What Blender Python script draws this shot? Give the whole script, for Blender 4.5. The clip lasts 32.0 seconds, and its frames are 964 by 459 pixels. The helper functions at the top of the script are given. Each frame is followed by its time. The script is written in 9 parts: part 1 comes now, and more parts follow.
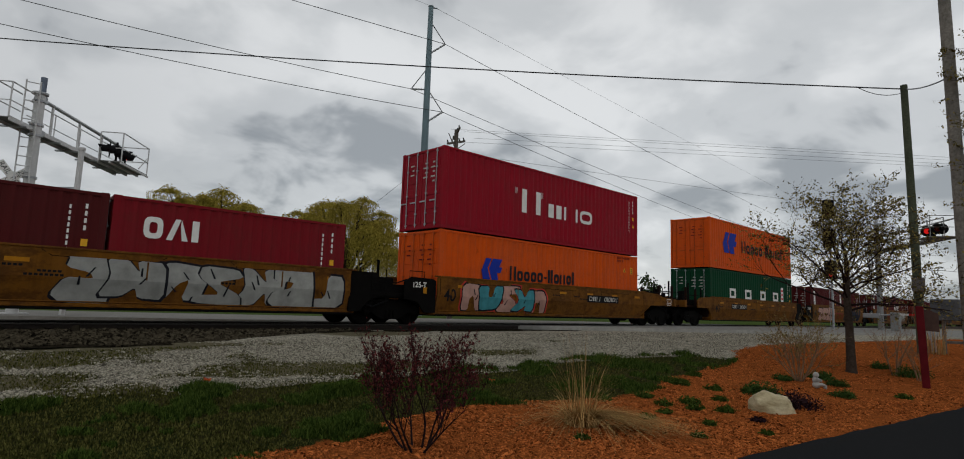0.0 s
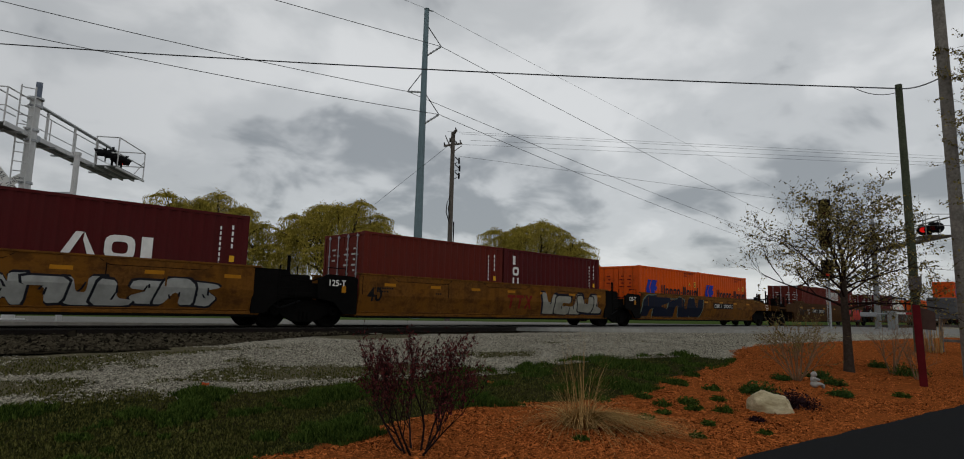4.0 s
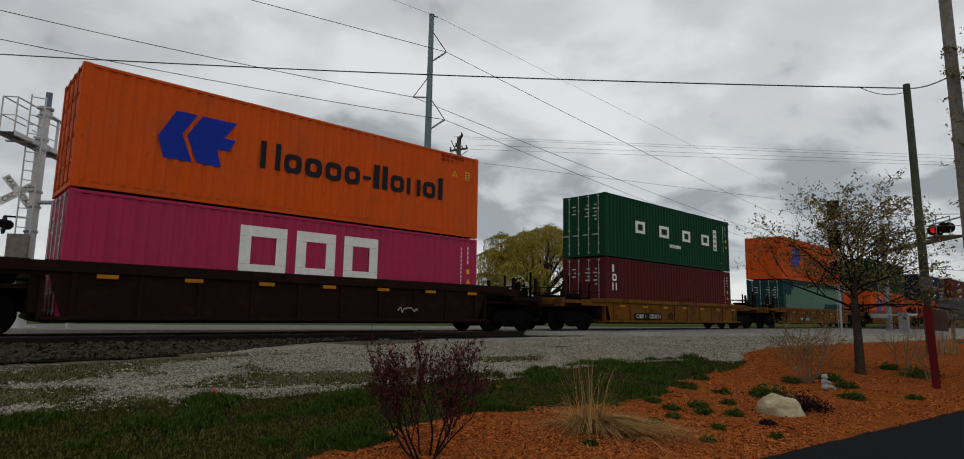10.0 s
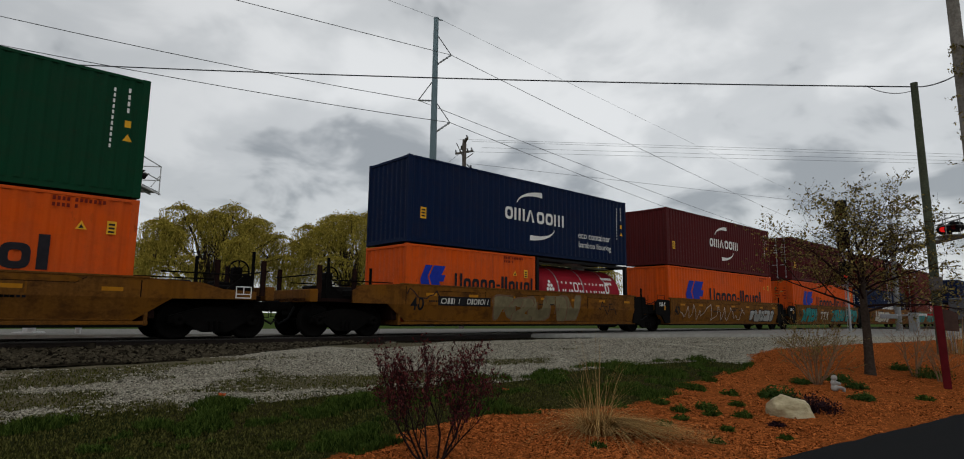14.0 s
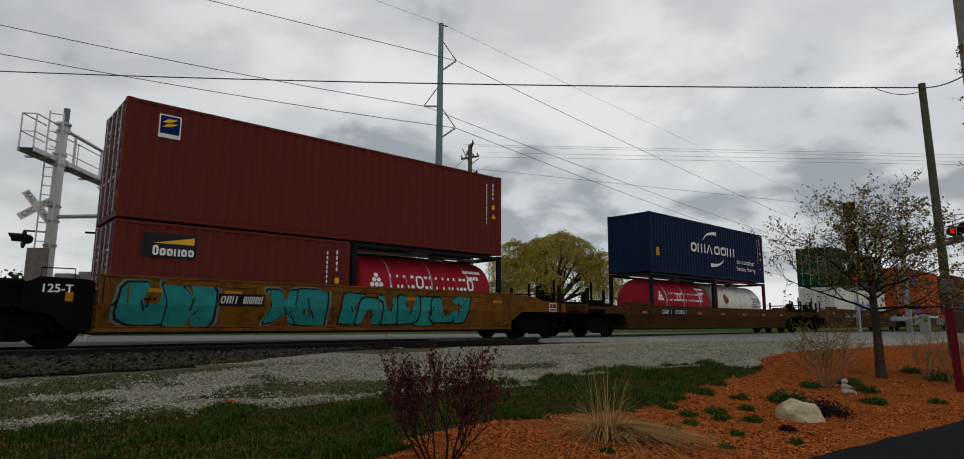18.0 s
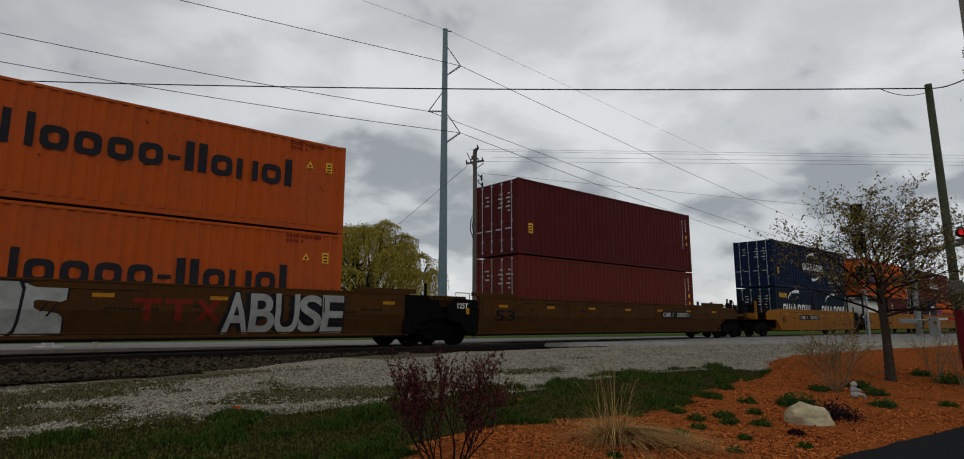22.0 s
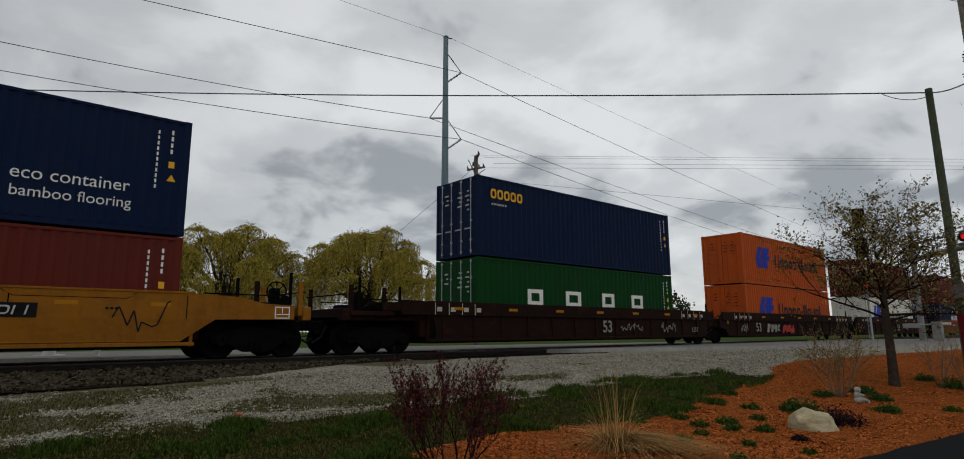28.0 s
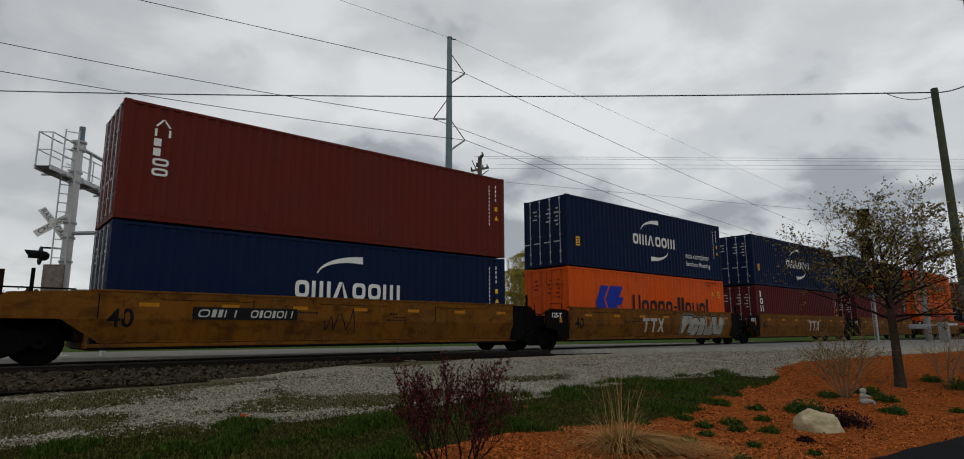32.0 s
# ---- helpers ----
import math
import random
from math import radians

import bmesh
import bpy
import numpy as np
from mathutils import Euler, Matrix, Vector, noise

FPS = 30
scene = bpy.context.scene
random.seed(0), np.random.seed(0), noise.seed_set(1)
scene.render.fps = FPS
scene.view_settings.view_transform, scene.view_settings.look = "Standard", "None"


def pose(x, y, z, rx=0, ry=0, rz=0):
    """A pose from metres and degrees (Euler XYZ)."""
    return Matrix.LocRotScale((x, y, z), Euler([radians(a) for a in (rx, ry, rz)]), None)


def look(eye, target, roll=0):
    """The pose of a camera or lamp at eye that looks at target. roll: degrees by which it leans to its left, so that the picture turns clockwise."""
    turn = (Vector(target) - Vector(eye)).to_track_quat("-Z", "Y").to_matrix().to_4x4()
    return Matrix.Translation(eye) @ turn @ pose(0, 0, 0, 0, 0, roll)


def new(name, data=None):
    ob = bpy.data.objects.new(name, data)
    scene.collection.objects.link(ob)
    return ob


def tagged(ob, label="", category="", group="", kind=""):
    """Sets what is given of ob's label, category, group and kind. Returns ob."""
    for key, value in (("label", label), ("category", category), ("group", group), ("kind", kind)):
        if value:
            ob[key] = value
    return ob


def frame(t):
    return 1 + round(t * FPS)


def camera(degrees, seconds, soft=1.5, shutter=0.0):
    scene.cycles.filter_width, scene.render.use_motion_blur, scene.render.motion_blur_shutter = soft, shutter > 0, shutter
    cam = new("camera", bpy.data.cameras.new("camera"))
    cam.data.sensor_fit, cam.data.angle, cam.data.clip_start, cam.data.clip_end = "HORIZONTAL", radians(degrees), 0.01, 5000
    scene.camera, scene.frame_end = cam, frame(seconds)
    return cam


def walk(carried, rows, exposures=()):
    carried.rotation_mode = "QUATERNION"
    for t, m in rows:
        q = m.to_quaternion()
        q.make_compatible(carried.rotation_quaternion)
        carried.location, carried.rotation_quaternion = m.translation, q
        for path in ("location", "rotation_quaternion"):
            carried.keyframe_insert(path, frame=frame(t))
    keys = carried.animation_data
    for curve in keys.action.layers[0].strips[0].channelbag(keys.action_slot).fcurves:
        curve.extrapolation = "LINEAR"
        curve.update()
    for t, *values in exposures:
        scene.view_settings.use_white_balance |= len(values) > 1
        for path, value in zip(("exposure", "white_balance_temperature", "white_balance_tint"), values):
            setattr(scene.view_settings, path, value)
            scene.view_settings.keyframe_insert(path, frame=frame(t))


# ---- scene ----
# Camera: stands still on the verge beside a level crossing and turns a little by hand.
EYE = Vector((0.0, 0.0, 1.6))
cam = camera(77.6, 32.0, soft=1.0)


def aim(yaw, tilt, roll):
    a, b = radians(yaw), radians(tilt)
    return look(EYE, EYE + Vector((math.cos(a) * math.cos(b), math.sin(a) * math.cos(b), math.sin(b))), roll)


walk(cam, [(t, aim(a, b, c)) for t, a, b, c in [
    (0, 46.73, 7.29, 1.93), (0.5, 46.81, 7.24, 1.95), (1, 46.80, 7.15, 1.96), (1.5, 46.69, 7.21, 1.83), (2, 46.63, 7.24, 1.74),
    (2.5, 46.55, 7.32, 1.66), (3, 46.53, 7.40, 1.60), (3.5, 46.51, 7.44, 1.52), (5.5, 46.46, 7.68, 1.38), (6, 46.58, 7.71, 1.29),
    (6.5, 46.68, 7.75, 1.26), (7, 46.75, 7.77, 1.23), (7.5, 46.78, 7.77, 1.24), (8, 46.82, 7.81, 1.18), (8.5, 46.89, 7.84, 1.12),
    (9, 46.95, 7.87, 1.08), (9.5, 47.03, 7.91, 1.02), (10, 47.14, 7.91, 1.02), (10.5, 47.19, 7.92, 0.98), (11, 47.25, 7.96, 0.92),
    (11.5, 47.32, 7.98, 0.90), (12, 47.43, 7.98, 0.88), (12.5, 47.48, 8.00, 0.80), (13, 47.54, 8.04, 0.75), (13.5, 47.62, 8.10, 0.70),
    (14, 47.72, 8.14, 0.69), (14.5, 47.81, 8.22, 0.60), (16.5, 48.20, 8.44, 0.46), (17, 48.26, 8.51, 0.43), (17.5, 48.27, 8.56, 0.41),
    (18, 48.34, 8.61, 0.34), (18.5, 48.38, 8.68, 0.29), (19, 48.43, 8.71, 0.28), (19.5, 48.47, 8.78, 0.19), (20, 48.52, 8.84, 0.19),
    (20.5, 48.62, 8.90, 0.14), (21, 48.68, 8.94, 0.11), (21.5, 48.80, 8.97, 0.05), (22, 48.86, 9.04, 0.02), (22.5, 48.90, 9.11, -0.03),
    (23, 48.98, 9.15, -0.05), (23.5, 49.04, 9.22, -0.06), (24, 49.10, 9.28, -0.08), (24.5, 49.16, 9.36, -0.13), (25, 49.19, 9.39, -0.14),
    (25.5, 49.19, 9.46, -0.18), (27.5, 49.08, 9.62, -0.19), (28, 48.99, 9.64, -0.22), (28.5, 48.97, 9.69, -0.27), (29, 48.99, 9.70, -0.27),
    (29.5, 49.08, 9.72, -0.22), (30, 49.16, 9.72, -0.20), (30.5, 49.23, 9.77, -0.19), (31, 49.30, 9.78, -0.18), (31.5, 49.35, 9.78, -0.19),
    (32, 49.36, 9.71, -0.20)]], exposures=[(0, -0.02), (1, 0.03), (2, -0.03), (3, -0.12), (6, -0.13), (8, -0.12), (10, 0.0), (14, 0.04), (18, 0.05), (20, -0.05), (24, -0.04), (32, 0.0)])

# World: a closed grey cloud cover over a pale sky, dimmed towards the zenith.
world = bpy.data.worlds.new("world")
scene.world = world
world.use_nodes = True
wt = world.node_tree
wt.nodes.clear()


def wmath(op, a, b=None):
    n = wt.nodes.new("ShaderNodeMath")
    n.operation = op
    for i, val in enumerate((a, b)):
        if val is None:
            continue
        if isinstance(val, (int, float)):
            n.inputs[i].default_value = val
        else:
            wt.links.new(val, n.inputs[i])
    return n.outputs[0]


SUN_EL, SUN_AZ = 60, 238
tc = wt.nodes.new("ShaderNodeTexCoord")
sep = wt.nodes.new("ShaderNodeSeparateXYZ")
wt.links.new(tc.outputs["Generated"], sep.inputs[0])
up = wmath("MAXIMUM", sep.outputs[2], 0.0)
den = wmath("ADD", up, 0.36)
com = wt.nodes.new("ShaderNodeCombineXYZ")
wt.links.new(wmath("DIVIDE", sep.outputs[0], den), com.inputs[0])
wt.links.new(wmath("DIVIDE", sep.outputs[1], den), com.inputs[1])
com.inputs[2].default_value = 9.3
layers = []
for size, detail, rough, twist in ((1.55, 3.0, 0.45, 0.15), (4.2, 4.5, 0.52, 0.3)):
    n1 = wt.nodes.new("ShaderNodeTexNoise")
    n1.inputs["Scale"].default_value, n1.inputs["Detail"].default_value, n1.inputs["Roughness"].default_value = size, detail, rough
    n1.inputs["Distortion"].default_value = twist
    wt.links.new(com.outputs[0], n1.inputs["Vector"])
    layers.append(n1.outputs["Fac"])
cover = wmath("ADD", wmath("MULTIPLY", layers[0], 0.56), wmath("MULTIPLY", layers[1], 0.44))
ramp = wt.nodes.new("ShaderNodeValToRGB")
ramp.color_ramp.interpolation = "EASE"
ramp.color_ramp.elements[0].position, ramp.color_ramp.elements[0].color = 0.39, (0.225, 0.238, 0.247, 1)
ramp.color_ramp.elements[1].position, ramp.color_ramp.elements[1].color = 0.60, (0.545, 0.553, 0.553, 1)
mid = ramp.color_ramp.elements.new(0.48)
mid.color = (0.420, 0.432, 0.436, 1)
wt.links.new(cover, ramp.inputs[0])
# brighter towards the horizon; dimmed overhead, out of view, to lower the ground light
fade = wt.nodes.new("ShaderNodeMapRange")
fade.interpolation_type = "SMOOTHSTEP"
fade.inputs["From Min"].default_value, fade.inputs["From Max"].default_value = 0.35, 1.0
fade.inputs["To Min"].default_value, fade.inputs["To Max"].default_value = 1.31, 0.56
wt.links.new(up, fade.inputs["Value"])
# a heavier bank of cloud stands away from the sun's side
bank = wt.nodes.new("ShaderNodeMapRange")
bank.interpolation_type = "SMOOTHSTEP"
bank.inputs["From Min"].default_value, bank.inputs["From Max"].default_value = 0.70, 1.0
bank.inputs["To Min"].default_value, bank.inputs["To Max"].default_value = 1.0, 0.74
wt.links.new(wmath("ADD", wmath("MULTIPLY", sep.outputs[0], -0.17), wmath("MULTIPLY", sep.outputs[1], 0.985)), bank.inputs["Value"])
low = wt.nodes.new("ShaderNodeMapRange")
low.inputs["From Min"].default_value, low.inputs["From Max"].default_value = 0.03, 0.16
wt.links.new(up, low.inputs["Value"])
thick = wmath("ADD", 1.0, wmath("MULTIPLY", wmath("SUBTRACT", bank.outputs[0], 1.0), low.outputs[0]))
gain = wmath("MULTIPLY", fade.outputs[0], thick)
bg = wt.nodes.new("ShaderNodeBackground")
wt.links.new(ramp.outputs[0], bg.inputs[0])
wt.links.new(gain, bg.inputs[1])
sky = wt.nodes.new("ShaderNodeTexSky")
sky.sky_type, sky.sun_disc = "NISHITA", False
sky.sun_elevation, sky.sun_rotation = radians(SUN_EL), radians(90 - SUN_AZ)
bg2 = wt.nodes.new("ShaderNodeBackground")
bg2.inputs[1].default_value = 0.012
wt.links.new(sky.outputs[0], bg2.inputs[0])
addw = wt.nodes.new("ShaderNodeAddShader")
wt.links.new(bg.outputs[0], addw.inputs[0])
wt.links.new(bg2.outputs[0], addw.inputs[1])
wo = wt.nodes.new("ShaderNodeOutputWorld")
wt.links.new(addw.outputs[0], wo.inputs[0])

# The sun behind the clouds: weak and very wide.
sun = new("sun", bpy.data.lights.new("sun", "SUN"))
sun.data.energy, sun.data.angle, sun.data.color = 0.32, radians(50), (1.0, 0.97, 0.93)
a, b = radians(SUN_AZ), radians(SUN_EL)
sun.matrix_world = look((0, 0, 60), Vector((0, 0, 60)) - Vector((math.cos(a) * math.cos(b), math.sin(a) * math.cos(b), math.sin(b))))

# ---- fixed numbers of the plan ----
RAIL = 0.93          # top of rail
YC = 16.92           # centre line of the track, which runs along X
rng = random.Random(7)


def smooth(v):
    v = min(1.0, max(0.0, v))
    return v * v * (3 - 2 * v)


def ground_z(x, y):
    """Height of the natural ground: it climbs gently from the verge to the track."""
    return 0.75 * smooth((y + 0.25 * max(min(x, 40), -10) - 5) / 13)


def road_near(x):
    return 13.5 - 0.36 * (x - 24.7)


def road_z(y):
    return RAIL - 0.004 - 0.010 * max(0, abs(y - YC) - 1.2)

# ---- materials ----
def node_mat(name):
    m = bpy.data.materials.new(name)
    m.use_nodes = True
    t = m.node_tree
    return m, t, t.nodes["Principled BSDF"]


def link(t, a, b):
    t.links.new(a, b)


def noise_node(t, vec, scale, detail=4.0, rough=0.55):
    n = t.nodes.new("ShaderNodeTexNoise")
    n.inputs["Scale"].default_value, n.inputs["Detail"].default_value, n.inputs["Roughness"].default_value = scale, detail, rough
    link(t, vec, n.inputs["Vector"])
    return n.outputs["Fac"]


def ramp_node(t, fac, p0, p1, c0=0.0, c1=1.0):
    r = t.nodes.new("ShaderNodeMapRange")
    r.inputs["From Min"].default_value, r.inputs["From Max"].default_value = p0, p1
    r.inputs["To Min"].default_value, r.inputs["To Max"].default_value = c0, c1
    link(t, fac, r.inputs["Value"])
    return r.outputs[0]


def mix_node(t, fac, a, b):
    m = t.nodes.new("ShaderNodeMix")
    m.data_type = "RGBA"
    for sock, val in ((m.inputs[0], fac), (m.inputs[6], a), (m.inputs[7], b)):
        if isinstance(val, (int, float)):
            sock.default_value = val
        elif isinstance(val, tuple):
            sock.default_value = (*val, 1) if len(val) == 3 else val
        else:
            link(t, val, sock)
    return m.outputs[2]


def math_node(t, op, a, b=0.0):
    n = t.nodes.new("ShaderNodeMath")
    n.operation = op
    for i, val in enumerate((a, b)):
        if isinstance(val, (int, float)):
            n.inputs[i].default_value = val
        else:
            link(t, val, n.inputs[i])
    return n.outputs[0]


def scaled(t, vec, s):
    m = t.nodes.new("ShaderNodeMapping")
    m.inputs["Scale"].default_value = s
    link(t, vec, m.inputs["Vector"])
    return m.outputs[0]


def object_coords(t, shift=True):
    """Object coordinates, moved by a random step for each object."""
    c = t.nodes.new("ShaderNodeTexCoord").outputs["Object"]
    if not shift:
        return c
    info = t.nodes.new("ShaderNodeObjectInfo")
    add = t.nodes.new("ShaderNodeVectorMath")
    add.operation = "MULTIPLY_ADD"
    link(t, info.outputs["Random"], add.inputs[0])
    add.inputs[1].default_value = (37, 19, 11)
    link(t, c, add.inputs[2])
    return add.outputs[0]


def bump(t, p, height, strength=0.3, distance=0.01):
    n = t.nodes.new("ShaderNodeBump")
    n.inputs["Strength"].default_value, n.inputs["Distance"].default_value = strength, distance
    link(t, height, n.inputs["Height"])
    link(t, n.outputs[0], p.inputs["Normal"])


def paint(name, col, dirt=(0.05, 0.035, 0.025), dirty=0.35, rust=0.25, rough=0.5, streak=0.4, fade=0.15, blotch=0.10, drips=0.0):
    """Weathered paint on steel: faded patches, run-down dirt, specks of rust."""
    m, t, p = node_mat(name)
    c = object_coords(t)
    big = noise_node(t, c, 0.55, 5)
    runs = noise_node(t, scaled(t, c, (2.6, 2.6, 0.30)), 1.5, 6, 0.62)
    fine = noise_node(t, c, 14, 6, 0.65)
    lum = sum(col) / 3
    faded = tuple(v * 0.85 + lum * 0.18 + 0.004 for v in col)
    dirt = tuple(min(d, v * 0.35 + lum * 0.35 + 0.004) for d, v in zip(dirt, col)) if lum < 0.15 else dirt
    base = mix_node(t, ramp_node(t, big, 0.35, 0.75, 0, fade * 2), col, faded)
    base = mix_node(t, ramp_node(t, runs, 0.48, 0.80, 0, streak), base, dirt)
    soil = math_node(t, "MULTIPLY", ramp_node(t, big, 0.40, 0.70), ramp_node(t, fine, 0.35, 0.7))
    base = mix_node(t, math_node(t, "MULTIPLY", soil, dirty), base, dirt)
    patchy = noise_node(t, scaled(t, c, (1.0, 1.0, 1.7)), 1.9, 7, 0.68)
    base = mix_node(t, ramp_node(t, patchy, 0.50, 0.63, 0, blotch), base, tuple(0.6 * d + 0.25 * v for d, v in zip(dirt, (0.12, 0.04, 0.015))))
    spots = math_node(t, "MULTIPLY", ramp_node(t, fine, 0.62, 0.70), ramp_node(t, runs, 0.50, 0.62))
    base = mix_node(t, math_node(t, "MULTIPLY", spots, rust), base, (0.12, 0.04, 0.015))
    if drips:
        # rust scabs in loose groups, with brown runs below them
        scab = noise_node(t, scaled(t, c, (7.0, 7.0, 3.2)), 1.0, 5, 0.6)
        run = noise_node(t, scaled(t, c, (7.0, 7.0, 0.55)), 1.0, 4, 0.6)
        where = ramp_node(t, noise_node(t, scaled(t, c, (0.5, 0.5, 1.1)), 1.0, 3), 0.50, 0.66)
        base = mix_node(t, math_node(t, "MULTIPLY", math_node(t, "MULTIPLY", ramp_node(t, run, 0.60, 0.76), where), 0.55 * drips), base, tuple(0.4 * v + 0.6 * w for v, w in zip(col, (0.07, 0.018, 0.006))))
        base = mix_node(t, math_node(t, "MULTIPLY", math_node(t, "MULTIPLY", ramp_node(t, scab, 0.64, 0.68), where), drips), base, (0.050, 0.014, 0.006))
    link(t, base, p.inputs["Base Color"])
    link(t, ramp_node(t, fine, 0.2, 0.8, rough - 0.1, rough + 0.2), p.inputs["Roughness"])
    p.inputs["Specular IOR Level"].default_value = 0.05
    bump(t, p, noise_node(t, c, 3.0, 5), 0.25, 0.012)
    return m


def plain(name, col, rough=0.6, metal=0.0, vary=0.25, scale=6.0, relief=0.2, dist=0.004):
    m, t, p = node_mat(name)
    c = object_coords(t)
    n = noise_node(t, c, scale, 6, 0.6)
    n2 = noise_node(t, c, scale * 0.13, 3, 0.5)
    f = math_node(t, "MULTIPLY", n, math_node(t, "ADD", n2, 0.5))
    base = mix_node(t, ramp_node(t, f, 0.3, 0.75), tuple(v * (1 - vary) for v in col), tuple(min(1, v * (1 + vary)) for v in col))
    link(t, base, p.inputs["Base Color"])
    link(t, ramp_node(t, n, 0.2, 0.8, max(0.05, rough - 0.12), min(1, rough + 0.12)), p.inputs["Roughness"])
    p.inputs["Metallic"].default_value = metal
    p.inputs["Specular IOR Level"].default_value = 0.05 if metal == 0 else 0.2
    bump(t, p, n, relief, dist)
    return m


def glow(name, col, strength):
    m, t, p = node_mat(name)
    p.inputs["Base Color"].default_value = (*col, 1)
    p.inputs["Emission Color"].default_value = (*col, 1)
    p.inputs["Emission Strength"].default_value = strength
    p.inputs["Roughness"].default_value = 0.3
    return m


COL = dict(orange=(0.66, 0.088, 0.006), orange_pale=(0.44, 0.074, 0.009), maroon=(0.084, 0.0118, 0.012), brown=(0.122, 0.019, 0.0125),
           red=(0.30, 0.008, 0.020), red_dull=(0.20, 0.010, 0.016), blue=(0.0046, 0.0135, 0.046), navy=(0.0068, 0.0155, 0.030), green=(0.004, 0.048, 0.020), green_light=(0.004, 0.048, 0.010),
           teal=(0.011, 0.046, 0.046), patch=(0.085, 0.175, 0.115), magenta=(0.42, 0.028, 0.090), white=(0.72, 0.71, 0.66))
PAINT = {k: paint("paint_" + k, v, dirty=0.25 if k != "white" else 0.12, streak=0.22 if k != "white" else 0.14, drips={"orange_pale": 0.9, "brown": 0.6, "orange": 0.4, "maroon": 0.4}.get(k, 0.0)) for k, v in COL.items()}
PAINT["white"] = paint("paint_white", (0.66, 0.645, 0.555), dirty=0.16, streak=0.22, rust=0.85)
M_YELLOW = paint("car_yellow", (0.165, 0.064, 0.007), dirt=(0.020, 0.0095, 0.004), dirty=0.75, rust=0.6, streak=0.6, rough=0.65, blotch=0.62, fade=0.3)
M_YELLOW2 = paint("car_yellow_clean", (0.275, 0.105, 0.009), dirt=(0.06, 0.025, 0.006), dirty=0.35, rust=0.3, streak=0.35, rough=0.6, blotch=0.22)
M_OCHRE = paint("car_ochre", (0.066, 0.028, 0.0068), dirt=(0.020, 0.010, 0.0045), dirty=0.6, rust=0.4, streak=0.5, rough=0.7, blotch=0.5)
M_RUSTY = paint("car_brown", (0.0155, 0.0066, 0.0054), dirt=(0.008, 0.005, 0.004), dirty=0.6, rust=0.7, streak=0.5, rough=0.75, blotch=0.5)
# Black running gear; the shade under the cars is put into this colour.
M_UNDER = plain("shaded_running_gear", (0.0045, 0.0040, 0.0036), 0.8, 0.0, 0.5, 9, 0.5, 0.01)
M_BLACK = plain("black_paint", (0.011, 0.011, 0.012), 0.6, 0, 0.3)
# Wheel steel made near-black to hold the same shade.
M_TREAD = plain("shaded_wheel_steel", (0.0045, 0.004, 0.0037), 0.8, 0.0, 0.3)
M_WHITE = plain("white_lettering", (0.78, 0.77, 0.73), 0.6, 0, 0.08)
M_DULLWHITE = plain("dirty_white_lettering", (0.46, 0.45, 0.41), 0.6, 0, 0.15)
M_DARKTXT = plain("black_lettering", (0.022, 0.020, 0.024), 0.6, 0, 0.2)
M_BLUEMK = plain("blue_emblem", (0.014, 0.035, 0.32), 0.5, 0, 0.12)
M_GOLD = plain("yellow_lettering", (0.80, 0.42, 0.03), 0.5, 0, 0.1)
M_REDMK = plain("red_lettering", (0.165, 0.018, 0.011), 0.6, 0, 0.2)
M_REDSTR = plain("bright_red_mark", (0.6, 0.02, 0.03), 0.5, 0, 0.1)
M_DULL = plain("dull_grey_paint", (0.26, 0.265, 0.26), 0.6, 0.0, 0.2, 7)
M_GRATE = plain("grey_grating", (0.20, 0.205, 0.20), 0.7, 0.0, 0.2, 9)
M_GALV = plain("galvanised_steel", (0.36, 0.37, 0.38), 0.45, 0.55, 0.14, 9)
M_REFL = plain("dull_amber_reflector", (0.40, 0.165, 0.010), 0.5, 0, 0.15)
M_ALU = plain("aluminium_paint", (0.58, 0.58, 0.57), 0.5, 0.0, 0.10, 7)
M_POLE = plain("grey_green_steel_pole", (0.155, 0.215, 0.235), 0.55, 0.35, 0.14, 2.5)
M_WOOD = plain("weathered_pole_wood", (0.125, 0.108, 0.092), 0.85, 0, 0.35, 14, 0.7, 0.012)
M_WOODP = plain("silvered_pole_wood", (0.215, 0.195, 0.168), 0.85, 0, 0.35, 14, 0.7, 0.012)
M_WOODG = plain("green_treated_wood", (0.075, 0.085, 0.055), 0.85, 0, 0.35, 14, 0.7, 0.012)
M_WIRE = plain("wire", (0.045, 0.047, 0.05), 0.6, 0.2, 0.1)
M_WIREL = plain("pale_wire", (0.20, 0.21, 0.22), 0.5, 0.4, 0.1)
M_REDPOST = plain("dark_red_paint", (0.105, 0.008, 0.011), 0.5, 0, 0.22, 5)
M_CONC = plain("concrete", (0.34, 0.33, 0.30), 0.9, 0, 0.2, 5, 0.4, 0.01)
M_RAIL = plain("rail_steel", (0.022, 0.016, 0.013), 0.6, 0.4, 0.3)
M_RAILTOP = plain("rail_head", (0.06, 0.055, 0.05), 0.5, 0.6, 0.1)
M_TIE = plain("tie_wood", (0.030, 0.024, 0.019), 0.9, 0, 0.4, 9, 0.6, 0.012)
M_STEEL = plain("bare_steel", (0.30, 0.29, 0.28), 0.45, 0.6, 0.2, 8)
M_LENS = glow("red_lamp_on", (1.0, 0.015, 0.012), 0.45)
M_LENS_OFF = plain("red_lamp_off", (0.10, 0.008, 0.008), 0.2, 0, 0.1)

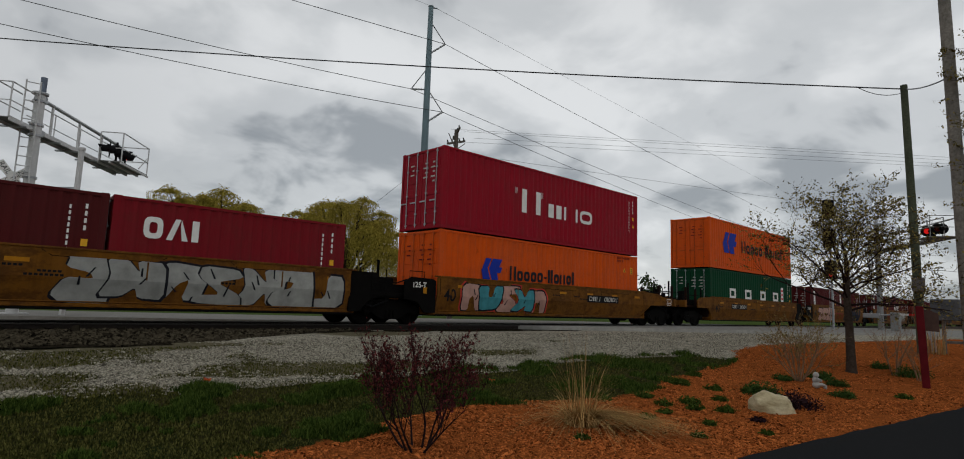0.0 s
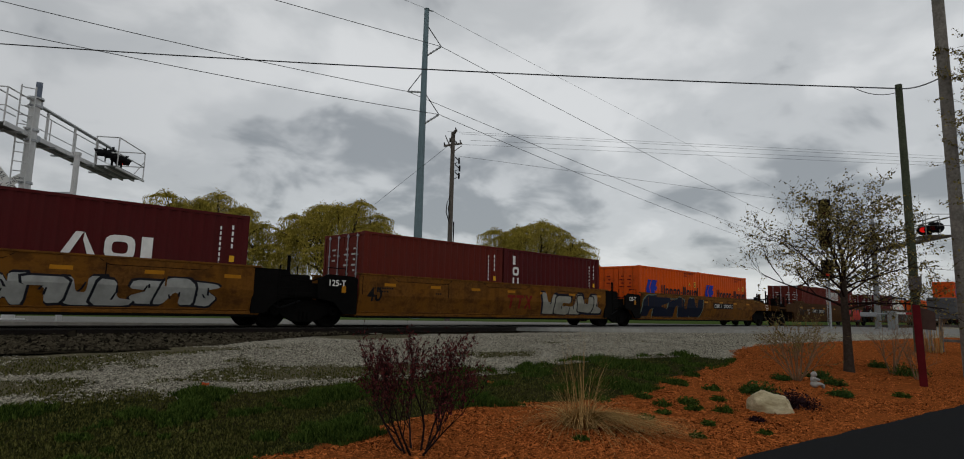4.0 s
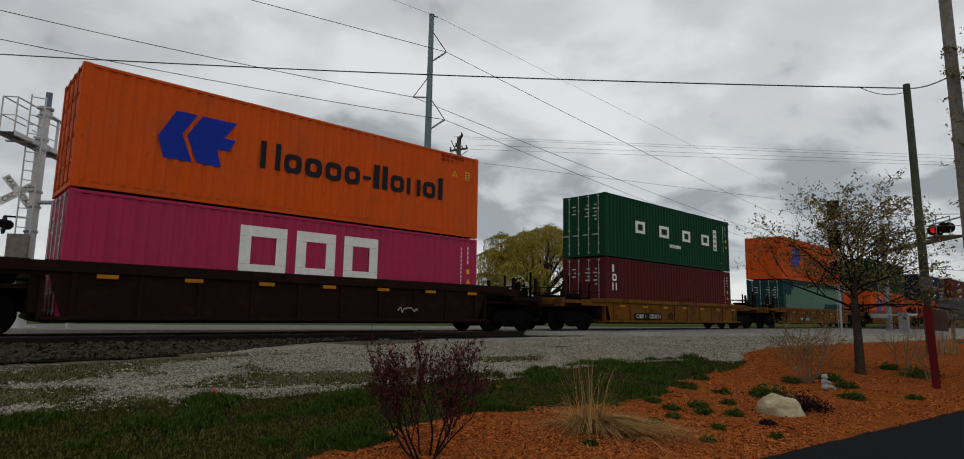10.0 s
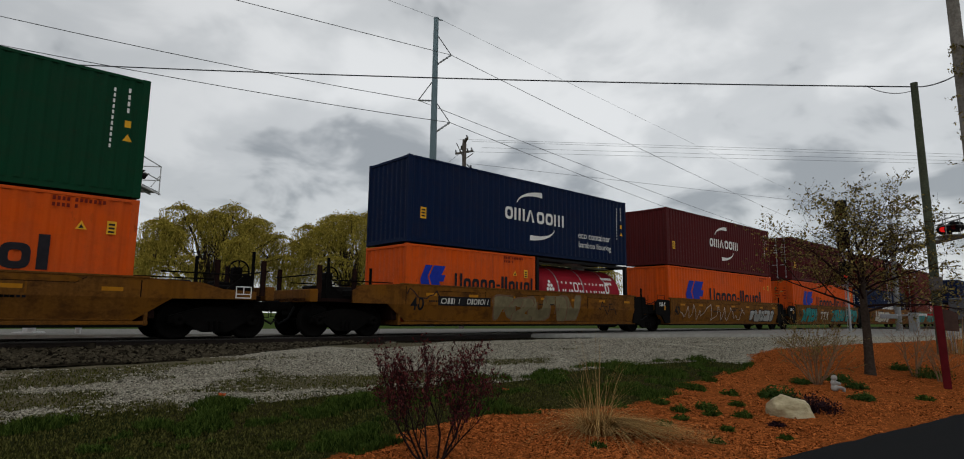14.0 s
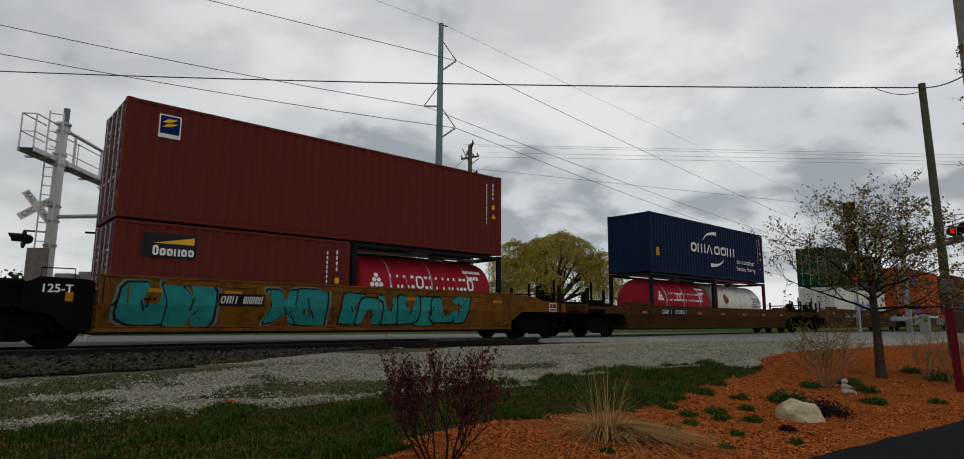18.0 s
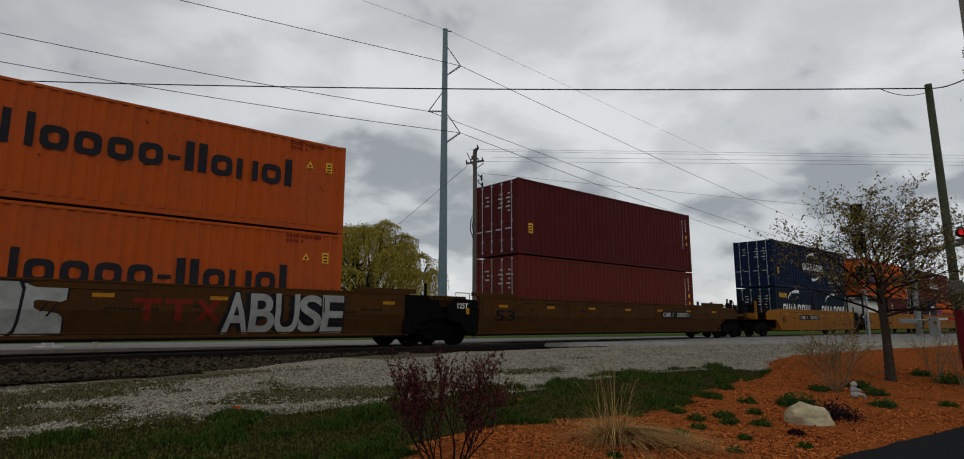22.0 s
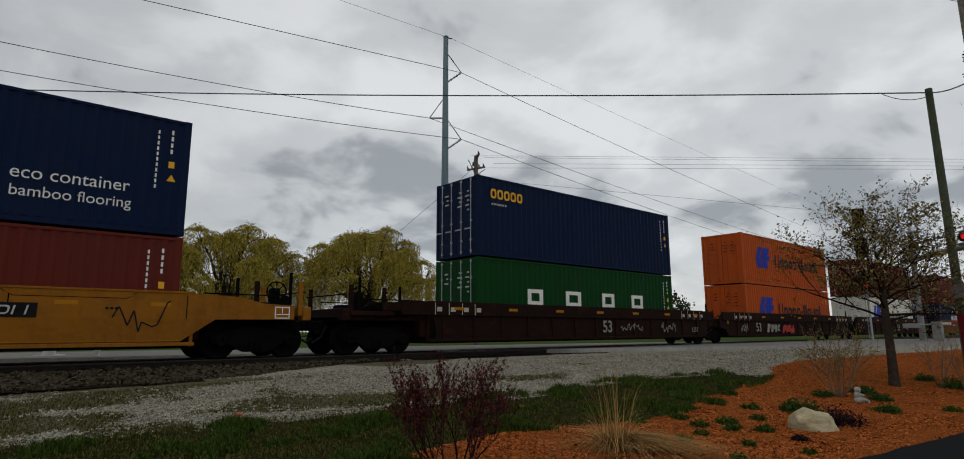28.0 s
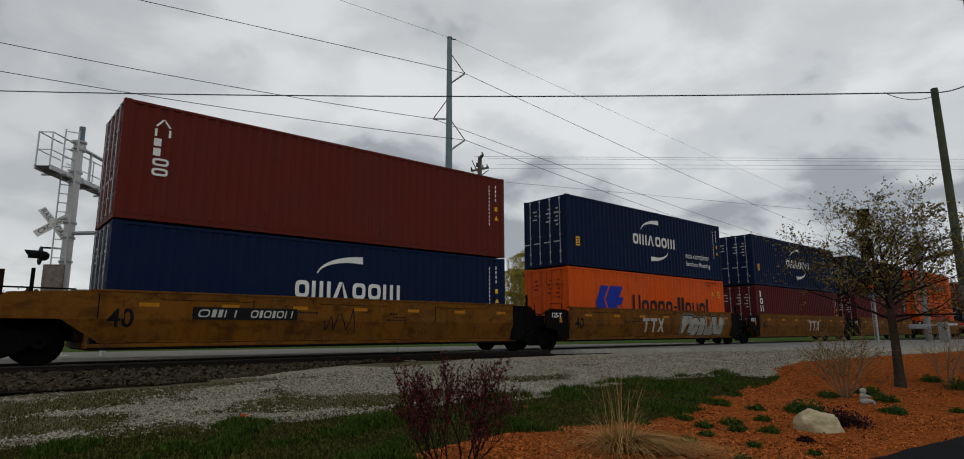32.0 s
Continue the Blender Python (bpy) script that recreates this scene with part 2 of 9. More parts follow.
# ---- mesh building ----
class Mesh:
    """Collects faces of simple solids and makes one mesh of them."""

    def __init__(self):
        self.v, self.f, self.smooth = [], [], []

    def add(self, verts, faces, smooth_faces=False):
        n = len(self.v)
        self.v += [tuple(p) for p in verts]
        self.f += [tuple(i + n for i in f) for f in faces]
        self.smooth += [smooth_faces] * len(faces)
        return self

    def box(self, x0, x1, y0, y1, z0, z1, c=0.006, m=None):
        """A box with chamfered edges."""
        c = min(c, (x1 - x0) * 0.3, (y1 - y0) * 0.3, (z1 - z0) * 0.3)
        lo, hi, vs, idx = (x0, y0, z0), (x1, y1, z1), [], {}
        for sx in (0, 1):
            for sy in (0, 1):
                for sz in (0, 1):
                    s = (sx, sy, sz)
                    for ax in range(3):
                        p = [(hi[k] if s[k] else lo[k]) + (0 if k == ax else (-c if s[k] else c)) for k in range(3)]
                        idx[s, ax] = len(vs)
                        vs.append(p)
        fs = []
        for ax in range(3):
            u, w = (ax + 1) % 3, (ax + 2) % 3
            for side in (0, 1):
                q = []
                for su, sw in ((0, 0), (1, 0), (1, 1), (0, 1)):
                    s = [0, 0, 0]
                    s[ax], s[u], s[w] = side, su, sw
                    q.append(idx[tuple(s), ax])
                fs.append(q if side else q[::-1])
            for su in (0, 1):
                for sw in (0, 1):
                    s0, s1 = [0, 0, 0], [0, 0, 0]
                    s0[u] = s1[u] = su
                    s0[w] = s1[w] = sw
                    s1[ax] = 1
                    q = [idx[tuple(s0), u], idx[tuple(s1), u], idx[tuple(s1), w], idx[tuple(s0), w]]
                    fs.append(q if (su == sw) else q[::-1])
        for s in {k[0] for k in idx}:
            q = [idx[s, 0], idx[s, 1], idx[s, 2]]
            fs.append(q if sum(s) % 2 else q[::-1])
        if m is not None:
            vs = [m @ Vector(p) for p in vs]
        return self.add(vs, fs)

    def tube(self, pts, r, n=8, caps=True, smooth_faces=True):
        """A round bar through the points; r is one radius or one for each point."""
        pts = [Vector(p) for p in pts]
        rs = r if isinstance(r, (list, tuple)) else [r] * len(pts)
        vs, fs = [], []
        for i, p in enumerate(pts):
            d = (pts[min(i + 1, len(pts) - 1)] - pts[max(i - 1, 0)]).normalized()
            side = d.cross(Vector((0, 0, 1)) if abs(d.z) < 0.9 else Vector((1, 0, 0))).normalized()
            top = side.cross(d)
            vs += [p + rs[i] * (math.cos(2 * math.pi * k / n) * side + math.sin(2 * math.pi * k / n) * top) for k in range(n)]
        for i in range(len(pts) - 1):
            fs += [(i * n + k, i * n + (k + 1) % n, (i + 1) * n + (k + 1) % n, (i + 1) * n + k) for k in range(n)]
        self.add(vs, [f[::-1] for f in fs], smooth_faces)
        if caps:
            self.add(vs[:n], [tuple(range(n))])
            self.add(vs[-n:], [tuple(range(n))[::-1]])
        return self

    def lathe(self, prof, origin=(0, 0, 0), axis="y", n=20):
        """Turns (along, radius) pairs about an axis."""
        vs, fs = [], []
        o = Vector(origin)
        for s, r in prof:
            for k in range(n):
                c, d = r * math.cos(2 * math.pi * k / n), r * math.sin(2 * math.pi * k / n)
                vs.append(o + Vector({"x": (s, c, d), "y": (d, s, c), "z": (c, d, s)}[axis]))
        for i in range(len(prof) - 1):
            fs += [(i * n + k, i * n + (k + 1) % n, (i + 1) * n + (k + 1) % n, (i + 1) * n + k) for k in range(n)]
        return self.add(vs, fs, True)

    def prism(self, poly, y0, y1):
        """A polygon in x, z drawn out from y0 to y1."""
        n = len(poly)
        area = sum(poly[i][0] * poly[(i + 1) % n][1] - poly[(i + 1) % n][0] * poly[i][1] for i in range(n))
        if area < 0:
            poly = poly[::-1]
        vs = [(x, y0, z) for x, z in poly] + [(x, y1, z) for x, z in poly]
        fs = [tuple(range(n)), tuple(range(2 * n - 1, n - 1, -1))] + [(i, i + n, (i + 1) % n + n, (i + 1) % n) for i in range(n)]
        return self.add(vs, fs)

    def flat(self, poly, y):
        """A painted shape on a side that faces -Y."""
        n = len(poly)
        area = sum(poly[i][0] * poly[(i + 1) % n][1] - poly[(i + 1) % n][0] * poly[i][1] for i in range(n))
        return self.add([(x, y, z) for x, z in (poly if area > 0 else poly[::-1])], [tuple(range(n))])

    def data(self, name, material):
        me = bpy.data.meshes.new(name)
        me.from_pydata(self.v, [], self.f)
        me.polygons.foreach_set("use_smooth", self.smooth)
        if material:
            me.materials.append(material)
        me.update()
        return me


def part(name, mb, material, parent, label=""):
    """One mesh object under a thing or under a part."""
    ob = new(name, mb if isinstance(mb, bpy.types.Mesh) else mb.data(name, material))
    ob.parent = parent
    if label:
        ob["label"] = label
    return ob


def thing(name, at, label, category, group="", rz=0):
    ob = new(name)
    ob.matrix_basis = pose(*at, 0, 0, rz)
    ob.empty_display_size = 0.3
    return tagged(ob, label, category, group)


def solid(name, mb, material, label="", category="", group="", kind="", at=(0, 0, 0), rz=0):
    ob = new(name, mb.data(name, material))
    ob.matrix_basis = pose(*at, 0, 0, rz)
    return tagged(ob, label, category, group, kind)


TEXTS = {}


def text_mesh(words, size, material, bold=0.0):
    """Lettering in the built-in font as a mesh in x, z, centred, facing -Y."""
    key = (words, size, material.name, bold)
    if key not in TEXTS:
        cu = bpy.data.curves.new("lettering", "FONT")
        cu.body, cu.size, cu.align_x, cu.align_y, cu.offset = words, size, "CENTER", "CENTER", bold
        ob = bpy.data.objects.new("lettering", cu)
        scene.collection.objects.link(ob)
        me = bpy.data.meshes.new_from_object(ob.evaluated_get(bpy.context.evaluated_depsgraph_get()))
        bpy.data.objects.remove(ob)
        me.transform(Matrix.Rotation(radians(90), 4, "X"))
        me.materials.clear()
        me.materials.append(material)
        TEXTS[key] = me
    return TEXTS[key]


def lettering(name, words, size, material, parent, at, turn=None, bold=0.0):
    ob = part(name, text_mesh(words, size, material, bold), None, parent)
    ob.matrix_basis = Matrix.Translation(at) @ (turn or Matrix())
    return ob


# ---- ground ----
def ground_material():
    m, t, p = node_mat("ground")
    pos = t.nodes.new("ShaderNodeNewGeometry").outputs["Position"]

    def attr(n):
        a = t.nodes.new("ShaderNodeAttribute")
        a.attribute_name = n
        return a.outputs["Fac"]
    fine, mid, big = noise_node(t, pos, 45, 6, 0.7), noise_node(t, pos, 7, 5, 0.6), noise_node(t, pos, 0.9, 4)
    vor = t.nodes.new("ShaderNodeTexVoronoi")
    vor.inputs["Scale"].default_value = 26
    link(t, pos, vor.inputs["Vector"])
    stone = mix_node(t, ramp_node(t, vor.outputs["Color"], 0, 1), (0.085, 0.078, 0.060), (0.55, 0.51, 0.405))
    # trodden soil and thin grass come through the gravel in long patches
    stone = mix_node(t, ramp_node(t, math_node(t, "ADD", attr("worn"), math_node(t, "MULTIPLY", mid, 0.5)), 0.42, 0.95, 0, 0.85), stone, mix_node(t, mid, (0.045, 0.039, 0.020), (0.150, 0.130, 0.070)))
    stone = mix_node(t, ramp_node(t, fine, 0.56, 0.70, 0, 0.4), stone, (0.045, 0.040, 0.030))
    soil = mix_node(t, ramp_node(t, fine, 0.35, 0.7), (0.016, 0.012, 0.006), (0.085, 0.064, 0.030))
    turf = mix_node(t, ramp_node(t, mid, 0.3, 0.7), (0.012, 0.020, 0.006), (0.034, 0.040, 0.013))
    turf = mix_node(t, ramp_node(t, big, 0.40, 0.65, 0, 0.75), turf, soil)
    bark = mix_node(t, ramp_node(t, fine, 0.3, 0.72), (0.075, 0.020, 0.006), (0.58, 0.165, 0.040))
    bark = mix_node(t, ramp_node(t, mid, 0.40, 0.75, 0, 0.6), bark, (0.085, 0.028, 0.011))
    edge = math_node(t, "MULTIPLY_ADD", mid, 0.7)
    edge.node.inputs[2].default_value = -0.35

    def mask(n, w=0.10):
        return ramp_node(t, math_node(t, "ADD", attr(n), edge), 0.5 - w, 0.5 + w)
    far = mix_node(t, mid, (0.05, 0.085, 0.022), (0.085, 0.115, 0.035))
    base = mix_node(t, mask("turf"), stone, turf)
    base = mix_node(t, mask("bark", 0.05), base, bark)
    base = mix_node(t, mask("field"), base, far)
    link(t, base, p.inputs["Base Color"])
    p.inputs["Roughness"].default_value = 0.95
    p.inputs["Specular IOR Level"].default_value = 0.0
    bump(t, p, math_node(t, "ADD", fine, vor.outputs["Distance"]), 0.8, 0.02)
    return m


def bark_edge(x):
    """Far edge of the mulched bed, seen from the path."""
    pts = ((-30, 3.5), (0, 4.9), (2.86, 5.94), (4.64, 6.44), (6.2, 6.78), (7.42, 6.39), (8.73, 5.9), (12.06, 6.61), (15.88, 7.12), (18.9, 8.26), (21.5, 8.57), (29.2, 7.58), (38.3, 6.2), (60, 2), (90, -6))
    for (a, b), (c, d) in zip(pts, pts[1:]):
        if x <= c:
            return b + (d - b) * (x - a) / (c - a)
    return -6


def path_edge(x):
    """Far edge of the asphalt path."""
    return min(2.95, 3.80 - 0.12 * x) - max(0, 6.0 - x) * 0.35


def turf_edge(x):
    """Far edge of the grass strip."""
    pts = ((-40, 10.5), (0, 10.1), (1.0, 9.75), (3.23, 9.45), (4.6, 9.45), (5.83, 9.45), (8.77, 8.9), (11.09, 9.2), (13.4, 9.05), (15.74, 8.6), (16.6, 7.4), (18, 6.5), (60, 0))
    for (a, b), (c, d) in zip(pts, pts[1:]):
        if x <= c:
            return b + (d - b) * (x - a) / (c - a)
    return 0


def worn_at(x, y):
    """Positive where soil and thin grass show through the gravel."""
    return noise.noise(Vector((x * 0.33, y * 1.05, 7.6))) + 0.35 * noise.noise(Vector((x * 1.4, y * 1.9, 3))) - 0.10 - 0.05 * max(0, x - 6) + 0.46 * smooth((8.5 - x) / 7)


def zone(v):
    return 1 / (1 + math.exp(-max(-30, min(30, v * 5))))


def axis_steps(fine0, fine1, step, far0, far1):
    out = list(np.arange(fine0, fine1 + 1e-6, step))
    d = step
    while out[-1] < far1:
        d *= 1.25
        out.append(min(far1, out[-1] + d))
    d = step
    while out[0] > far0:
        d *= 1.25
        out.insert(0, max(far0, out[0] - d))
    return out


def build_ground():
    xs, ys = axis_steps(-3, 28, 0.16, -1800, 2400), axis_steps(1, 14, 0.16, -1500, 2400)
    vs, w = [], {"turf": [], "bark": [], "field": [], "worn": []}
    for y in ys:
        for x in xs:
            lump = 0.02 * noise.noise(Vector((x * 1.3, y * 1.3, 0))) if -10 < x < 60 and -5 < y < 30 else 0
            z = ground_z(x, y) + lump
            bark = zone(bark_edge(x) - y)
            vs.append((x, y, z + 0.03 * bark))
            w["worn"].append(smooth(0.5 + 2.2 * worn_at(x, y)) if -5 < x < 40 and 6 < y < 17 else 0.3)
            w["bark"].append(bark if -60 < x < 60 else 0)
            w["turf"].append(zone(turf_edge(x) - y) * (1 if x < 30 else 0))
            off = y - road_near(x) - 11.5
            w["field"].append(zone(off * 0.4) if y > YC + 4 else (1 if x < -60 or x > 120 or y < -40 else 0))
    n = len(xs)
    fs = [(j * n + i, j * n + i + 1, (j + 1) * n + i + 1, (j + 1) * n + i) for j in range(len(ys) - 1) for i in range(n - 1)]
    me = bpy.data.meshes.new("ground")
    me.from_pydata(vs, [], fs)
    me.polygons.foreach_set("use_smooth", [True] * len(fs))
    for k, vals in w.items():
        me.attributes.new(k, "FLOAT", "POINT").data.foreach_set("value", vals)
    me.materials.append(ground_material())
    ob = new("ground", me)
    tagged(ob, "gravel, grass and orange bark mulch rising gently to the track", "ground", kind="structure")


def asphalt_material(name, dark, light):
    m, t, p = node_mat(name)
    pos = t.nodes.new("ShaderNodeNewGeometry").outputs["Position"]
    fine, mid = noise_node(t, pos, 90, 5, 0.7), noise_node(t, pos, 1.3, 5)
    base = mix_node(t, ramp_node(t, fine, 0.3, 0.7), dark, light)
    base = mix_node(t, ramp_node(t, mid, 0.4, 0.75, 0, 0.4), base, tuple(v * 0.6 for v in light))
    link(t, base, p.inputs["Base Color"])
    p.inputs["Roughness"].default_value = 0.9
    p.inputs["Specular IOR Level"].default_value = 0.03
    bump(t, p, fine, 0.5, 0.006)
    return m


def build_roads():
    # the road over the crossing, at a slant to the track
    mb = Mesh()
    xs = list(np.arange(-120, 200, 1.5))
    rows = 14
    for x in xs:
        for k in range(rows + 1):
            y = road_near(x) + 11.2 * k / rows
            mb.v.append((x, y, max(road_z(y), ground_z(x, y) + 0.03)))
    n = rows + 1
    for i in range(len(xs) - 1):
        for k in range(rows):
            mb.f.append((i * n + k, (i + 1) * n + k, (i + 1) * n + k + 1, i * n + k + 1))
            mb.smooth.append(True)
    road = solid("road", mb, asphalt_material("road_asphalt", (0.19, 0.185, 0.17), (0.30, 0.29, 0.265)), "pale worn asphalt road over the level crossing", "road", kind="structure")
    sk = Mesh()
    for j in (0, rows):
        vs = [mb.v[i * n + j] for i in range(len(xs))]
        lo = [(x, y, z - 0.5) for x, y, z in vs]
        m2 = len(vs)
        sk.add(vs + lo, [(i, i + 1, i + 1 + m2, i + m2) for i in range(m2 - 1)])
    part("road_edge", sk, M_CONC, road)
    # the path at the camera's feet
    mb = Mesh()
    xs = list(np.arange(-30, 70, 0.25))
    for x in xs:
        y = path_edge(x) + 0.05 * noise.noise(Vector((x * 1.7, 0, 0))) + 0.02 * noise.noise(Vector((x * 7, 3, 0)))
        mb.v += [(x, y, ground_z(x, y) + 0.052), (x, y + 0.03, ground_z(x, y) + 0.0), (x, -40, 0.052)]
    for i in range(len(xs) - 1):
        a, b = i * 3, i * 3 + 3
        mb.f += [(a, a + 2, b + 2, b), (a, b, b + 1, a + 1)]
        mb.smooth += [False, False]
    mb.f = [f[::-1] for f in mb.f]
    solid("pavement", mb, asphalt_material("path_asphalt", (0.008, 0.0085, 0.009), (0.021, 0.022, 0.023)), "dark smooth asphalt path beside the mulched bed", "path", kind="structure")


def build_track():
    track = thing("railway_track", (0, 0, 0), "single railway track of rusty rails on dark ballast", "railway track")
    track["kind"] = "structure"
    mb = Mesh()
    prof = [(-3.6, 0.60), (-1.75, RAIL - 0.172), (1.75, RAIL - 0.172), (3.3, 0.45)]
    xs = list(np.arange(-760, 21, 1.0)) + list(np.arange(44, 760, 4.0))
    for x in xs:
        for y, z in prof:
            mb.v.append((x, YC + y, z))
    for i in range(len(xs) - 1):
        if xs[i + 1] - xs[i] > 5:
            continue
        for k in range(3):
            mb.f.append((i * 4 + k, (i + 1) * 4 + k, (i + 1) * 4 + k + 1, i * 4 + k + 1))
            mb.smooth.append(False)
    m, t, p = node_mat("ballast")
    pos = t.nodes.new("ShaderNodeNewGeometry").outputs["Position"]
    vor = t.nodes.new("ShaderNodeTexVoronoi")
    vor.inputs["Scale"].default_value = 17
    link(t, pos, vor.inputs["Vector"])
    base = mix_node(t, ramp_node(t, vor.outputs["Color"], 0, 1), (0.003, 0.0026, 0.002), (0.040, 0.033, 0.022))
    link(t, base, p.inputs["Base Color"])
    p.inputs["Roughness"].default_value = 0.95
    p.inputs["Specular IOR Level"].default_value = 0.0
    bump(t, p, vor.outputs["Distance"], 0.9, 0.03)
    part("ballast", mb, m, track)
    for side in (-1, 1):
        y = YC + side * 0.7525
        web = Mesh()
        poly = [(-0.07, 0), (0.07, 0), (0.07, 0.012), (0.012, 0.03), (0.012, 0.13), (0.035, 0.14), (-0.035, 0.14), (-0.012, 0.13), (-0.012, 0.03), (-0.07, 0.012)]
        vs = [(x, y + a, RAIL - 0.178 + b) for x in (-760, 760) for a, b in poly]
        k = len(poly)
        web.add(vs, [(i, (i + 1) % k, (i + 1) % k + k, i + k) for i in range(k)])
        rail = part("rail", web, M_RAIL, track)
        head = Mesh()
        head.box(-760, 760, y - 0.036, y + 0.036, RAIL - 0.04, RAIL, 0.008)
        part("rail_head", head, M_RAILTOP, rail, "polished running surface")
    tie = Mesh().box(-0.11, 0.11, -1.3, 1.3, -0.14, 0.0, 0.012).data("tie", M_TIE)
    x = -16.0
    while x < 13.5:
        ob = part("tie", tie, None, track)
        ob.matrix_basis = pose(x, YC + rng.uniform(-0.03, 0.03), RAIL - 0.178, 0, 0, rng.uniform(-0.7, 0.7))
        x += 0.5


build_ground()
build_roads()
build_track()

# ---- containers ----
CACHE = {}


def cached(key, make, material):
    if key not in CACHE:
        CACHE[key] = make().data(key[0], material)
    return CACHE[key]


WIDE, TALL, STD = 2.438, 2.896, 2.591


def ribbed(x0, x1, y, z0, z1, face, pitch=0.278, depth=0.034):
    """A corrugated sheet along X that faces -Y (face -1) or +Y."""
    n = max(1, round((x1 - x0) / pitch))
    p = (x1 - x0) / n
    pts = []
    for i in range(n):
        a = x0 + i * p
        pts += [(a, 0), (a + 0.26 * p, 0), (a + 0.5 * p, depth), (a + 0.76 * p, depth)]
    pts.append((x1, 0))
    vs = [(x, y - face * d, z0) for x, d in pts] + [(x, y - face * d, z1) for x, d in pts]
    k = len(pts)
    fs = [(i, i + 1, i + 1 + k, i + k) for i in range(k - 1)]
    return Mesh().add(vs, fs if face < 0 else [f[::-1] for f in fs])


def ribbed_end(x, y0, y1, z0, z1, face, pitch=0.27, depth=0.04):
    m = ribbed(y0, y1, 0, z0, z1, -1, pitch, depth)
    out = Mesh()
    # turn the sheet so that it faces along X
    vs = [(x - face * (v[1]), v[0], v[2]) for v in m.v]
    out.add(vs, m.f if face > 0 else [f[::-1] for f in m.f])
    return out


def ribbed_roof(x0, x1, z):
    m = ribbed(x0, x1, 0, -WIDE / 2 + 0.06, WIDE / 2 - 0.06, -1, 0.42, 0.02)
    return Mesh().add([(v[0], v[2], z - v[1]) for v in m.v], [f for f in m.f])


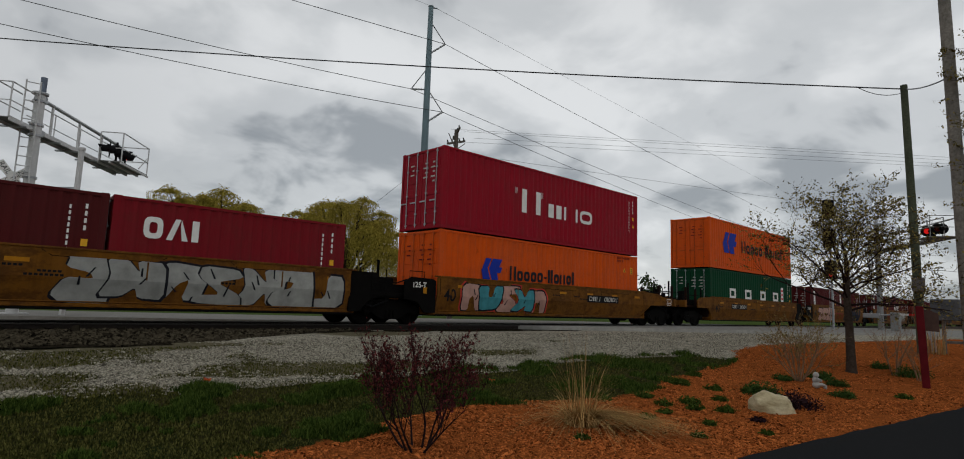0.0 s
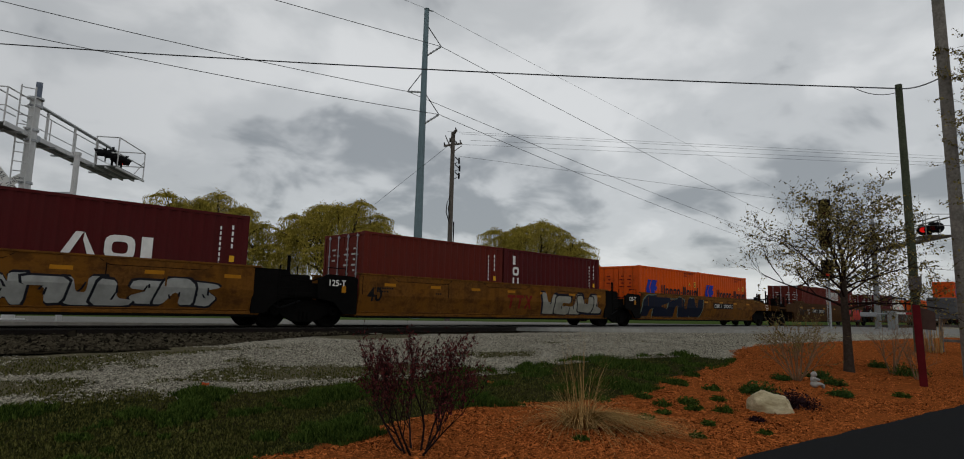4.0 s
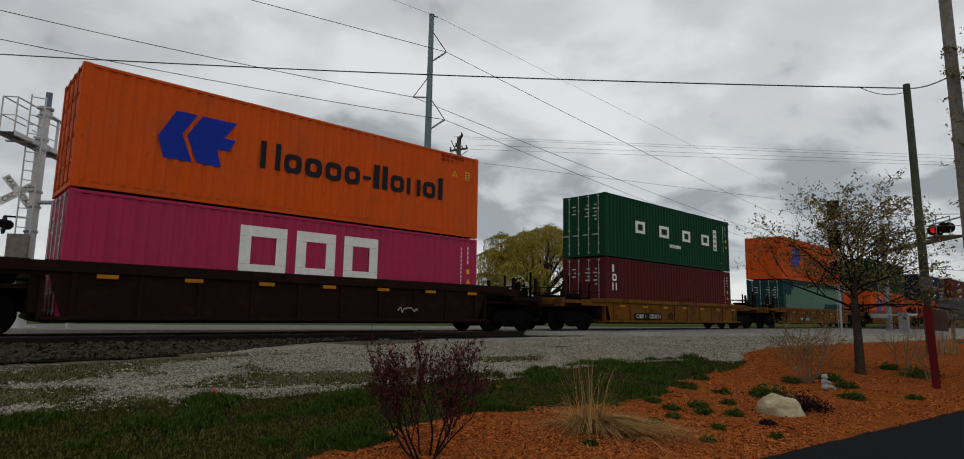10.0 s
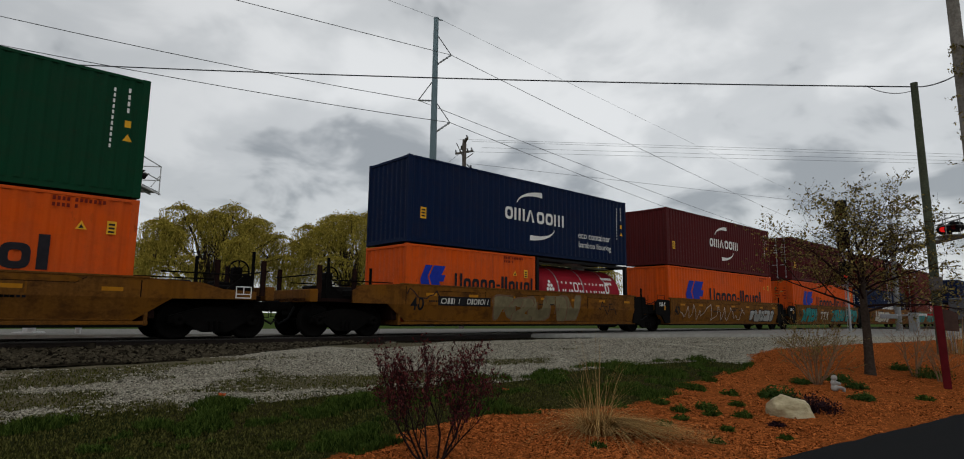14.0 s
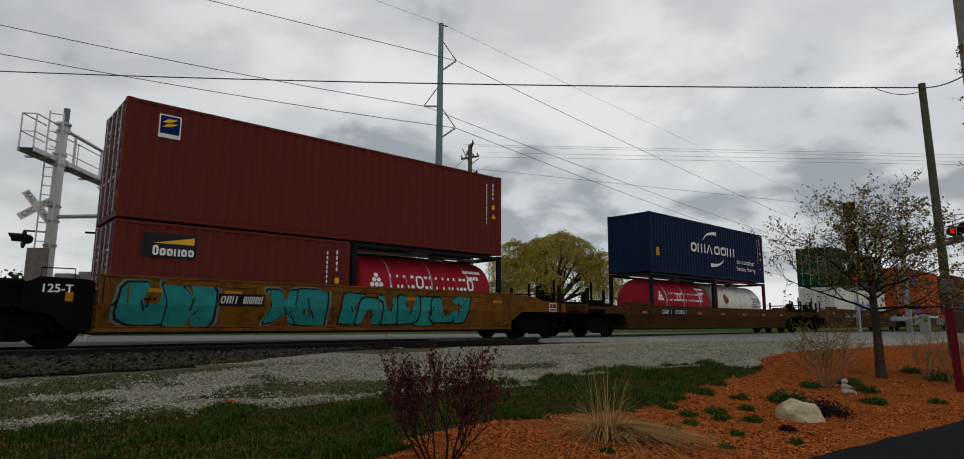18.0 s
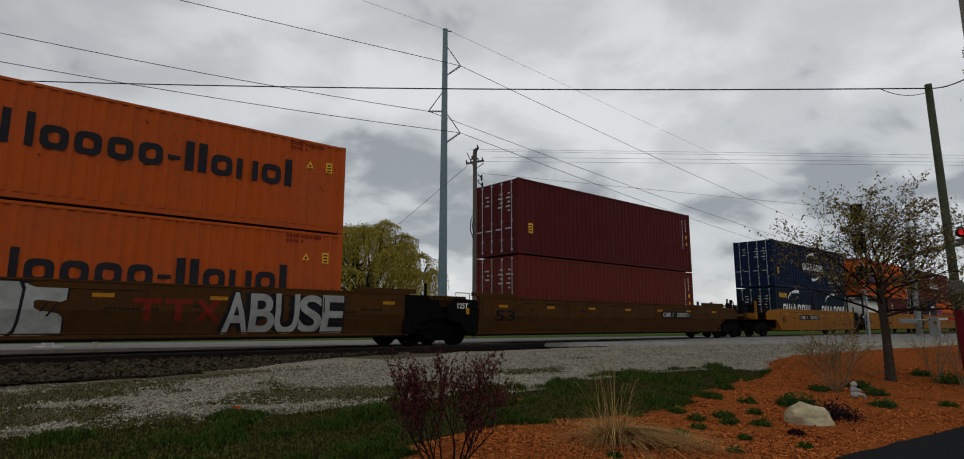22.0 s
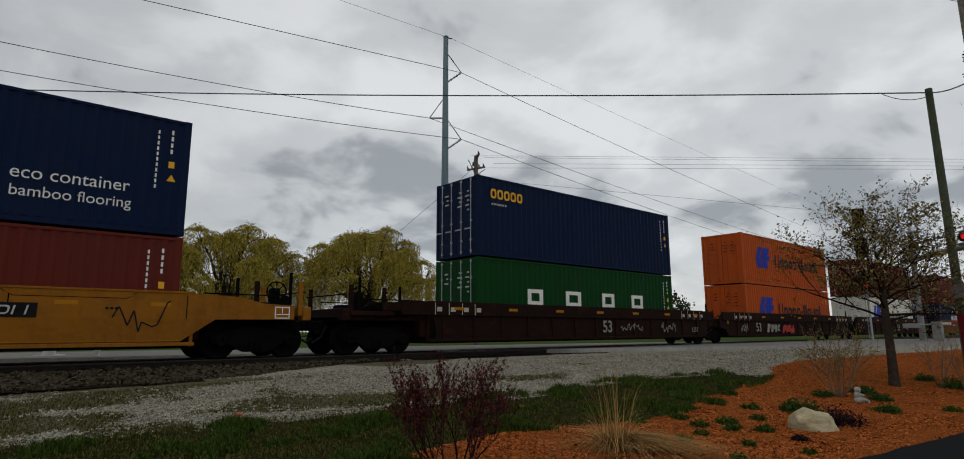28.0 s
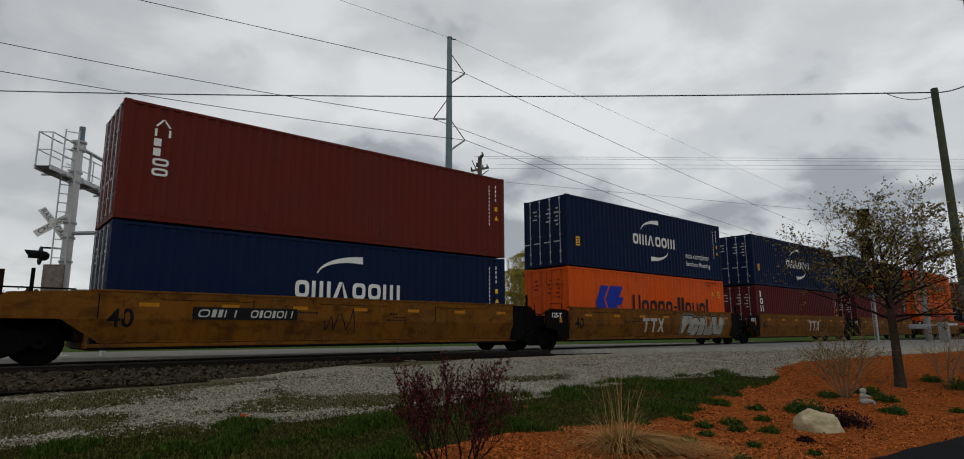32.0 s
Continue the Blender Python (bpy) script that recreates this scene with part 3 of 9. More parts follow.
def container_shell(ob, length, height, colour, doors, smooth_side=False):
    """Frame, walls, doors and castings of a box container. Origin: centre of its underside; doors at the -X end."""
    mat, L, W = PAINT[colour], length / 2, WIDE / 2
    key = (length, height, colour)
    tag = "%g %g %s" % key

    def put(name, slot, make, material=mat, parent=ob, label=""):
        return part(name, cached((name, slot, tag, material.name), make, material), None, parent, label)
    for s, nm in ((-1, "a"), (1, "b")):
        if smooth_side:
            put("side_wall", nm, lambda: Mesh().box(-L + 0.1, L - 0.1, s * (W - 0.03) - 0.02, s * (W - 0.03) + 0.02, 0.16, height - 0.09, 0.004))
        else:
            put("side_wall", nm, lambda: ribbed(-L + 0.15, L - 0.15, s * (W - 0.014), 0.15, height - 0.065, s))
        put("top_rail", nm, lambda: Mesh().box(-L + 0.1, L - 0.1, s * (W - 0.035) - 0.03, s * (W - 0.035) + 0.03, height - 0.085, height - 0.012))
        put("bottom_rail", nm, lambda: Mesh().box(-L + 0.1, L - 0.1, s * (W - 0.072) - 0.03, s * (W - 0.072) + 0.03, 0.015, 0.165))
        for e in (-1, 1):
            put("corner_post", "%s%d" % (nm, e), lambda: Mesh().box(min(e * L, e * (L - 0.16)) + 0.004, max(e * L, e * (L - 0.16)) - 0.004, min(s * W, s * (W - 0.1)) + 0.003, max(s * W, s * (W - 0.1)) - 0.003, 0.1, height - 0.1))
            for z, zz in ((0, "l"), (height - 0.118, "u")):
                put("corner_casting", "%s%d%s" % (nm, e, zz), lambda: Mesh().box(min(e * L, e * (L - 0.178)), max(e * L, e * (L - 0.178)), min(s * W, s * (W - 0.162)), max(s * W, s * (W - 0.162)), z, z + 0.118, 0.012))
    put("roof", "", lambda: ribbed_roof(-L + 0.1, L - 0.1, height - 0.018))
    put("floor", "", lambda: Mesh().box(-L + 0.1, L - 0.1, -W + 0.06, W - 0.06, 0.03, 0.14), M_UNDER)
    for e in (-1, 1):
        put("end_header", str(e), lambda: Mesh().box(min(e * L, e * (L - 0.1)) + 0.008, max(e * L, e * (L - 0.1)) - 0.008, -W + 0.1, W - 0.1, height - 0.11, height - 0.02))
        put("end_sill", str(e), lambda: Mesh().box(min(e * L, e * (L - 0.1)) + 0.008, max(e * L, e * (L - 0.1)) - 0.008, -W + 0.1, W - 0.1, 0.02, 0.15))
    put("end_wall", "b", lambda: ribbed_end(L - 0.03, -W + 0.1, W - 0.1, 0.14, height - 0.1, 1))
    if not doors:
        put("end_wall", "f", lambda: ribbed_end(-L + 0.03, -W + 0.1, W - 0.1, 0.14, height - 0.1, -1))
        return
    for s, nm in ((-1, "a"), (1, "b")):
        y0, y1 = (-W + 0.11, -0.012) if s < 0 else (0.012, W - 0.11)

        def leaf():
            m = Mesh().box(-L + 0.03, -L + 0.07, y0, y1, 0.15, height - 0.115, 0.008)
            hgt = (height - 0.38) / 5
            for k in range(5):
                m.box(-L + 0.012, -L + 0.045, y0 + 0.1, y1 - 0.1, 0.20 + k * hgt, 0.20 + (k + 0.58) * hgt, 0.015)
            return m
        door = put("door", nm, leaf)
        for k in (0.24, 0.74):
            y = y0 + (y1 - y0) * k

            def rod():
                m = Mesh().tube([(-L - 0.012, y, 0.10), (-L - 0.012, y, height - 0.06)], 0.017, 6)
                for z in (0.16, 0.55, 1.25, height - 0.75, height - 0.16):
                    m.box(-L - 0.03, -L + 0.02, y - 0.045, y + 0.045, z, z + 0.06, 0.008)
                m.box(-L - 0.03, -L - 0.005, y - 0.02 + 0.0, y + 0.34, 0.98, 1.03, 0.008)
                return m
            put("lock_rod", "%s%g" % (nm, k), rod, M_GALV if colour not in ("orange", "orange_pale") else PAINT["orange_pale"], door)


def bars(mb, x, z, widths, height, y, tilt=0.0, fit=None):
    """A row of plain blocks with cut corners that stands for a word: one block for each letter width, with its own height. fit: the length that the row fills."""
    total = sum(w for w, _, _ in widths) + 0.16 * (len(widths) - 1)
    k = height if fit is None else fit / total
    for wd, h0, h1 in widths:
        w = wd * k
        c = min(0.18 * w, 0.12 * height)
        a, b, lo, hi = x, x + w, z + h0 * height, z + h1 * height
        q = [(a + c, lo), (b - c, lo), (b, lo + c), (b, hi - c), (b - c, hi), (a + c, hi), (a, hi - c), (a, lo + c)]
        mb.flat([(px + tilt * (pz - z), pz) for px, pz in q], y)
        x += w + 0.16 * k
    return x


def word(mb, x, z, shapes, height, y, fit, stroke=0.20):
    """Plain marks that stand for a word: o a round frame, i a bar, n two bars, v a wedge, - a dash, a space; fit: the length that they fill. A second figure in a pair gives the top of the mark."""
    wide = {"o": 0.62, "i": 0.24, "n": 0.66, "v": 0.72, "-": 0.34, " ": 0.34, "m": 0.86}
    total = sum(wide[c] for c, _, _ in shapes) + 0.12 * (len(shapes) - 1)
    k = fit / total
    st = stroke * height
    for c, lo, hi in shapes:
        w, za, zb = wide[c] * k, z + lo * height, z + hi * height
        if c == "o":
            ring = [((0.5 + 0.5 * math.copysign(abs(math.cos(a)) ** 0.6, math.cos(a))), (0.5 + 0.5 * math.copysign(abs(math.sin(a)) ** 0.6, math.sin(a)))) for a in (2 * math.pi * (i + 0.5) / 16 for i in range(16))]
            out = [(x + w * u, za + (zb - za) * v) for u, v in ring]
            inn = [(x + st + (w - 2 * st) * u, za + st + (zb - za - 2 * st) * v) for u, v in ring]
            for i in range(16):
                j = (i + 1) % 16
                mb.flat([out[i], out[j], inn[j], inn[i]], y)
        elif c in ("i", "-"):
            mb.flat([(x, za), (x + w, za), (x + w, zb), (x, zb)], y)
        elif c in ("n", "m"):
            n = 2 if c == "n" else 3
            for i in range(n):
                p = x + (w - st) * i / (n - 1)
                mb.flat([(p, za), (p + st, za), (p + st, zb), (p, zb)], y)
        elif c == "v":
            mb.flat([(x, za), (x + st * 1.1, za), (x + w * 0.5 + st * 0.5, zb), (x + w * 0.5 - st * 0.5, zb)], y)
            mb.flat([(x + w - st * 1.1, za), (x + w, za), (x + w * 0.5 + st * 0.6, zb), (x + w * 0.5 + st * 0.5, zb - 0.3 * (zb - za))], y)
        x += w + 0.12 * k
    return x


def marked(text):
    """Shapes for word(): capitals of the row reach the full height."""
    return [(c.lower(), 0.30 if c == "-" else 0.0, 0.44 if c == "-" else (1.0 if c.isupper() else 0.72)) for c in text]


def code_column(mb, x, top, n, size, y):
    """An upright column of small characters, too small to read."""
    for i in range(n):
        z = top - i * size * 1.35
        mb.flat([(x, z - size * 0.9), (x + size * 0.42, z - size * 0.9), (x + size * 0.42, z), (x, z)], y)


def sticker(mb, x, z, w, h, y):
    mb.flat([(x, z), (x + w, z), (x + w, z + h), (x, z + h)], y)


M_BLUEDK = plain("dark_blue_field", (0.008, 0.015, 0.09), 0.5, 0, 0.12)
SIDE = -WIDE / 2 + 0.006          # plane of paint on the near side
EMBLEM = [[(0.0, 0.42), (0.20, 1.0), (0.47, 1.0), (0.29, 0.55), (0.44, 0.0), (0.08, 0.0)], [(0.53, 1.0), (1.0, 1.0), (0.84, 0.63), (1.0, 0.63), (0.92, 0.36), (0.75, 0.36), (0.82, 0.0), (0.50, 0.0), (0.35, 0.53)]]
LONGWORD = marked("Noooo-IIonoI")


def arc(cx, cz, w, h, a0, a1, thick):
    out, inn = [], []
    for i in range(11):
        a = radians(a0 + (a1 - a0) * i / 10)
        f = thick * (0.15 + 0.85 * i / 10)
        out.append((cx + w * math.cos(a), cz + h * math.sin(a)))
        inn.append((cx + (w - f) * math.cos(a), cz + (h - f * 1.1) * math.sin(a)))
    return out + inn[::-1]


def marks(name, mb, material, ob):
    """Many small painted strokes as one part."""
    return tagged(part(name, mb, material, ob), kind="stuff")


def livery(ob, kind, length, height, mk):
    """Painted marks on the near side. Brand marks are plain shapes."""
    L, y = length / 2, SIDE
    small = Mesh()
    across = kind in ("emblem", "emblem20", "emblem_small")
    if across:
        for n, zz in ((11, height - 0.20), (5, height - 0.34)):
            for i in range(n):
                sticker(small, L - 1.68 + 0.088 * i + (0.06 if i > 3 else 0), zz, 0.055, 0.085, y)
    else:
        code_column(small, L - 0.75, height - 0.35, 11, 0.10, y)
        code_column(small, L - 0.45, height - 0.30, 4, 0.12, y)
    marks("marking", small, M_REDMK if across else (M_DARKTXT if kind in ("reefer_emblem", "reefer_word") else M_WHITE), ob)
    warn = Mesh()
    if across:
        sticker(warn, L - 0.62, height - 0.86, 0.19, 0.30, y)
        warn.flat([(L - 1.22, height - 0.80), (L - 1.0, height - 0.80), (L - 1.11, height - 0.60)], y)
    else:
        sticker(warn, L - 0.47, height - 1.25, 0.13, 0.16, y)
        warn.flat([(L - 0.49, height - 1.58), (L - 0.29, height - 1.58), (L - 0.39, height - 1.41)], y)
    marks("warning_label", warn, M_GOLD, ob)
    if kind in ("swoosh", "") and length > 8:
        plate = part("height_label", Mesh().flat([(-L + 0.52, 0.82), (-L + 0.76, 0.82), (-L + 0.76, 1.20), (-L + 0.52, 1.20)], y), M_GOLD, ob, "yellow height label")
        inner = Mesh()
        for i in range(3):
            sticker(inner, -L + 0.56, 0.88 + 0.10 * i, 0.16, 0.05, y - 0.002)
        tagged(part("label_lines", inner, M_DARKTXT, plate), kind="stuff")
    if across:
        inner = Mesh()
        for i in range(3):
            sticker(inner, L - 0.585, height - 0.83 + 0.085 * i, 0.12, 0.045, y - 0.002)
        inner.flat([(L - 1.16, height - 0.775), (L - 1.06, height - 0.775), (L - 1.11, height - 0.68)], y - 0.002)
        marks("marking", inner, M_DARKTXT, ob)
    if kind in ("emblem", "emblem20", "emblem_small", "reefer_emblem"):
        x0, x1, z0, z1, wx, wz, wh, wf = {"emblem20": (-2.45, -1.40, 1.12, 1.93, -1.0, 1.19, 0.54, 3.90), "emblem_small": (-4.14, -3.08, 1.27, 2.06, -2.67, 1.32, 0.54, 3.9)}.get(kind, (-4.44, -2.58, 0.99, 2.22, -1.90, 1.16, 0.76, 6.36))
        for poly in EMBLEM:
            part("emblem", Mesh().flat([(x0 + px * (x1 - x0), z0 + pz * (z1 - z0)) for px, pz in poly], y), M_BLUEMK, ob)
        w = Mesh()
        word(w, wx, wz, LONGWORD, wh, y, wf)
        marks("brand_word", w, M_DARKTXT, ob)
    elif kind in ("swoosh", "swoosh20", "swoosh_low"):
        k, z = (1.24, 1.03) if kind == "swoosh20" else (1.0, 1.27)
        wide = 1.4 if mk == "eco_big" else k
        w = Mesh()
        word(w, -1.68 * wide, z, marked("OMV"), 0.47 * k, y, 1.60 * wide, 0.23)
        word(w, 0.06 * wide, z, marked("OOM"), 0.47 * k, y, 1.62 * wide, 0.23)
        marks("brand_word", w, M_WHITE, ob)
        part("emblem", Mesh().flat(arc(0.42 * k, z + 0.62 * k, 1.5 * k, 0.62 * k, 174, 92, 0.19 * k), y), M_WHITE, ob)
        if kind == "swoosh":
            part("emblem", Mesh().flat(arc(-0.38 * k, z - 0.12 * k, 1.5 * k, 0.58 * k, -6, -88, 0.19 * k), y), M_WHITE, ob)
        if mk in ("eco", "eco_big"):
            lettering("lettering", "eco container", 0.40, M_WHITE, ob, (3.73, y, 1.06))
            lettering("lettering", "bamboo flooring", 0.34, M_WHITE, ob, (3.77, y, 0.66))
    elif kind in ("wide4", "wide4_low"):
        w = Mesh()
        for xa, xb in ((-3.67, -2.84), (-1.54, -0.62), (0.74, 1.57), (2.80, 3.66)):
            st = 0.2
            sticker(w, xa, 1.28, st, 0.58, y)
            sticker(w, xb - st, 1.28, st, 0.58, y)
            for zz in (1.28, 1.72):
                sticker(w, xa + st, zz, xb - xa - 2 * st, 0.14, y)
        marks("brand_word", w, M_WHITE, ob)
        if kind == "wide4" or mk == "panel":
            part("white_panel", Mesh().flat([(4.16, 1.07), (4.56, 1.07), (4.56, 2.24), (4.16, 2.24)], y), M_WHITE, ob)
            b2 = Mesh()
            for i in range(4):
                sticker(b2, 4.22, 1.15 + 0.27 * i, 0.28, 0.12, y - 0.002)
            marks("marking", b2, M_DULL if kind == "wide4" else M_REDSTR, ob)
        if kind == "wide4":
            b2 = Mesh()
            bars(b2, -0.57, 0.84, [(0.6, 0, 0.8)] * 12, 0.2, y, fit=1.1)
            marks("marking", b2, M_WHITE, ob)
    elif kind == "serif":
        w = Mesh()
        word(w, -2.09, 1.06, marked("N"), 0.92, y, 1.1, 0.30)
        word(w, -0.50, 1.06, marked("IINO"), 0.56, y, 2.95, 0.24)
        bars(w, -2.47, 1.75, [(0.12, 0, 1), (0.12, 0, 1)], 0.24, y)
        bars(w, -0.95, 1.75, [(0.12, 0, 1), (0.12, 0, 1)], 0.24, y)
        marks("brand_word", w, M_WHITE, ob)
    elif kind == "ring":
        w = Mesh()
        for xa, xb in ((-2.29, -1.0), (-0.72, 0.50), (0.78, 1.96)):
            for a, b, za, zb in ((xa, xb, 1.2, 1.48), (xa, xb, 2.22, 2.5), (xa, xa + 0.3, 1.484, 2.216), (xb - 0.3, xb, 1.484, 2.216)):
                sticker(w, a, za, b - a, zb - za, y)
        marks("brand_word", w, M_WHITE, ob)
    elif kind == "column":
        w = Mesh()
        for i in range(6):
            word(w, -5.40, 2.34 - i * 0.245, marked("VNIIOO"[i]), 0.19, y, 0.16 if "VNIIOO"[i] == "I" else 0.36, 0.28)
        marks("brand_word", w, M_WHITE, ob)
    elif kind == "column_big":
        w = Mesh()
        for i in range(3):
            word(w, -L + 0.49, (2.25 if L > 4 else 2.0) - i * 0.41, marked("ION"[i]), 0.33, y, 0.14 if i == 0 else 0.34, 0.26)
        marks("brand_word", w, M_WHITE, ob)
    elif kind == "banner":
        w = Mesh()
        sticker(w, -L + 0.72, 0.30, 0.36, 1.98, y)
        marks("white_panel", w, M_WHITE, ob)
        b2 = Mesh()
        for i in range(4):
            word(b2, -L + 0.82, 0.46 + i * 0.29, marked("MION"[i]), 0.19, y - 0.003, 0.06 if i == 1 else 0.16, 0.24)
        b2.flat([(-L + 0.77, 2.13), (-L + 0.86, 2.13), (-L + 1.03, 1.88), (-L + 0.95, 1.88)], y - 0.003)
        b2.flat([(-L + 0.95, 2.13), (-L + 1.03, 2.13), (-L + 0.87, 1.90), (-L + 0.79, 1.94)], y - 0.0045)
        marks("marking", b2, M_DARKTXT, ob)
    elif kind == "patch":
        w = Mesh()
        sticker(w, -L + 0.40, height - 0.92, 0.86, 0.62, y)
        sticker(w, -L + 1.40, height - 0.92, 0.70, 0.62, y)
        marks("white_panel", w, M_DULLWHITE, ob)
        w = Mesh()
        for x0, n in ((0.48, 5), (1.46, 4)):
            for i in range(n):
                w.flat([(-L + x0 + 0.15 * i, height - 0.82 + 0.05 * (i % 2)), (-L + x0 + 0.10 + 0.15 * i, height - 0.86), (-L + x0 + 0.12 + 0.14 * i, height - 0.42 - 0.08 * (i % 3))], y - 0.002)
        marks("marking", w, M_REDMK, ob)
    elif kind == "plaque":
        w = Mesh()
        sticker(w, -L + 0.60, height - 0.84, 1.20, 0.58, y)
        part("plaque", w, M_DARKTXT, ob)
        b2 = Mesh()
        word(b2, -L + 0.82, height - 0.79, marked("Ooonoo"), 0.24, y - 0.003, 0.92, 0.2)
        marks("brand_word", b2, M_WHITE, ob)
        b3 = Mesh().flat([(-L + 0.84, height - 0.50), (-L + 1.74, height - 0.50), (-L + 1.74, height - 0.32)], y - 0.003)
        marks("marking", b3, M_GOLD, ob)
    elif kind == "overpaint":
        # a paler coat brushed over most of the side, with a ragged edge along the ribs
        edge = [(-5.75, 0.17), (-5.75, 1.75), (-5.55, 2.0), (-5.35, 1.85), (-4.95, 1.95), (-4.75, 1.80), (-4.60, 2.30), (-4.30, 2.25), (-4.15, 2.58)]
        x = -4.0
        while x < 5.85:
            edge += [(x, 2.62 - 0.008 * (x + 4)), (x + 0.12, 2.66 - 0.008 * (x + 4)), (x + 0.16, 2.44 - 0.010 * (x + 4) - 0.06 * math.sin(x * 5))]
            x += 0.278
        edge += [(5.88, 2.35), (5.88, 1.35), (4.2, 1.46), (2.9, 1.40), (1.85, 1.42), (1.70, 1.20), (1.40, 0.95), (1.30, 0.17)]
        part("paint_patch", Mesh().flat(edge, y), PAINT["patch"], ob, "paler brushed-on grey-green paint")
    elif kind == "word3":
        w = Mesh()
        word(w, -2.36, 1.65, marked("OVI"), 0.52, y, 1.25, 0.24)
        marks("brand_word", w, M_WHITE, ob)
    elif kind == "word3_right":
        w = Mesh()
        word(w, -1.10, 1.20, marked("VOI"), 0.58, y, 1.85, 0.26)
        marks("brand_word", w, M_WHITE, ob)
    elif kind == "corner_logo":
        x, z = -L + 0.72, height - 0.85
        w = Mesh()
        sticker(w, x, z, 0.50, 0.58, y)
        em = part("emblem", w, M_WHITE, ob)
        part("emblem_field", Mesh().flat([(x + 0.03, z + 0.10), (x + 0.47, z + 0.10), (x + 0.47, z + 0.55), (x + 0.03, z + 0.55)], y - 0.002), M_BLUEDK, em, "dark blue field")
        for k in (0, 1):
            part("emblem_wave", Mesh().flat([(x + 0.08, z + 0.26 + 0.12 * k), (x + 0.20, z + 0.36 + 0.12 * k), (x + 0.42, z + 0.38 + 0.11 * k), (x + 0.30, z + 0.30 + 0.11 * k), (x + 0.18, z + 0.28 + 0.10 * k)], y - 0.004), M_GOLD, em, "yellow wave")
    elif kind == "orange_word":
        w = Mesh()
        word(w, -L + 0.62, height - 0.78, marked("ooooo"), 0.50, y, 1.6, 0.15)
        marks("brand_word", w, M_GOLD, ob)
        w = Mesh()
        for i in range(6):
            sticker(w, -L + 0.66 + 0.13 * i, height - 1.02, 0.09, 0.07, y)
        marks("marking", w, M_DULLWHITE, ob)
    elif kind == "orange_swoosh20":
        livery(ob, "swoosh20", length, height, None)
        w = Mesh()
        word(w, -L + 0.52, height - 0.60, marked("ooooo"), 0.40, y, 1.05, 0.15)
        marks("brand_word", w, M_GOLD, ob)
    elif kind == "wing":
        w = Mesh()
        for i in range(4):
            w.flat([(-0.9 + i * 0.35, 0.95 + 0.05 * i), (0.55, 1.55 + 0.14 * i), (-0.1 + i * 0.2, 1.05 + 0.08 * i)], y)
        bars(w, -1.2, 0.55, [(0.6, 0, 1)] * 9, 0.34, y, 0.25)
        marks("brand_word", w, M_WHITE, ob)
        w = Mesh()
        sticker(w, 1.15, height - 0.72, 1.25, 0.26, y)
        marks("white_panel", w, M_WHITE, ob)
    elif kind == "flag":
        w = Mesh()
        for i in range(3):
            w.flat([(-L + 0.5, 1.40 + i * 0.2), (-L + 1.15, 1.34 + i * 0.2), (-L + 1.15, 1.44 + i * 0.2), (-L + 0.5, 1.50 + i * 0.2)], y)
        bars(w, -L + 1.45, 1.28, [(0.9, 0, 1)] * 3 + [(0.5, 0, 0.55)] * 4, 0.46, y, 0.25)
        marks("brand_word", w, M_WHITE, ob)
        w = Mesh()
        for i in range(2):
            w.flat([(-L + 0.5, 1.51 + i * 0.2), (-L + 1.15, 1.45 + i * 0.2), (-L + 1.15, 1.53 + i * 0.2), (-L + 0.5, 1.59 + i * 0.2)], y)
        marks("marking", w, M_REDSTR, ob)
    elif kind == "gold_col":
        w = Mesh()
        for i in range(4):
            word(w, -L + 0.95, height - 0.75 - i * 0.48, marked("OOIO"[i]), 0.38, y, 0.12 if i == 2 else 0.34, 0.22)
        marks("brand_word", w, M_DULLWHITE, ob)
    elif kind == "reefer_word":
        w = Mesh()
        word(w, -1.75, height * 0.445, marked("NiIoOnIoN"), 0.72, y, 4.2, 0.22)
        marks("brand_word", w, M_BLUEMK, ob)
        w = Mesh().flat([(-1.05, height * 0.735), (0.15, height * 0.75), (-0.1, height * 0.775)], y)
        part("emblem", w, M_GOLD, ob)


NAMES = dict(orange="bright orange", orange_pale="weathered orange", maroon="dark maroon", brown="red-brown", red="crimson red", red_dull="dull red", blue="deep blue", navy="dark navy", green="dark green",
             green_light="green", teal="patched teal-green", patch="grey-green", magenta="bright magenta", white="white")


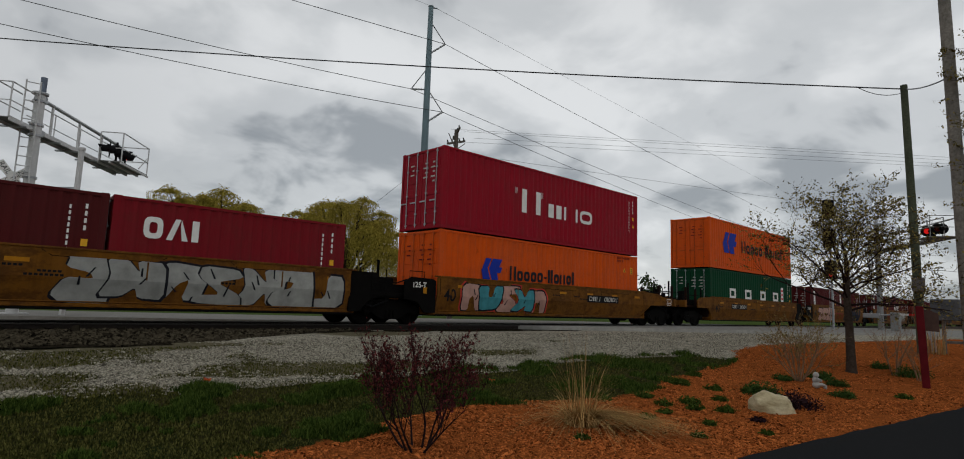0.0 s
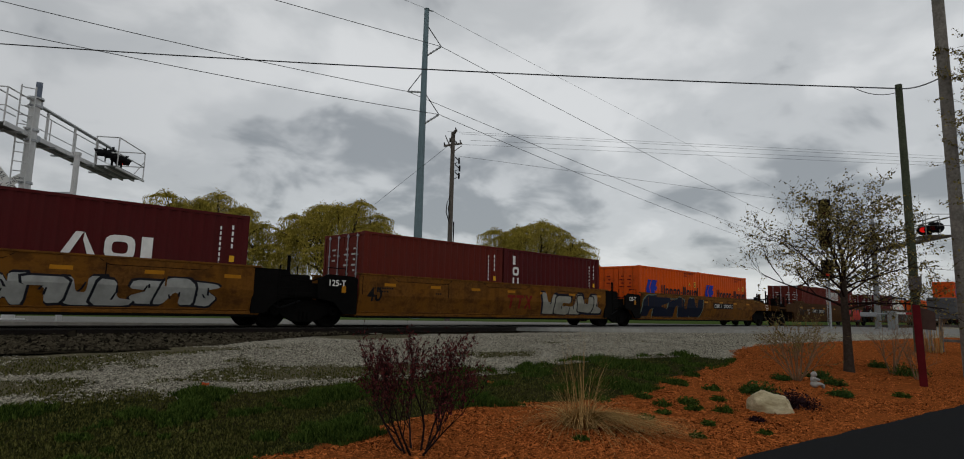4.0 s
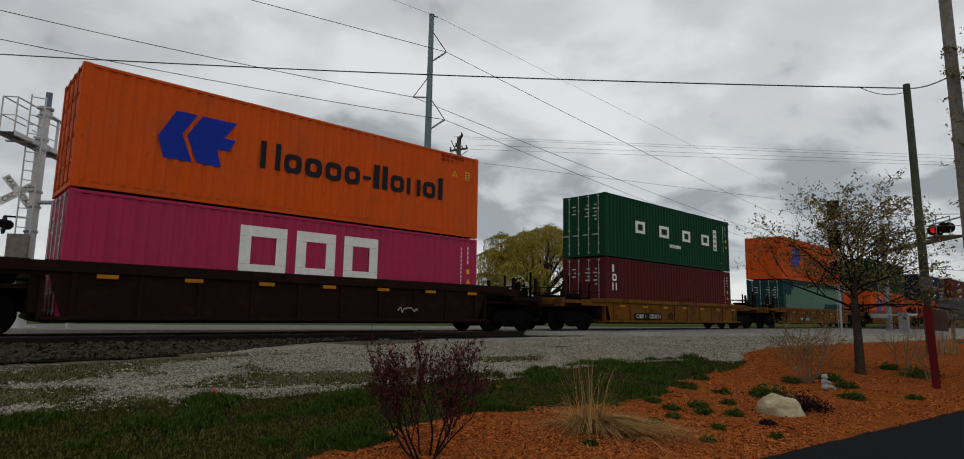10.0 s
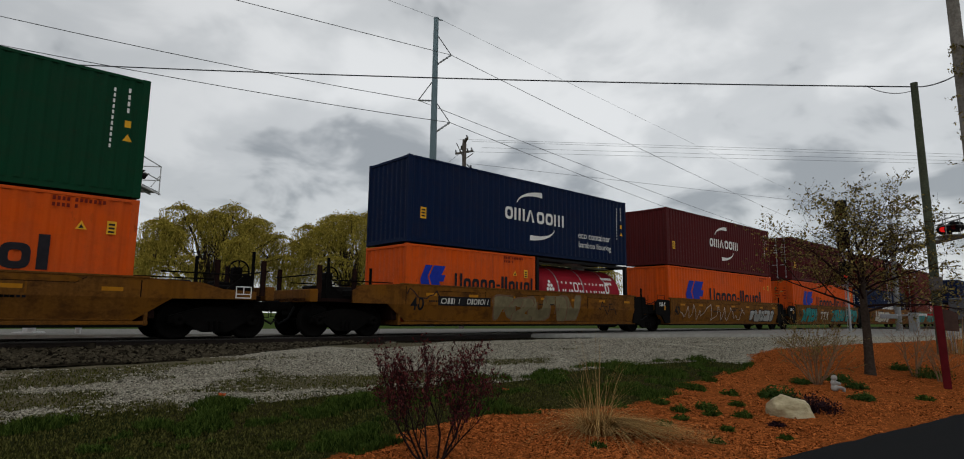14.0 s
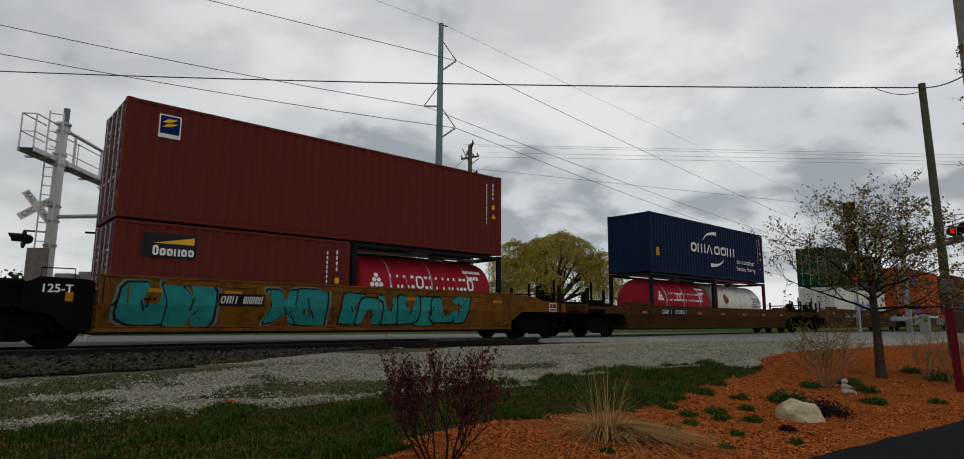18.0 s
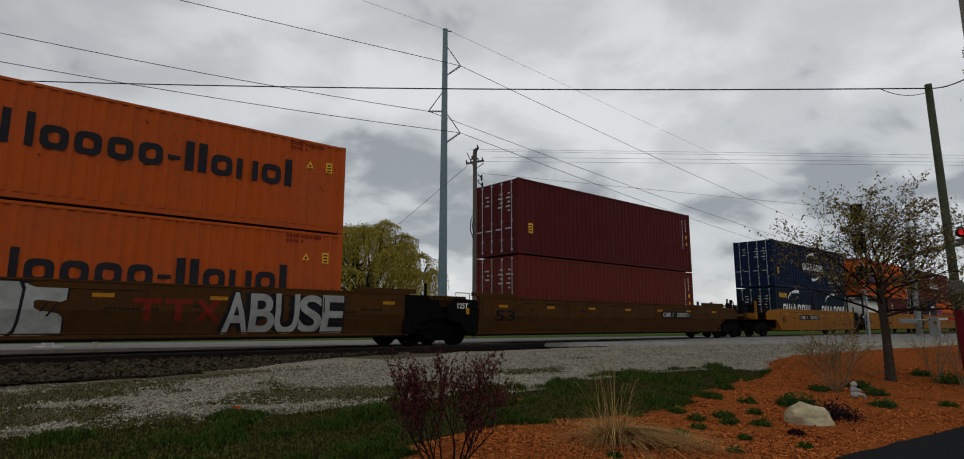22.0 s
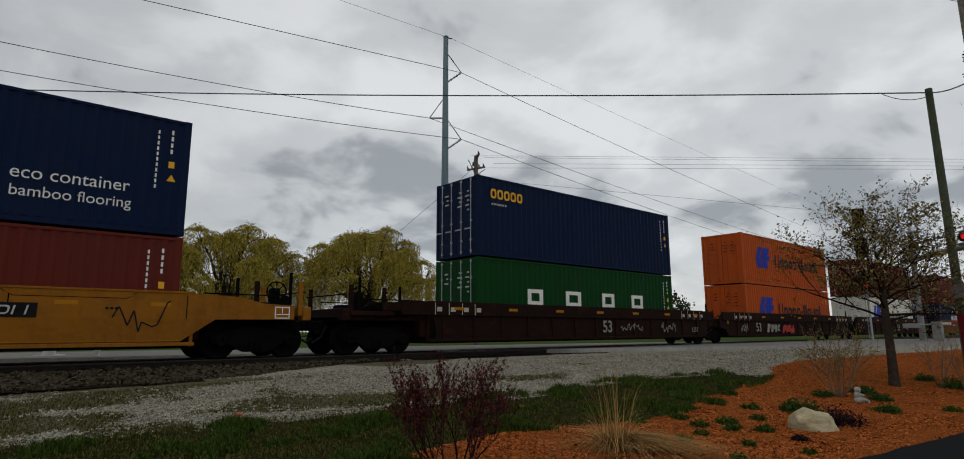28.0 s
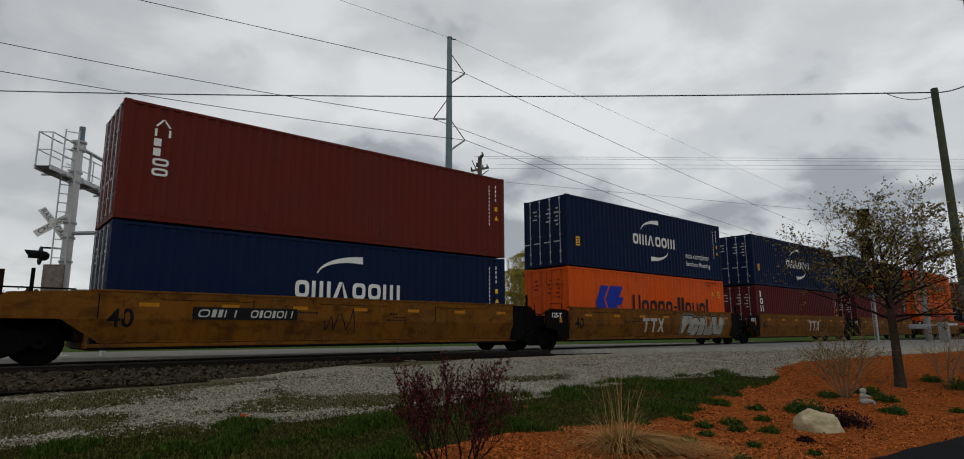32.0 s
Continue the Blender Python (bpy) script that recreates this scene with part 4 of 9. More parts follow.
def box_container(length, colour, kind="", doors=True, mk=None, std=False):
    height = STD if std else TALL
    feet = "forty-foot" if length > 8 else "twenty-foot"
    ob = new("shipping_container")
    reefer = colour == "white"
    container_shell(ob, length, height, colour, doors, smooth_side=reefer)
    end = "lock-rod doors" if doors else "plain corrugated end"
    tagged(ob, "%s %s %s container with %s on well-car" % (NAMES[colour], feet, "refrigerated" if reefer else "steel", end), "shipping container", "containers on the train")
    livery(ob, kind, length, height, mk)
    if doors:
        w = Mesh()
        for k, yy in enumerate((-0.75, -0.35, 0.45)):
            for i in range(5 - k):
                z = height - 0.55 - i * 0.17
                wd = 0.12 + 0.05 * ((i * 2 + k) % 4)
                w.add([(-length / 2 - 0.006, yy + wd, z), (-length / 2 - 0.006, yy, z), (-length / 2 - 0.006, yy, z + 0.055), (-length / 2 - 0.006, yy + wd, z + 0.055)], [(0, 1, 2, 3)])
        marks("marking", w, M_DARKTXT if reefer else (M_REDMK if colour in ("orange", "orange_pale") else M_DULLWHITE), ob)
    if colour not in ("orange", "orange_pale", "white"):
        w = Mesh()
        for i in range(4):
            x = -length / 2 + 0.30 + 0.14 * i
            w.flat([(x, height - 0.075), (x + 0.07, height - 0.075), (x + 0.11, height - 0.02), (x + 0.04, height - 0.02)], SIDE + 0.002)
        marks("hazard_stripe", w, M_GOLD, ob)
    if reefer:
        m = Mesh().box(length / 2 - 0.03, length / 2 + 0.015, -1.0, 1.0, 0.25, height - 0.2, 0.02)
        for i in range(3):
            m.box(length / 2 + 0.005, length / 2 + 0.03, -0.9, 0.9, 0.4 + i * 0.75, 0.95 + i * 0.75, 0.02)
        part("cooling_unit", m, M_BLACK, ob, "dark refrigeration machinery")
    return ob


def tank_container(shell, frame, kind=""):
    """A twenty-foot tank in an open frame."""
    length, height = 6.058, STD
    L, W = length / 2, WIDE / 2
    ob = new("tank_container")
    fm = {"blue": PAINT["blue"], "dark": M_BLACK, "maroon": PAINT["maroon"]}[frame]
    sm = PAINT[shell]
    tagged(ob, "%s cylindrical tank container in %s frame on well car" % (NAMES[shell], {"blue": "deep blue", "dark": "black", "maroon": "dark maroon"}[frame]), "tank container", "containers on the train")

    def put(name, slot, make, material=fm, label=""):
        return part(name, cached((name, slot, "tank", material.name), make, material), None, ob, label)
    for e in (-1, 1):
        for s in (-1, 1):
            put("corner_post", "%d%d" % (e, s), lambda: Mesh().box(min(e * L, e * (L - 0.15)), max(e * L, e * (L - 0.15)), min(s * W, s * (W - 0.15)), max(s * W, s * (W - 0.15)), 0, height, 0.01))
            put("end_brace", "%d%d" % (e, s), lambda: Mesh().tube([(e * (L - 0.07), s * (W - 0.1), 0.15), (e * (L - 0.07), s * 0.25, 0.95)], 0.05, 6))
        put("end_beam", "%du" % e, lambda: Mesh().box(min(e * L, e * (L - 0.12)), max(e * L, e * (L - 0.12)), -W + 0.1, W - 0.1, height - 0.14, height - 0.01, 0.01))
        put("end_beam", "%dl" % e, lambda: Mesh().box(min(e * L, e * (L - 0.12)), max(e * L, e * (L - 0.12)), -W + 0.1, W - 0.1, 0.02, 0.2, 0.01))
    for s in (-1, 1):
        put("top_rail", str(s), lambda: Mesh().box(-L + 0.1, L - 0.1, s * (W - 0.06) - 0.05, s * (W - 0.06) + 0.05, height - 0.13, height - 0.02, 0.01))
        put("bottom_rail", str(s), lambda: Mesh().box(-L + 0.1, L - 0.1, s * (W - 0.06) - 0.05, s * (W - 0.06) + 0.05, 0.03, 0.16, 0.01))
    zc, r = 1.24, 1.12
    prof = [(-L + 0.14, 0.02), (-L + 0.17, 0.5), (-L + 0.26, 0.85), (-L + 0.42, r - 0.04), (-L + 0.55, r), (L - 0.55, r), (L - 0.42, r - 0.04), (L - 0.26, 0.85), (L - 0.17, 0.5), (L - 0.14, 0.02)]
    put("tank_shell", "", lambda: Mesh().lathe(prof, (0, 0, zc), "x", 36), sm)
    for x in (-1.6, 0.0, 1.6):
        put("tank_band", "%g" % x, lambda: Mesh().lathe([(x - 0.03, r), (x - 0.03, r + 0.008), (x + 0.03, r + 0.008), (x + 0.03, r)], (0, 0, zc), "x", 36), M_STEEL)
    put("walkway", "", lambda: Mesh().box(-L + 0.2, L - 0.2, -0.35, 0.15, height - 0.12, height - 0.09, 0.005).box(-0.6, 0.1, -0.9, -0.35, height - 0.12, height - 0.09, 0.005), M_STEEL)
    put("manhole", "", lambda: Mesh().lathe([(0, 0.3), (0.12, 0.3), (0.15, 0.26), (0.15, 0.01)], (1.0, 0.0, zc + r - 0.03), "z", 16), M_STEEL)

    def on_tank(poly):
        """Lays a shape onto the round near side."""
        m = Mesh()
        vs = []
        for x, z in poly:
            a = (z - zc) / r
            a = max(-1.3, min(1.3, a))
            vs.append((x, -(r + 0.012) * math.cos(a), zc + (r + 0.012) * math.sin(a)))
        n = len(vs)
        area = sum(poly[i][0] * poly[(i + 1) % n][1] - poly[(i + 1) % n][0] * poly[i][1] for i in range(n))
        return m.add(vs if area > 0 else vs[::-1], [tuple(range(n))])
    w = Mesh()

    def strokes(x, z, widths, h, fit=None):
        f = Mesh()
        if isinstance(widths, str):
            word(f, x, z, marked(widths), h, 0, fit, 0.15)
        else:
            bars(f, x, z, widths, h, 0, fit=fit)
        for q in f.f:
            m = on_tank([(f.v[i][0], f.v[i][2]) for i in q])
            w.add(m.v, m.f)
    if kind == "red_word":
        strokes(-1.62, 1.31, "NVIOIN", 0.42, 1.85)
        strokes(0.45, 1.31, "NVIIO", 0.42, 1.35)
        for cx, cz in ((-1.95, 1.38), (-2.11, 1.38), (-2.27, 1.38), (-2.03, 1.53), (-2.19, 1.53), (-2.11, 1.68)):
            m = on_tank([(cx + 0.075 * math.cos(i * math.pi / 4), cz + 0.075 * math.sin(i * math.pi / 4)) for i in range(8)])
            w.add(m.v, m.f)
        strokes(1.48, 1.95, [(0.8, 0, 1)] * 6, 0.14)
        strokes(1.60, 1.70, [(0.8, 0, 1)] * 4, 0.13)
        marks("brand_word", w, M_WHITE, ob)
    elif kind in ("disc", "plainmarks", "alcohol", "ring_mark"):
        strokes(1.42, 1.58, "OINIONOI", 0.12, 0.95)
        strokes(1.42, 1.41, "NOIONIOI", 0.12, 0.95)
        for k, ln in enumerate((0.5, 0.8, 0.7)):
            strokes(1.42, 1.29 - 0.09 * k, [(0.8, 0, 1)] * 9, 0.045, ln)
        marks("marking", w, M_DARKTXT, ob)
        if kind == "disc":
            part("emblem", on_tank([(-0.9 + 0.42 * math.cos(i * math.pi / 9), 1.25 + 0.42 * math.sin(i * math.pi / 9)) for i in range(18)]), M_BLUEMK, ob)
        if kind == "ring_mark":
            part("emblem", on_tank([(-1.7 + 0.27 * math.cos(i * math.pi / 8), 1.55 + 0.27 * math.sin(i * math.pi / 8)) for i in range(16)]), M_REDMK, ob)
        if kind in ("alcohol", "disc"):
            xx = -0.2 if kind == "alcohol" else -2.2
            part("hazard_diamond", on_tank([(xx - 0.2, 1.45), (xx, 1.25), (xx + 0.2, 1.45), (xx, 1.65)]), M_REDSTR, ob)
            lettering("lettering", "1170", 0.15, M_WHITE, ob, (xx, -r - 0.004, 1.45)) if kind == "alcohol" else None
            lettering("lettering", "ETHYL ALCOHOL", 0.16, M_DARKTXT, ob, (-2.05, -1.10 if kind == "alcohol" else -1.06, 1.52 if kind == "alcohol" else 1.80))
    return ob

# ---- railway cars ----
def spray(name, col):
    return plain("spray_" + name, col, 0.6, 0, 0.25, 3.0)


SPRAY = {"silver": spray("silver", (0.30, 0.30, 0.28)), "white": spray("white", (0.42, 0.39, 0.33)), "black": spray("black", (0.014, 0.014, 0.018)), "teal": spray("teal", (0.02, 0.20, 0.19)),
         "pink": spray("pink", (0.46, 0.27, 0.22)), "red": spray("red", (0.46, 0.045, 0.03)), "blue": spray("blue", (0.02, 0.06, 0.30)), "aqua": spray("aqua", (0.06, 0.26, 0.30)),
         "orange": spray("orange", (0.19, 0.075, 0.010)), "grey": spray("grey", (0.27, 0.26, 0.22)), "faded": spray("faded", (0.150, 0.125, 0.070)), "maroon": spray("maroon", (0.032, 0.012, 0.010)), "brown": spray("brown", (0.040, 0.018, 0.014)), "tan": spray("tan", (0.15, 0.09, 0.055)), "mint": spray("mint", (0.115, 0.158, 0.128)), "navy": spray("navy", (0.009, 0.012, 0.026))}
CAR_SIDE = 1.47      # half the width over the side sills


CREASE, LEAN = 0.98, [0.28]      # below this height the side plate leans inwards by so much per metre


def cut(poly, z, above):
    """The part of a polygon in x, z above or below a height."""
    out = []
    for (ax, az), (bx, bz) in zip(poly, poly[1:] + poly[:1]):
        ina, inb = (az >= z, bz >= z) if above else (az <= z, bz <= z)
        if ina:
            out.append((ax, az))
        if ina != inb:
            f = (z - az) / (bz - az)
            out.append((ax + f * (bx - ax), z))
    return out


def side_flat(m, poly, y):
    """A painted shape on the creased side of a car."""
    if LEAN[0] == 0:
        return m.flat(poly, y)
    for above in (True, False):
        q = cut(list(poly), CREASE, above)
        if len(q) > 2:
            n = len(m.v)
            m.flat(q, y)
            if not above:
                m.v[n:] = [(vx, vy + (CREASE - vz) * LEAN[0], vz) for vx, vy, vz in m.v[n:]]
    return m


# fat blocks with notches of which sprayed patterns are made, in a unit square
SHARDS = (((0.0, 0.1), (0.1, 0.0), (0.9, 0.0), (1.0, 0.12), (0.98, 0.34), (0.5, 0.36), (0.5, 0.50), (0.96, 0.54), (1.0, 0.9), (0.88, 1.0), (0.1, 1.0), (0.0, 0.88)),
          ((0.0, 0.0), (0.30, 0.0), (0.36, 0.42), (0.58, 0.42), (0.66, 0.0), (1.0, 0.0), (0.94, 0.78), (0.80, 1.0), (0.16, 1.0), (0.02, 0.8)),
          ((0.06, 0.2), (0.2, 0.0), (0.82, 0.0), (0.97, 0.2), (1.0, 1.0), (0.68, 1.0), (0.62, 0.50), (0.42, 0.50), (0.36, 1.0), (0.0, 1.0)),
          ((0.08, 0.0), (0.92, 0.06), (1.0, 0.30), (0.52, 0.36), (0.96, 0.68), (0.84, 1.0), (0.10, 0.95), (0.0, 0.70), (0.46, 0.62), (0.04, 0.26)),
          ((0.0, 0.0), (1.0, 0.0), (1.0, 0.30), (0.52, 0.34), (0.48, 1.0), (0.0, 1.0)), ((0.0, 0.0), (0.4, 0.0), (0.42, 0.30), (0.62, 0.0), (1.0, 0.0), (0.80, 0.50), (1.0, 1.0), (0.62, 1.0), (0.42, 0.66), (0.40, 1.0), (0.0, 1.0)))


def graffiti(car, x0, x1, z0, z1, fill, edge, n, seed, second=None):
    """Spray paint that nobody can read: fat notched blocks side by side with dark outlines, slits and pale streaks."""
    r = random.Random(seed)
    y = -CAR_SIDE
    w = (x1 - x0) / n
    last = -1
    line = SPRAY["tan" if fill == "faded" else ("black" if fill != "black" else "grey")]
    for i in range(n):
        a, b = x0 + i * w - 0.13 * w * (i > 0), x0 + (i + 1) * w + 0.13 * w * (i < n - 1)
        lean, lo, hi = r.uniform(-0.10, 0.24) * w, z0 + r.choice((0.0, 0.03, 0.10)) * (z1 - z0), z1 - r.choice((0.0, 0.05, 0.12)) * (z1 - z0)
        pick = r.choice([k for k in range(len(SHARDS)) if k != last])
        last = pick
        flip, turn = r.random() < 0.5, r.random() < 0.5
        pts = []
        for px, pz in SHARDS[pick]:
            px, pz = (1 - px if flip else px) + r.uniform(-0.09, 0.09), min(1, max(0, (1 - pz if turn else pz) + r.uniform(-0.08, 0.08)))
            pts.append((a + (b - a) * px + lean * pz, lo + (hi - lo) * pz))
        # cut the corners once, so that the outline looks sprayed
        soft = []
        for (ax, az), (bx, bz) in zip(pts, pts[1:] + pts[:1]):
            soft += [(ax * 0.84 + bx * 0.16, az * 0.84 + bz * 0.16), (ax * 0.16 + bx * 0.84, az * 0.16 + bz * 0.84)]
        cx, cz = sum(p[0] for p in soft) / len(soft), sum(p[1] for p in soft) / len(soft)
        grow = [(cx + (px - cx) * (1 + 0.09 / w), min(z1 + 0.04, cz + (pz - cz) * (1 + 0.11 / (hi - lo)))) for px, pz in soft]
        halo = [(cx + (px - cx) * (1 + 0.20 / w), min(z1 + 0.07, cz + (pz - cz) * (1 + 0.20 / (hi - lo)))) for px, pz in soft]
        lay = y - 0.0035 - 0.0016 * (i % 2)
        col = second if second and i % 2 else fill
        g = part("graffiti", side_flat(Mesh(), soft, lay - 0.0008), SPRAY[col], car, "%s spray-painted bent shape" % col)
        part("graffiti_outline", side_flat(Mesh(), grow, lay), line, g)
        if edge != "black" and edge != fill:
            part("graffiti_halo", side_flat(Mesh(), halo, y - 0.0022 - 0.0004 * (i % 2)), SPRAY[edge], g)
        slit = Mesh()
        for k in range(2):
            sx, sz = cx + r.uniform(-0.2, 0.2) * w, cz + r.uniform(-0.25, 0.2) * (hi - lo)
            dx, dz = r.uniform(-0.15, 0.15) * w, r.uniform(0.12, 0.3) * (hi - lo)
            side_flat(slit, [(sx - 0.02, sz), (sx + 0.03, sz), (sx + dx + 0.025, sz + dz), (sx + dx - 0.01, sz + dz)], y - 0.0118)
        tagged(part("graffiti_slit", slit, line, g), kind="stuff")


def side_text(car, name, letters, x0, x1, z0, z1, mat, bold=0.0, off=0.004, flip=False):
    """Lettering stretched into a field of a car's side, bent at the crease."""
    src = text_mesh(letters, 1.0, mat, bold)
    bm = bmesh.new()
    bm.from_mesh(src)
    xs, zs = [v.co.x for v in bm.verts], [v.co.z for v in bm.verts]
    for v in bm.verts:
        if flip:
            v.co.z = max(zs) + min(zs) - v.co.z
        v.co.x = x0 + (v.co.x - min(xs)) * (x1 - x0) / (max(xs) - min(xs))
        v.co.z = z0 + (v.co.z - min(zs)) * (z1 - z0) / (max(zs) - min(zs))
        v.co.y = -CAR_SIDE - off
    bmesh.ops.bisect_plane(bm, geom=bm.verts[:] + bm.edges[:] + bm.faces[:], plane_co=(0, 0, CREASE), plane_no=(0, 0, 1))
    for v in bm.verts:
        v.co.y += max(0.0, CREASE - v.co.z) * LEAN[0]
    me = bpy.data.meshes.new(name)
    bm.to_mesh(me)
    bm.free()
    me.materials.append(mat)
    return part(name, me, None, car)


def graffiti_word(car, fields, z0, z1, shade):
    """Sprayed letters one by one: (letter, x from, x to, colour, lower edge raised by)."""
    for ch, a, b, col, up in fields:
        if col == "maroon":
            # a dark letter with a thin pale edge on a brown square
            g = part("graffiti", side_flat(Mesh(), [(a - 0.22, z0 + 0.02), (b + 0.18, z0 - 0.02), (b + 0.20, z1 - 0.10), (a - 0.20, z1 - 0.04)], -CAR_SIDE - 0.0052), SPRAY["brown"], car, "brown spray-painted square")
            side_text(car, "graffiti_letter", ch, a, b, z0 + up + 0.10, z1 - up - 0.08, SPRAY["black"], 0.03, 0.0075).parent = g
            side_text(car, "graffiti_halo", ch, a + 0.05, b + 0.05, z0 + up + 0.07, z1 - up - 0.12, SPRAY[shade], 0.03, 0.0064).parent = g
            continue
        over = ch == "A" and col == "mint"
        g = side_text(car, "graffiti", ch, a, b, z0 + up, z1 - 0.3 * up, SPRAY[col], 0.045 if col == "mint" and not over else 0.02, 0.0062, over)
        g["label"] = "%s spray-painted letter" % col
        side_text(car, "graffiti_outline", ch, a - 0.05, b + 0.05, z0 + up - 0.04, min(1.57, z1 - 0.3 * up + 0.04), SPRAY["black"], 0.085, 0.0042, over).parent = g
        side_text(car, "graffiti_halo", ch, a - 0.13, b + 0.02, max(0.40, z0 + up - 0.08), z1 - 0.3 * up, SPRAY[shade], 0.10, 0.0024, over).parent = g


def scribble(car, x0, x1, z0, z1, col, seed, n=9):
    r = random.Random(seed)
    m = Mesh()
    p = (x0, (z0 + z1) / 2)
    for i in range(n):
        q = (x0 + (x1 - x0) * (i + r.uniform(0.4, 1.4)) / n, r.uniform(z0, z1))
        dx, dz = q[0] - p[0], q[1] - p[1]
        d = math.hypot(dx, dz) + 1e-6
        nx, nz = -dz / d * 0.016, dx / d * 0.016
        side_flat(m, [(p[0] - nx, p[1] - nz), (p[0] + nx, p[1] + nz), (q[0] + nx, q[1] + nz), (q[0] - nx, q[1] - nz)], -CAR_SIDE - 0.0085 - 0.0002 * i)
        p = q
    tagged(part("scribble", m, SPRAY[col], car), kind="stuff")


def truck(car, x):
    """A two-axle freight bogie: cast side frames, springs, wheels."""
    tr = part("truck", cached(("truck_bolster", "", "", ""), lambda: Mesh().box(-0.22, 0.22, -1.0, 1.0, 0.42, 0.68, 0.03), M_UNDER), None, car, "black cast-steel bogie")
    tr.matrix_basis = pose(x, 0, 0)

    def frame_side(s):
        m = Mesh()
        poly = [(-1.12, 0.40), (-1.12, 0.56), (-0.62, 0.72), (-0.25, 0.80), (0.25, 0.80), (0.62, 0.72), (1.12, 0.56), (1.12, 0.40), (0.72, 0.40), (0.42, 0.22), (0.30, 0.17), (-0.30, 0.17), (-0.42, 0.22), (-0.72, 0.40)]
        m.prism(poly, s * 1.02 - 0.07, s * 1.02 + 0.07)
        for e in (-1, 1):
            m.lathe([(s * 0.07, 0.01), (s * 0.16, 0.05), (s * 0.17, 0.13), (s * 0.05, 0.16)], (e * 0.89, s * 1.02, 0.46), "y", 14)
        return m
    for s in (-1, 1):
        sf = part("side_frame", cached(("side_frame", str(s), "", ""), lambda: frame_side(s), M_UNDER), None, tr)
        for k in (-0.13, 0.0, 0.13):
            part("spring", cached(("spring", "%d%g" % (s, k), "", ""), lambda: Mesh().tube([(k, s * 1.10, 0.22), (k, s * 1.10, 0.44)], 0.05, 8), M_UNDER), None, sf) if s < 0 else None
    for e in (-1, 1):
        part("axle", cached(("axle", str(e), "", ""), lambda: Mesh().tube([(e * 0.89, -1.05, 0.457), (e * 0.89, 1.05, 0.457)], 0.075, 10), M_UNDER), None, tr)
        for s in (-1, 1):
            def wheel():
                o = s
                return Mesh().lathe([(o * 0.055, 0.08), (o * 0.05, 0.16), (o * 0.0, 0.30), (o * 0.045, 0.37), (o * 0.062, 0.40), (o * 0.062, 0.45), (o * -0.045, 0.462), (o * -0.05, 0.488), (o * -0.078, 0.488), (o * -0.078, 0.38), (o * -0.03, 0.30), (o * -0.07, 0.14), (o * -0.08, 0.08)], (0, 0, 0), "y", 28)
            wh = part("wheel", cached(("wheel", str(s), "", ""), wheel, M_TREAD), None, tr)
            wh.matrix_parent_inverse = Matrix.Translation((e * 0.89, s * 0.80, 0.457))
            WHEELS.append(wh)
    return tr


WHEELS = []


def rail_bar(mb, *pts, r=0.016):
    mb.tube(pts, r, 6)


def number_board(car, x, z, w=2.7, h=0.30):
    b = part("number_board", cached(("number_board", "%g" % w, "", ""), lambda: Mesh().box(-w / 2, w / 2, -0.004, 0.004, -h / 2, h / 2, 0.002), M_BLACK), None, car, "black board with white characters")
    b.matrix_basis = Matrix.Translation((x, -CAR_SIDE - 0.012, z))

    def strokes():
        m = Mesh()
        for x0, f, row in ((-0.45, 0.34, "OIIN"), (0.03, 0.42, "OIOION")):
            word(m, w * x0, -h * 0.31, marked(row), h * 0.62, -0.006, w * f, 0.18)
        m.v = [(vx + 0.2 * vz, vy, vz) for vx, vy, vz in m.v]
        return m
    tagged(part("board_lettering", cached(("board_lettering", "%g" % w, "", ""), strokes, M_DULLWHITE), None, b), kind="stuff")


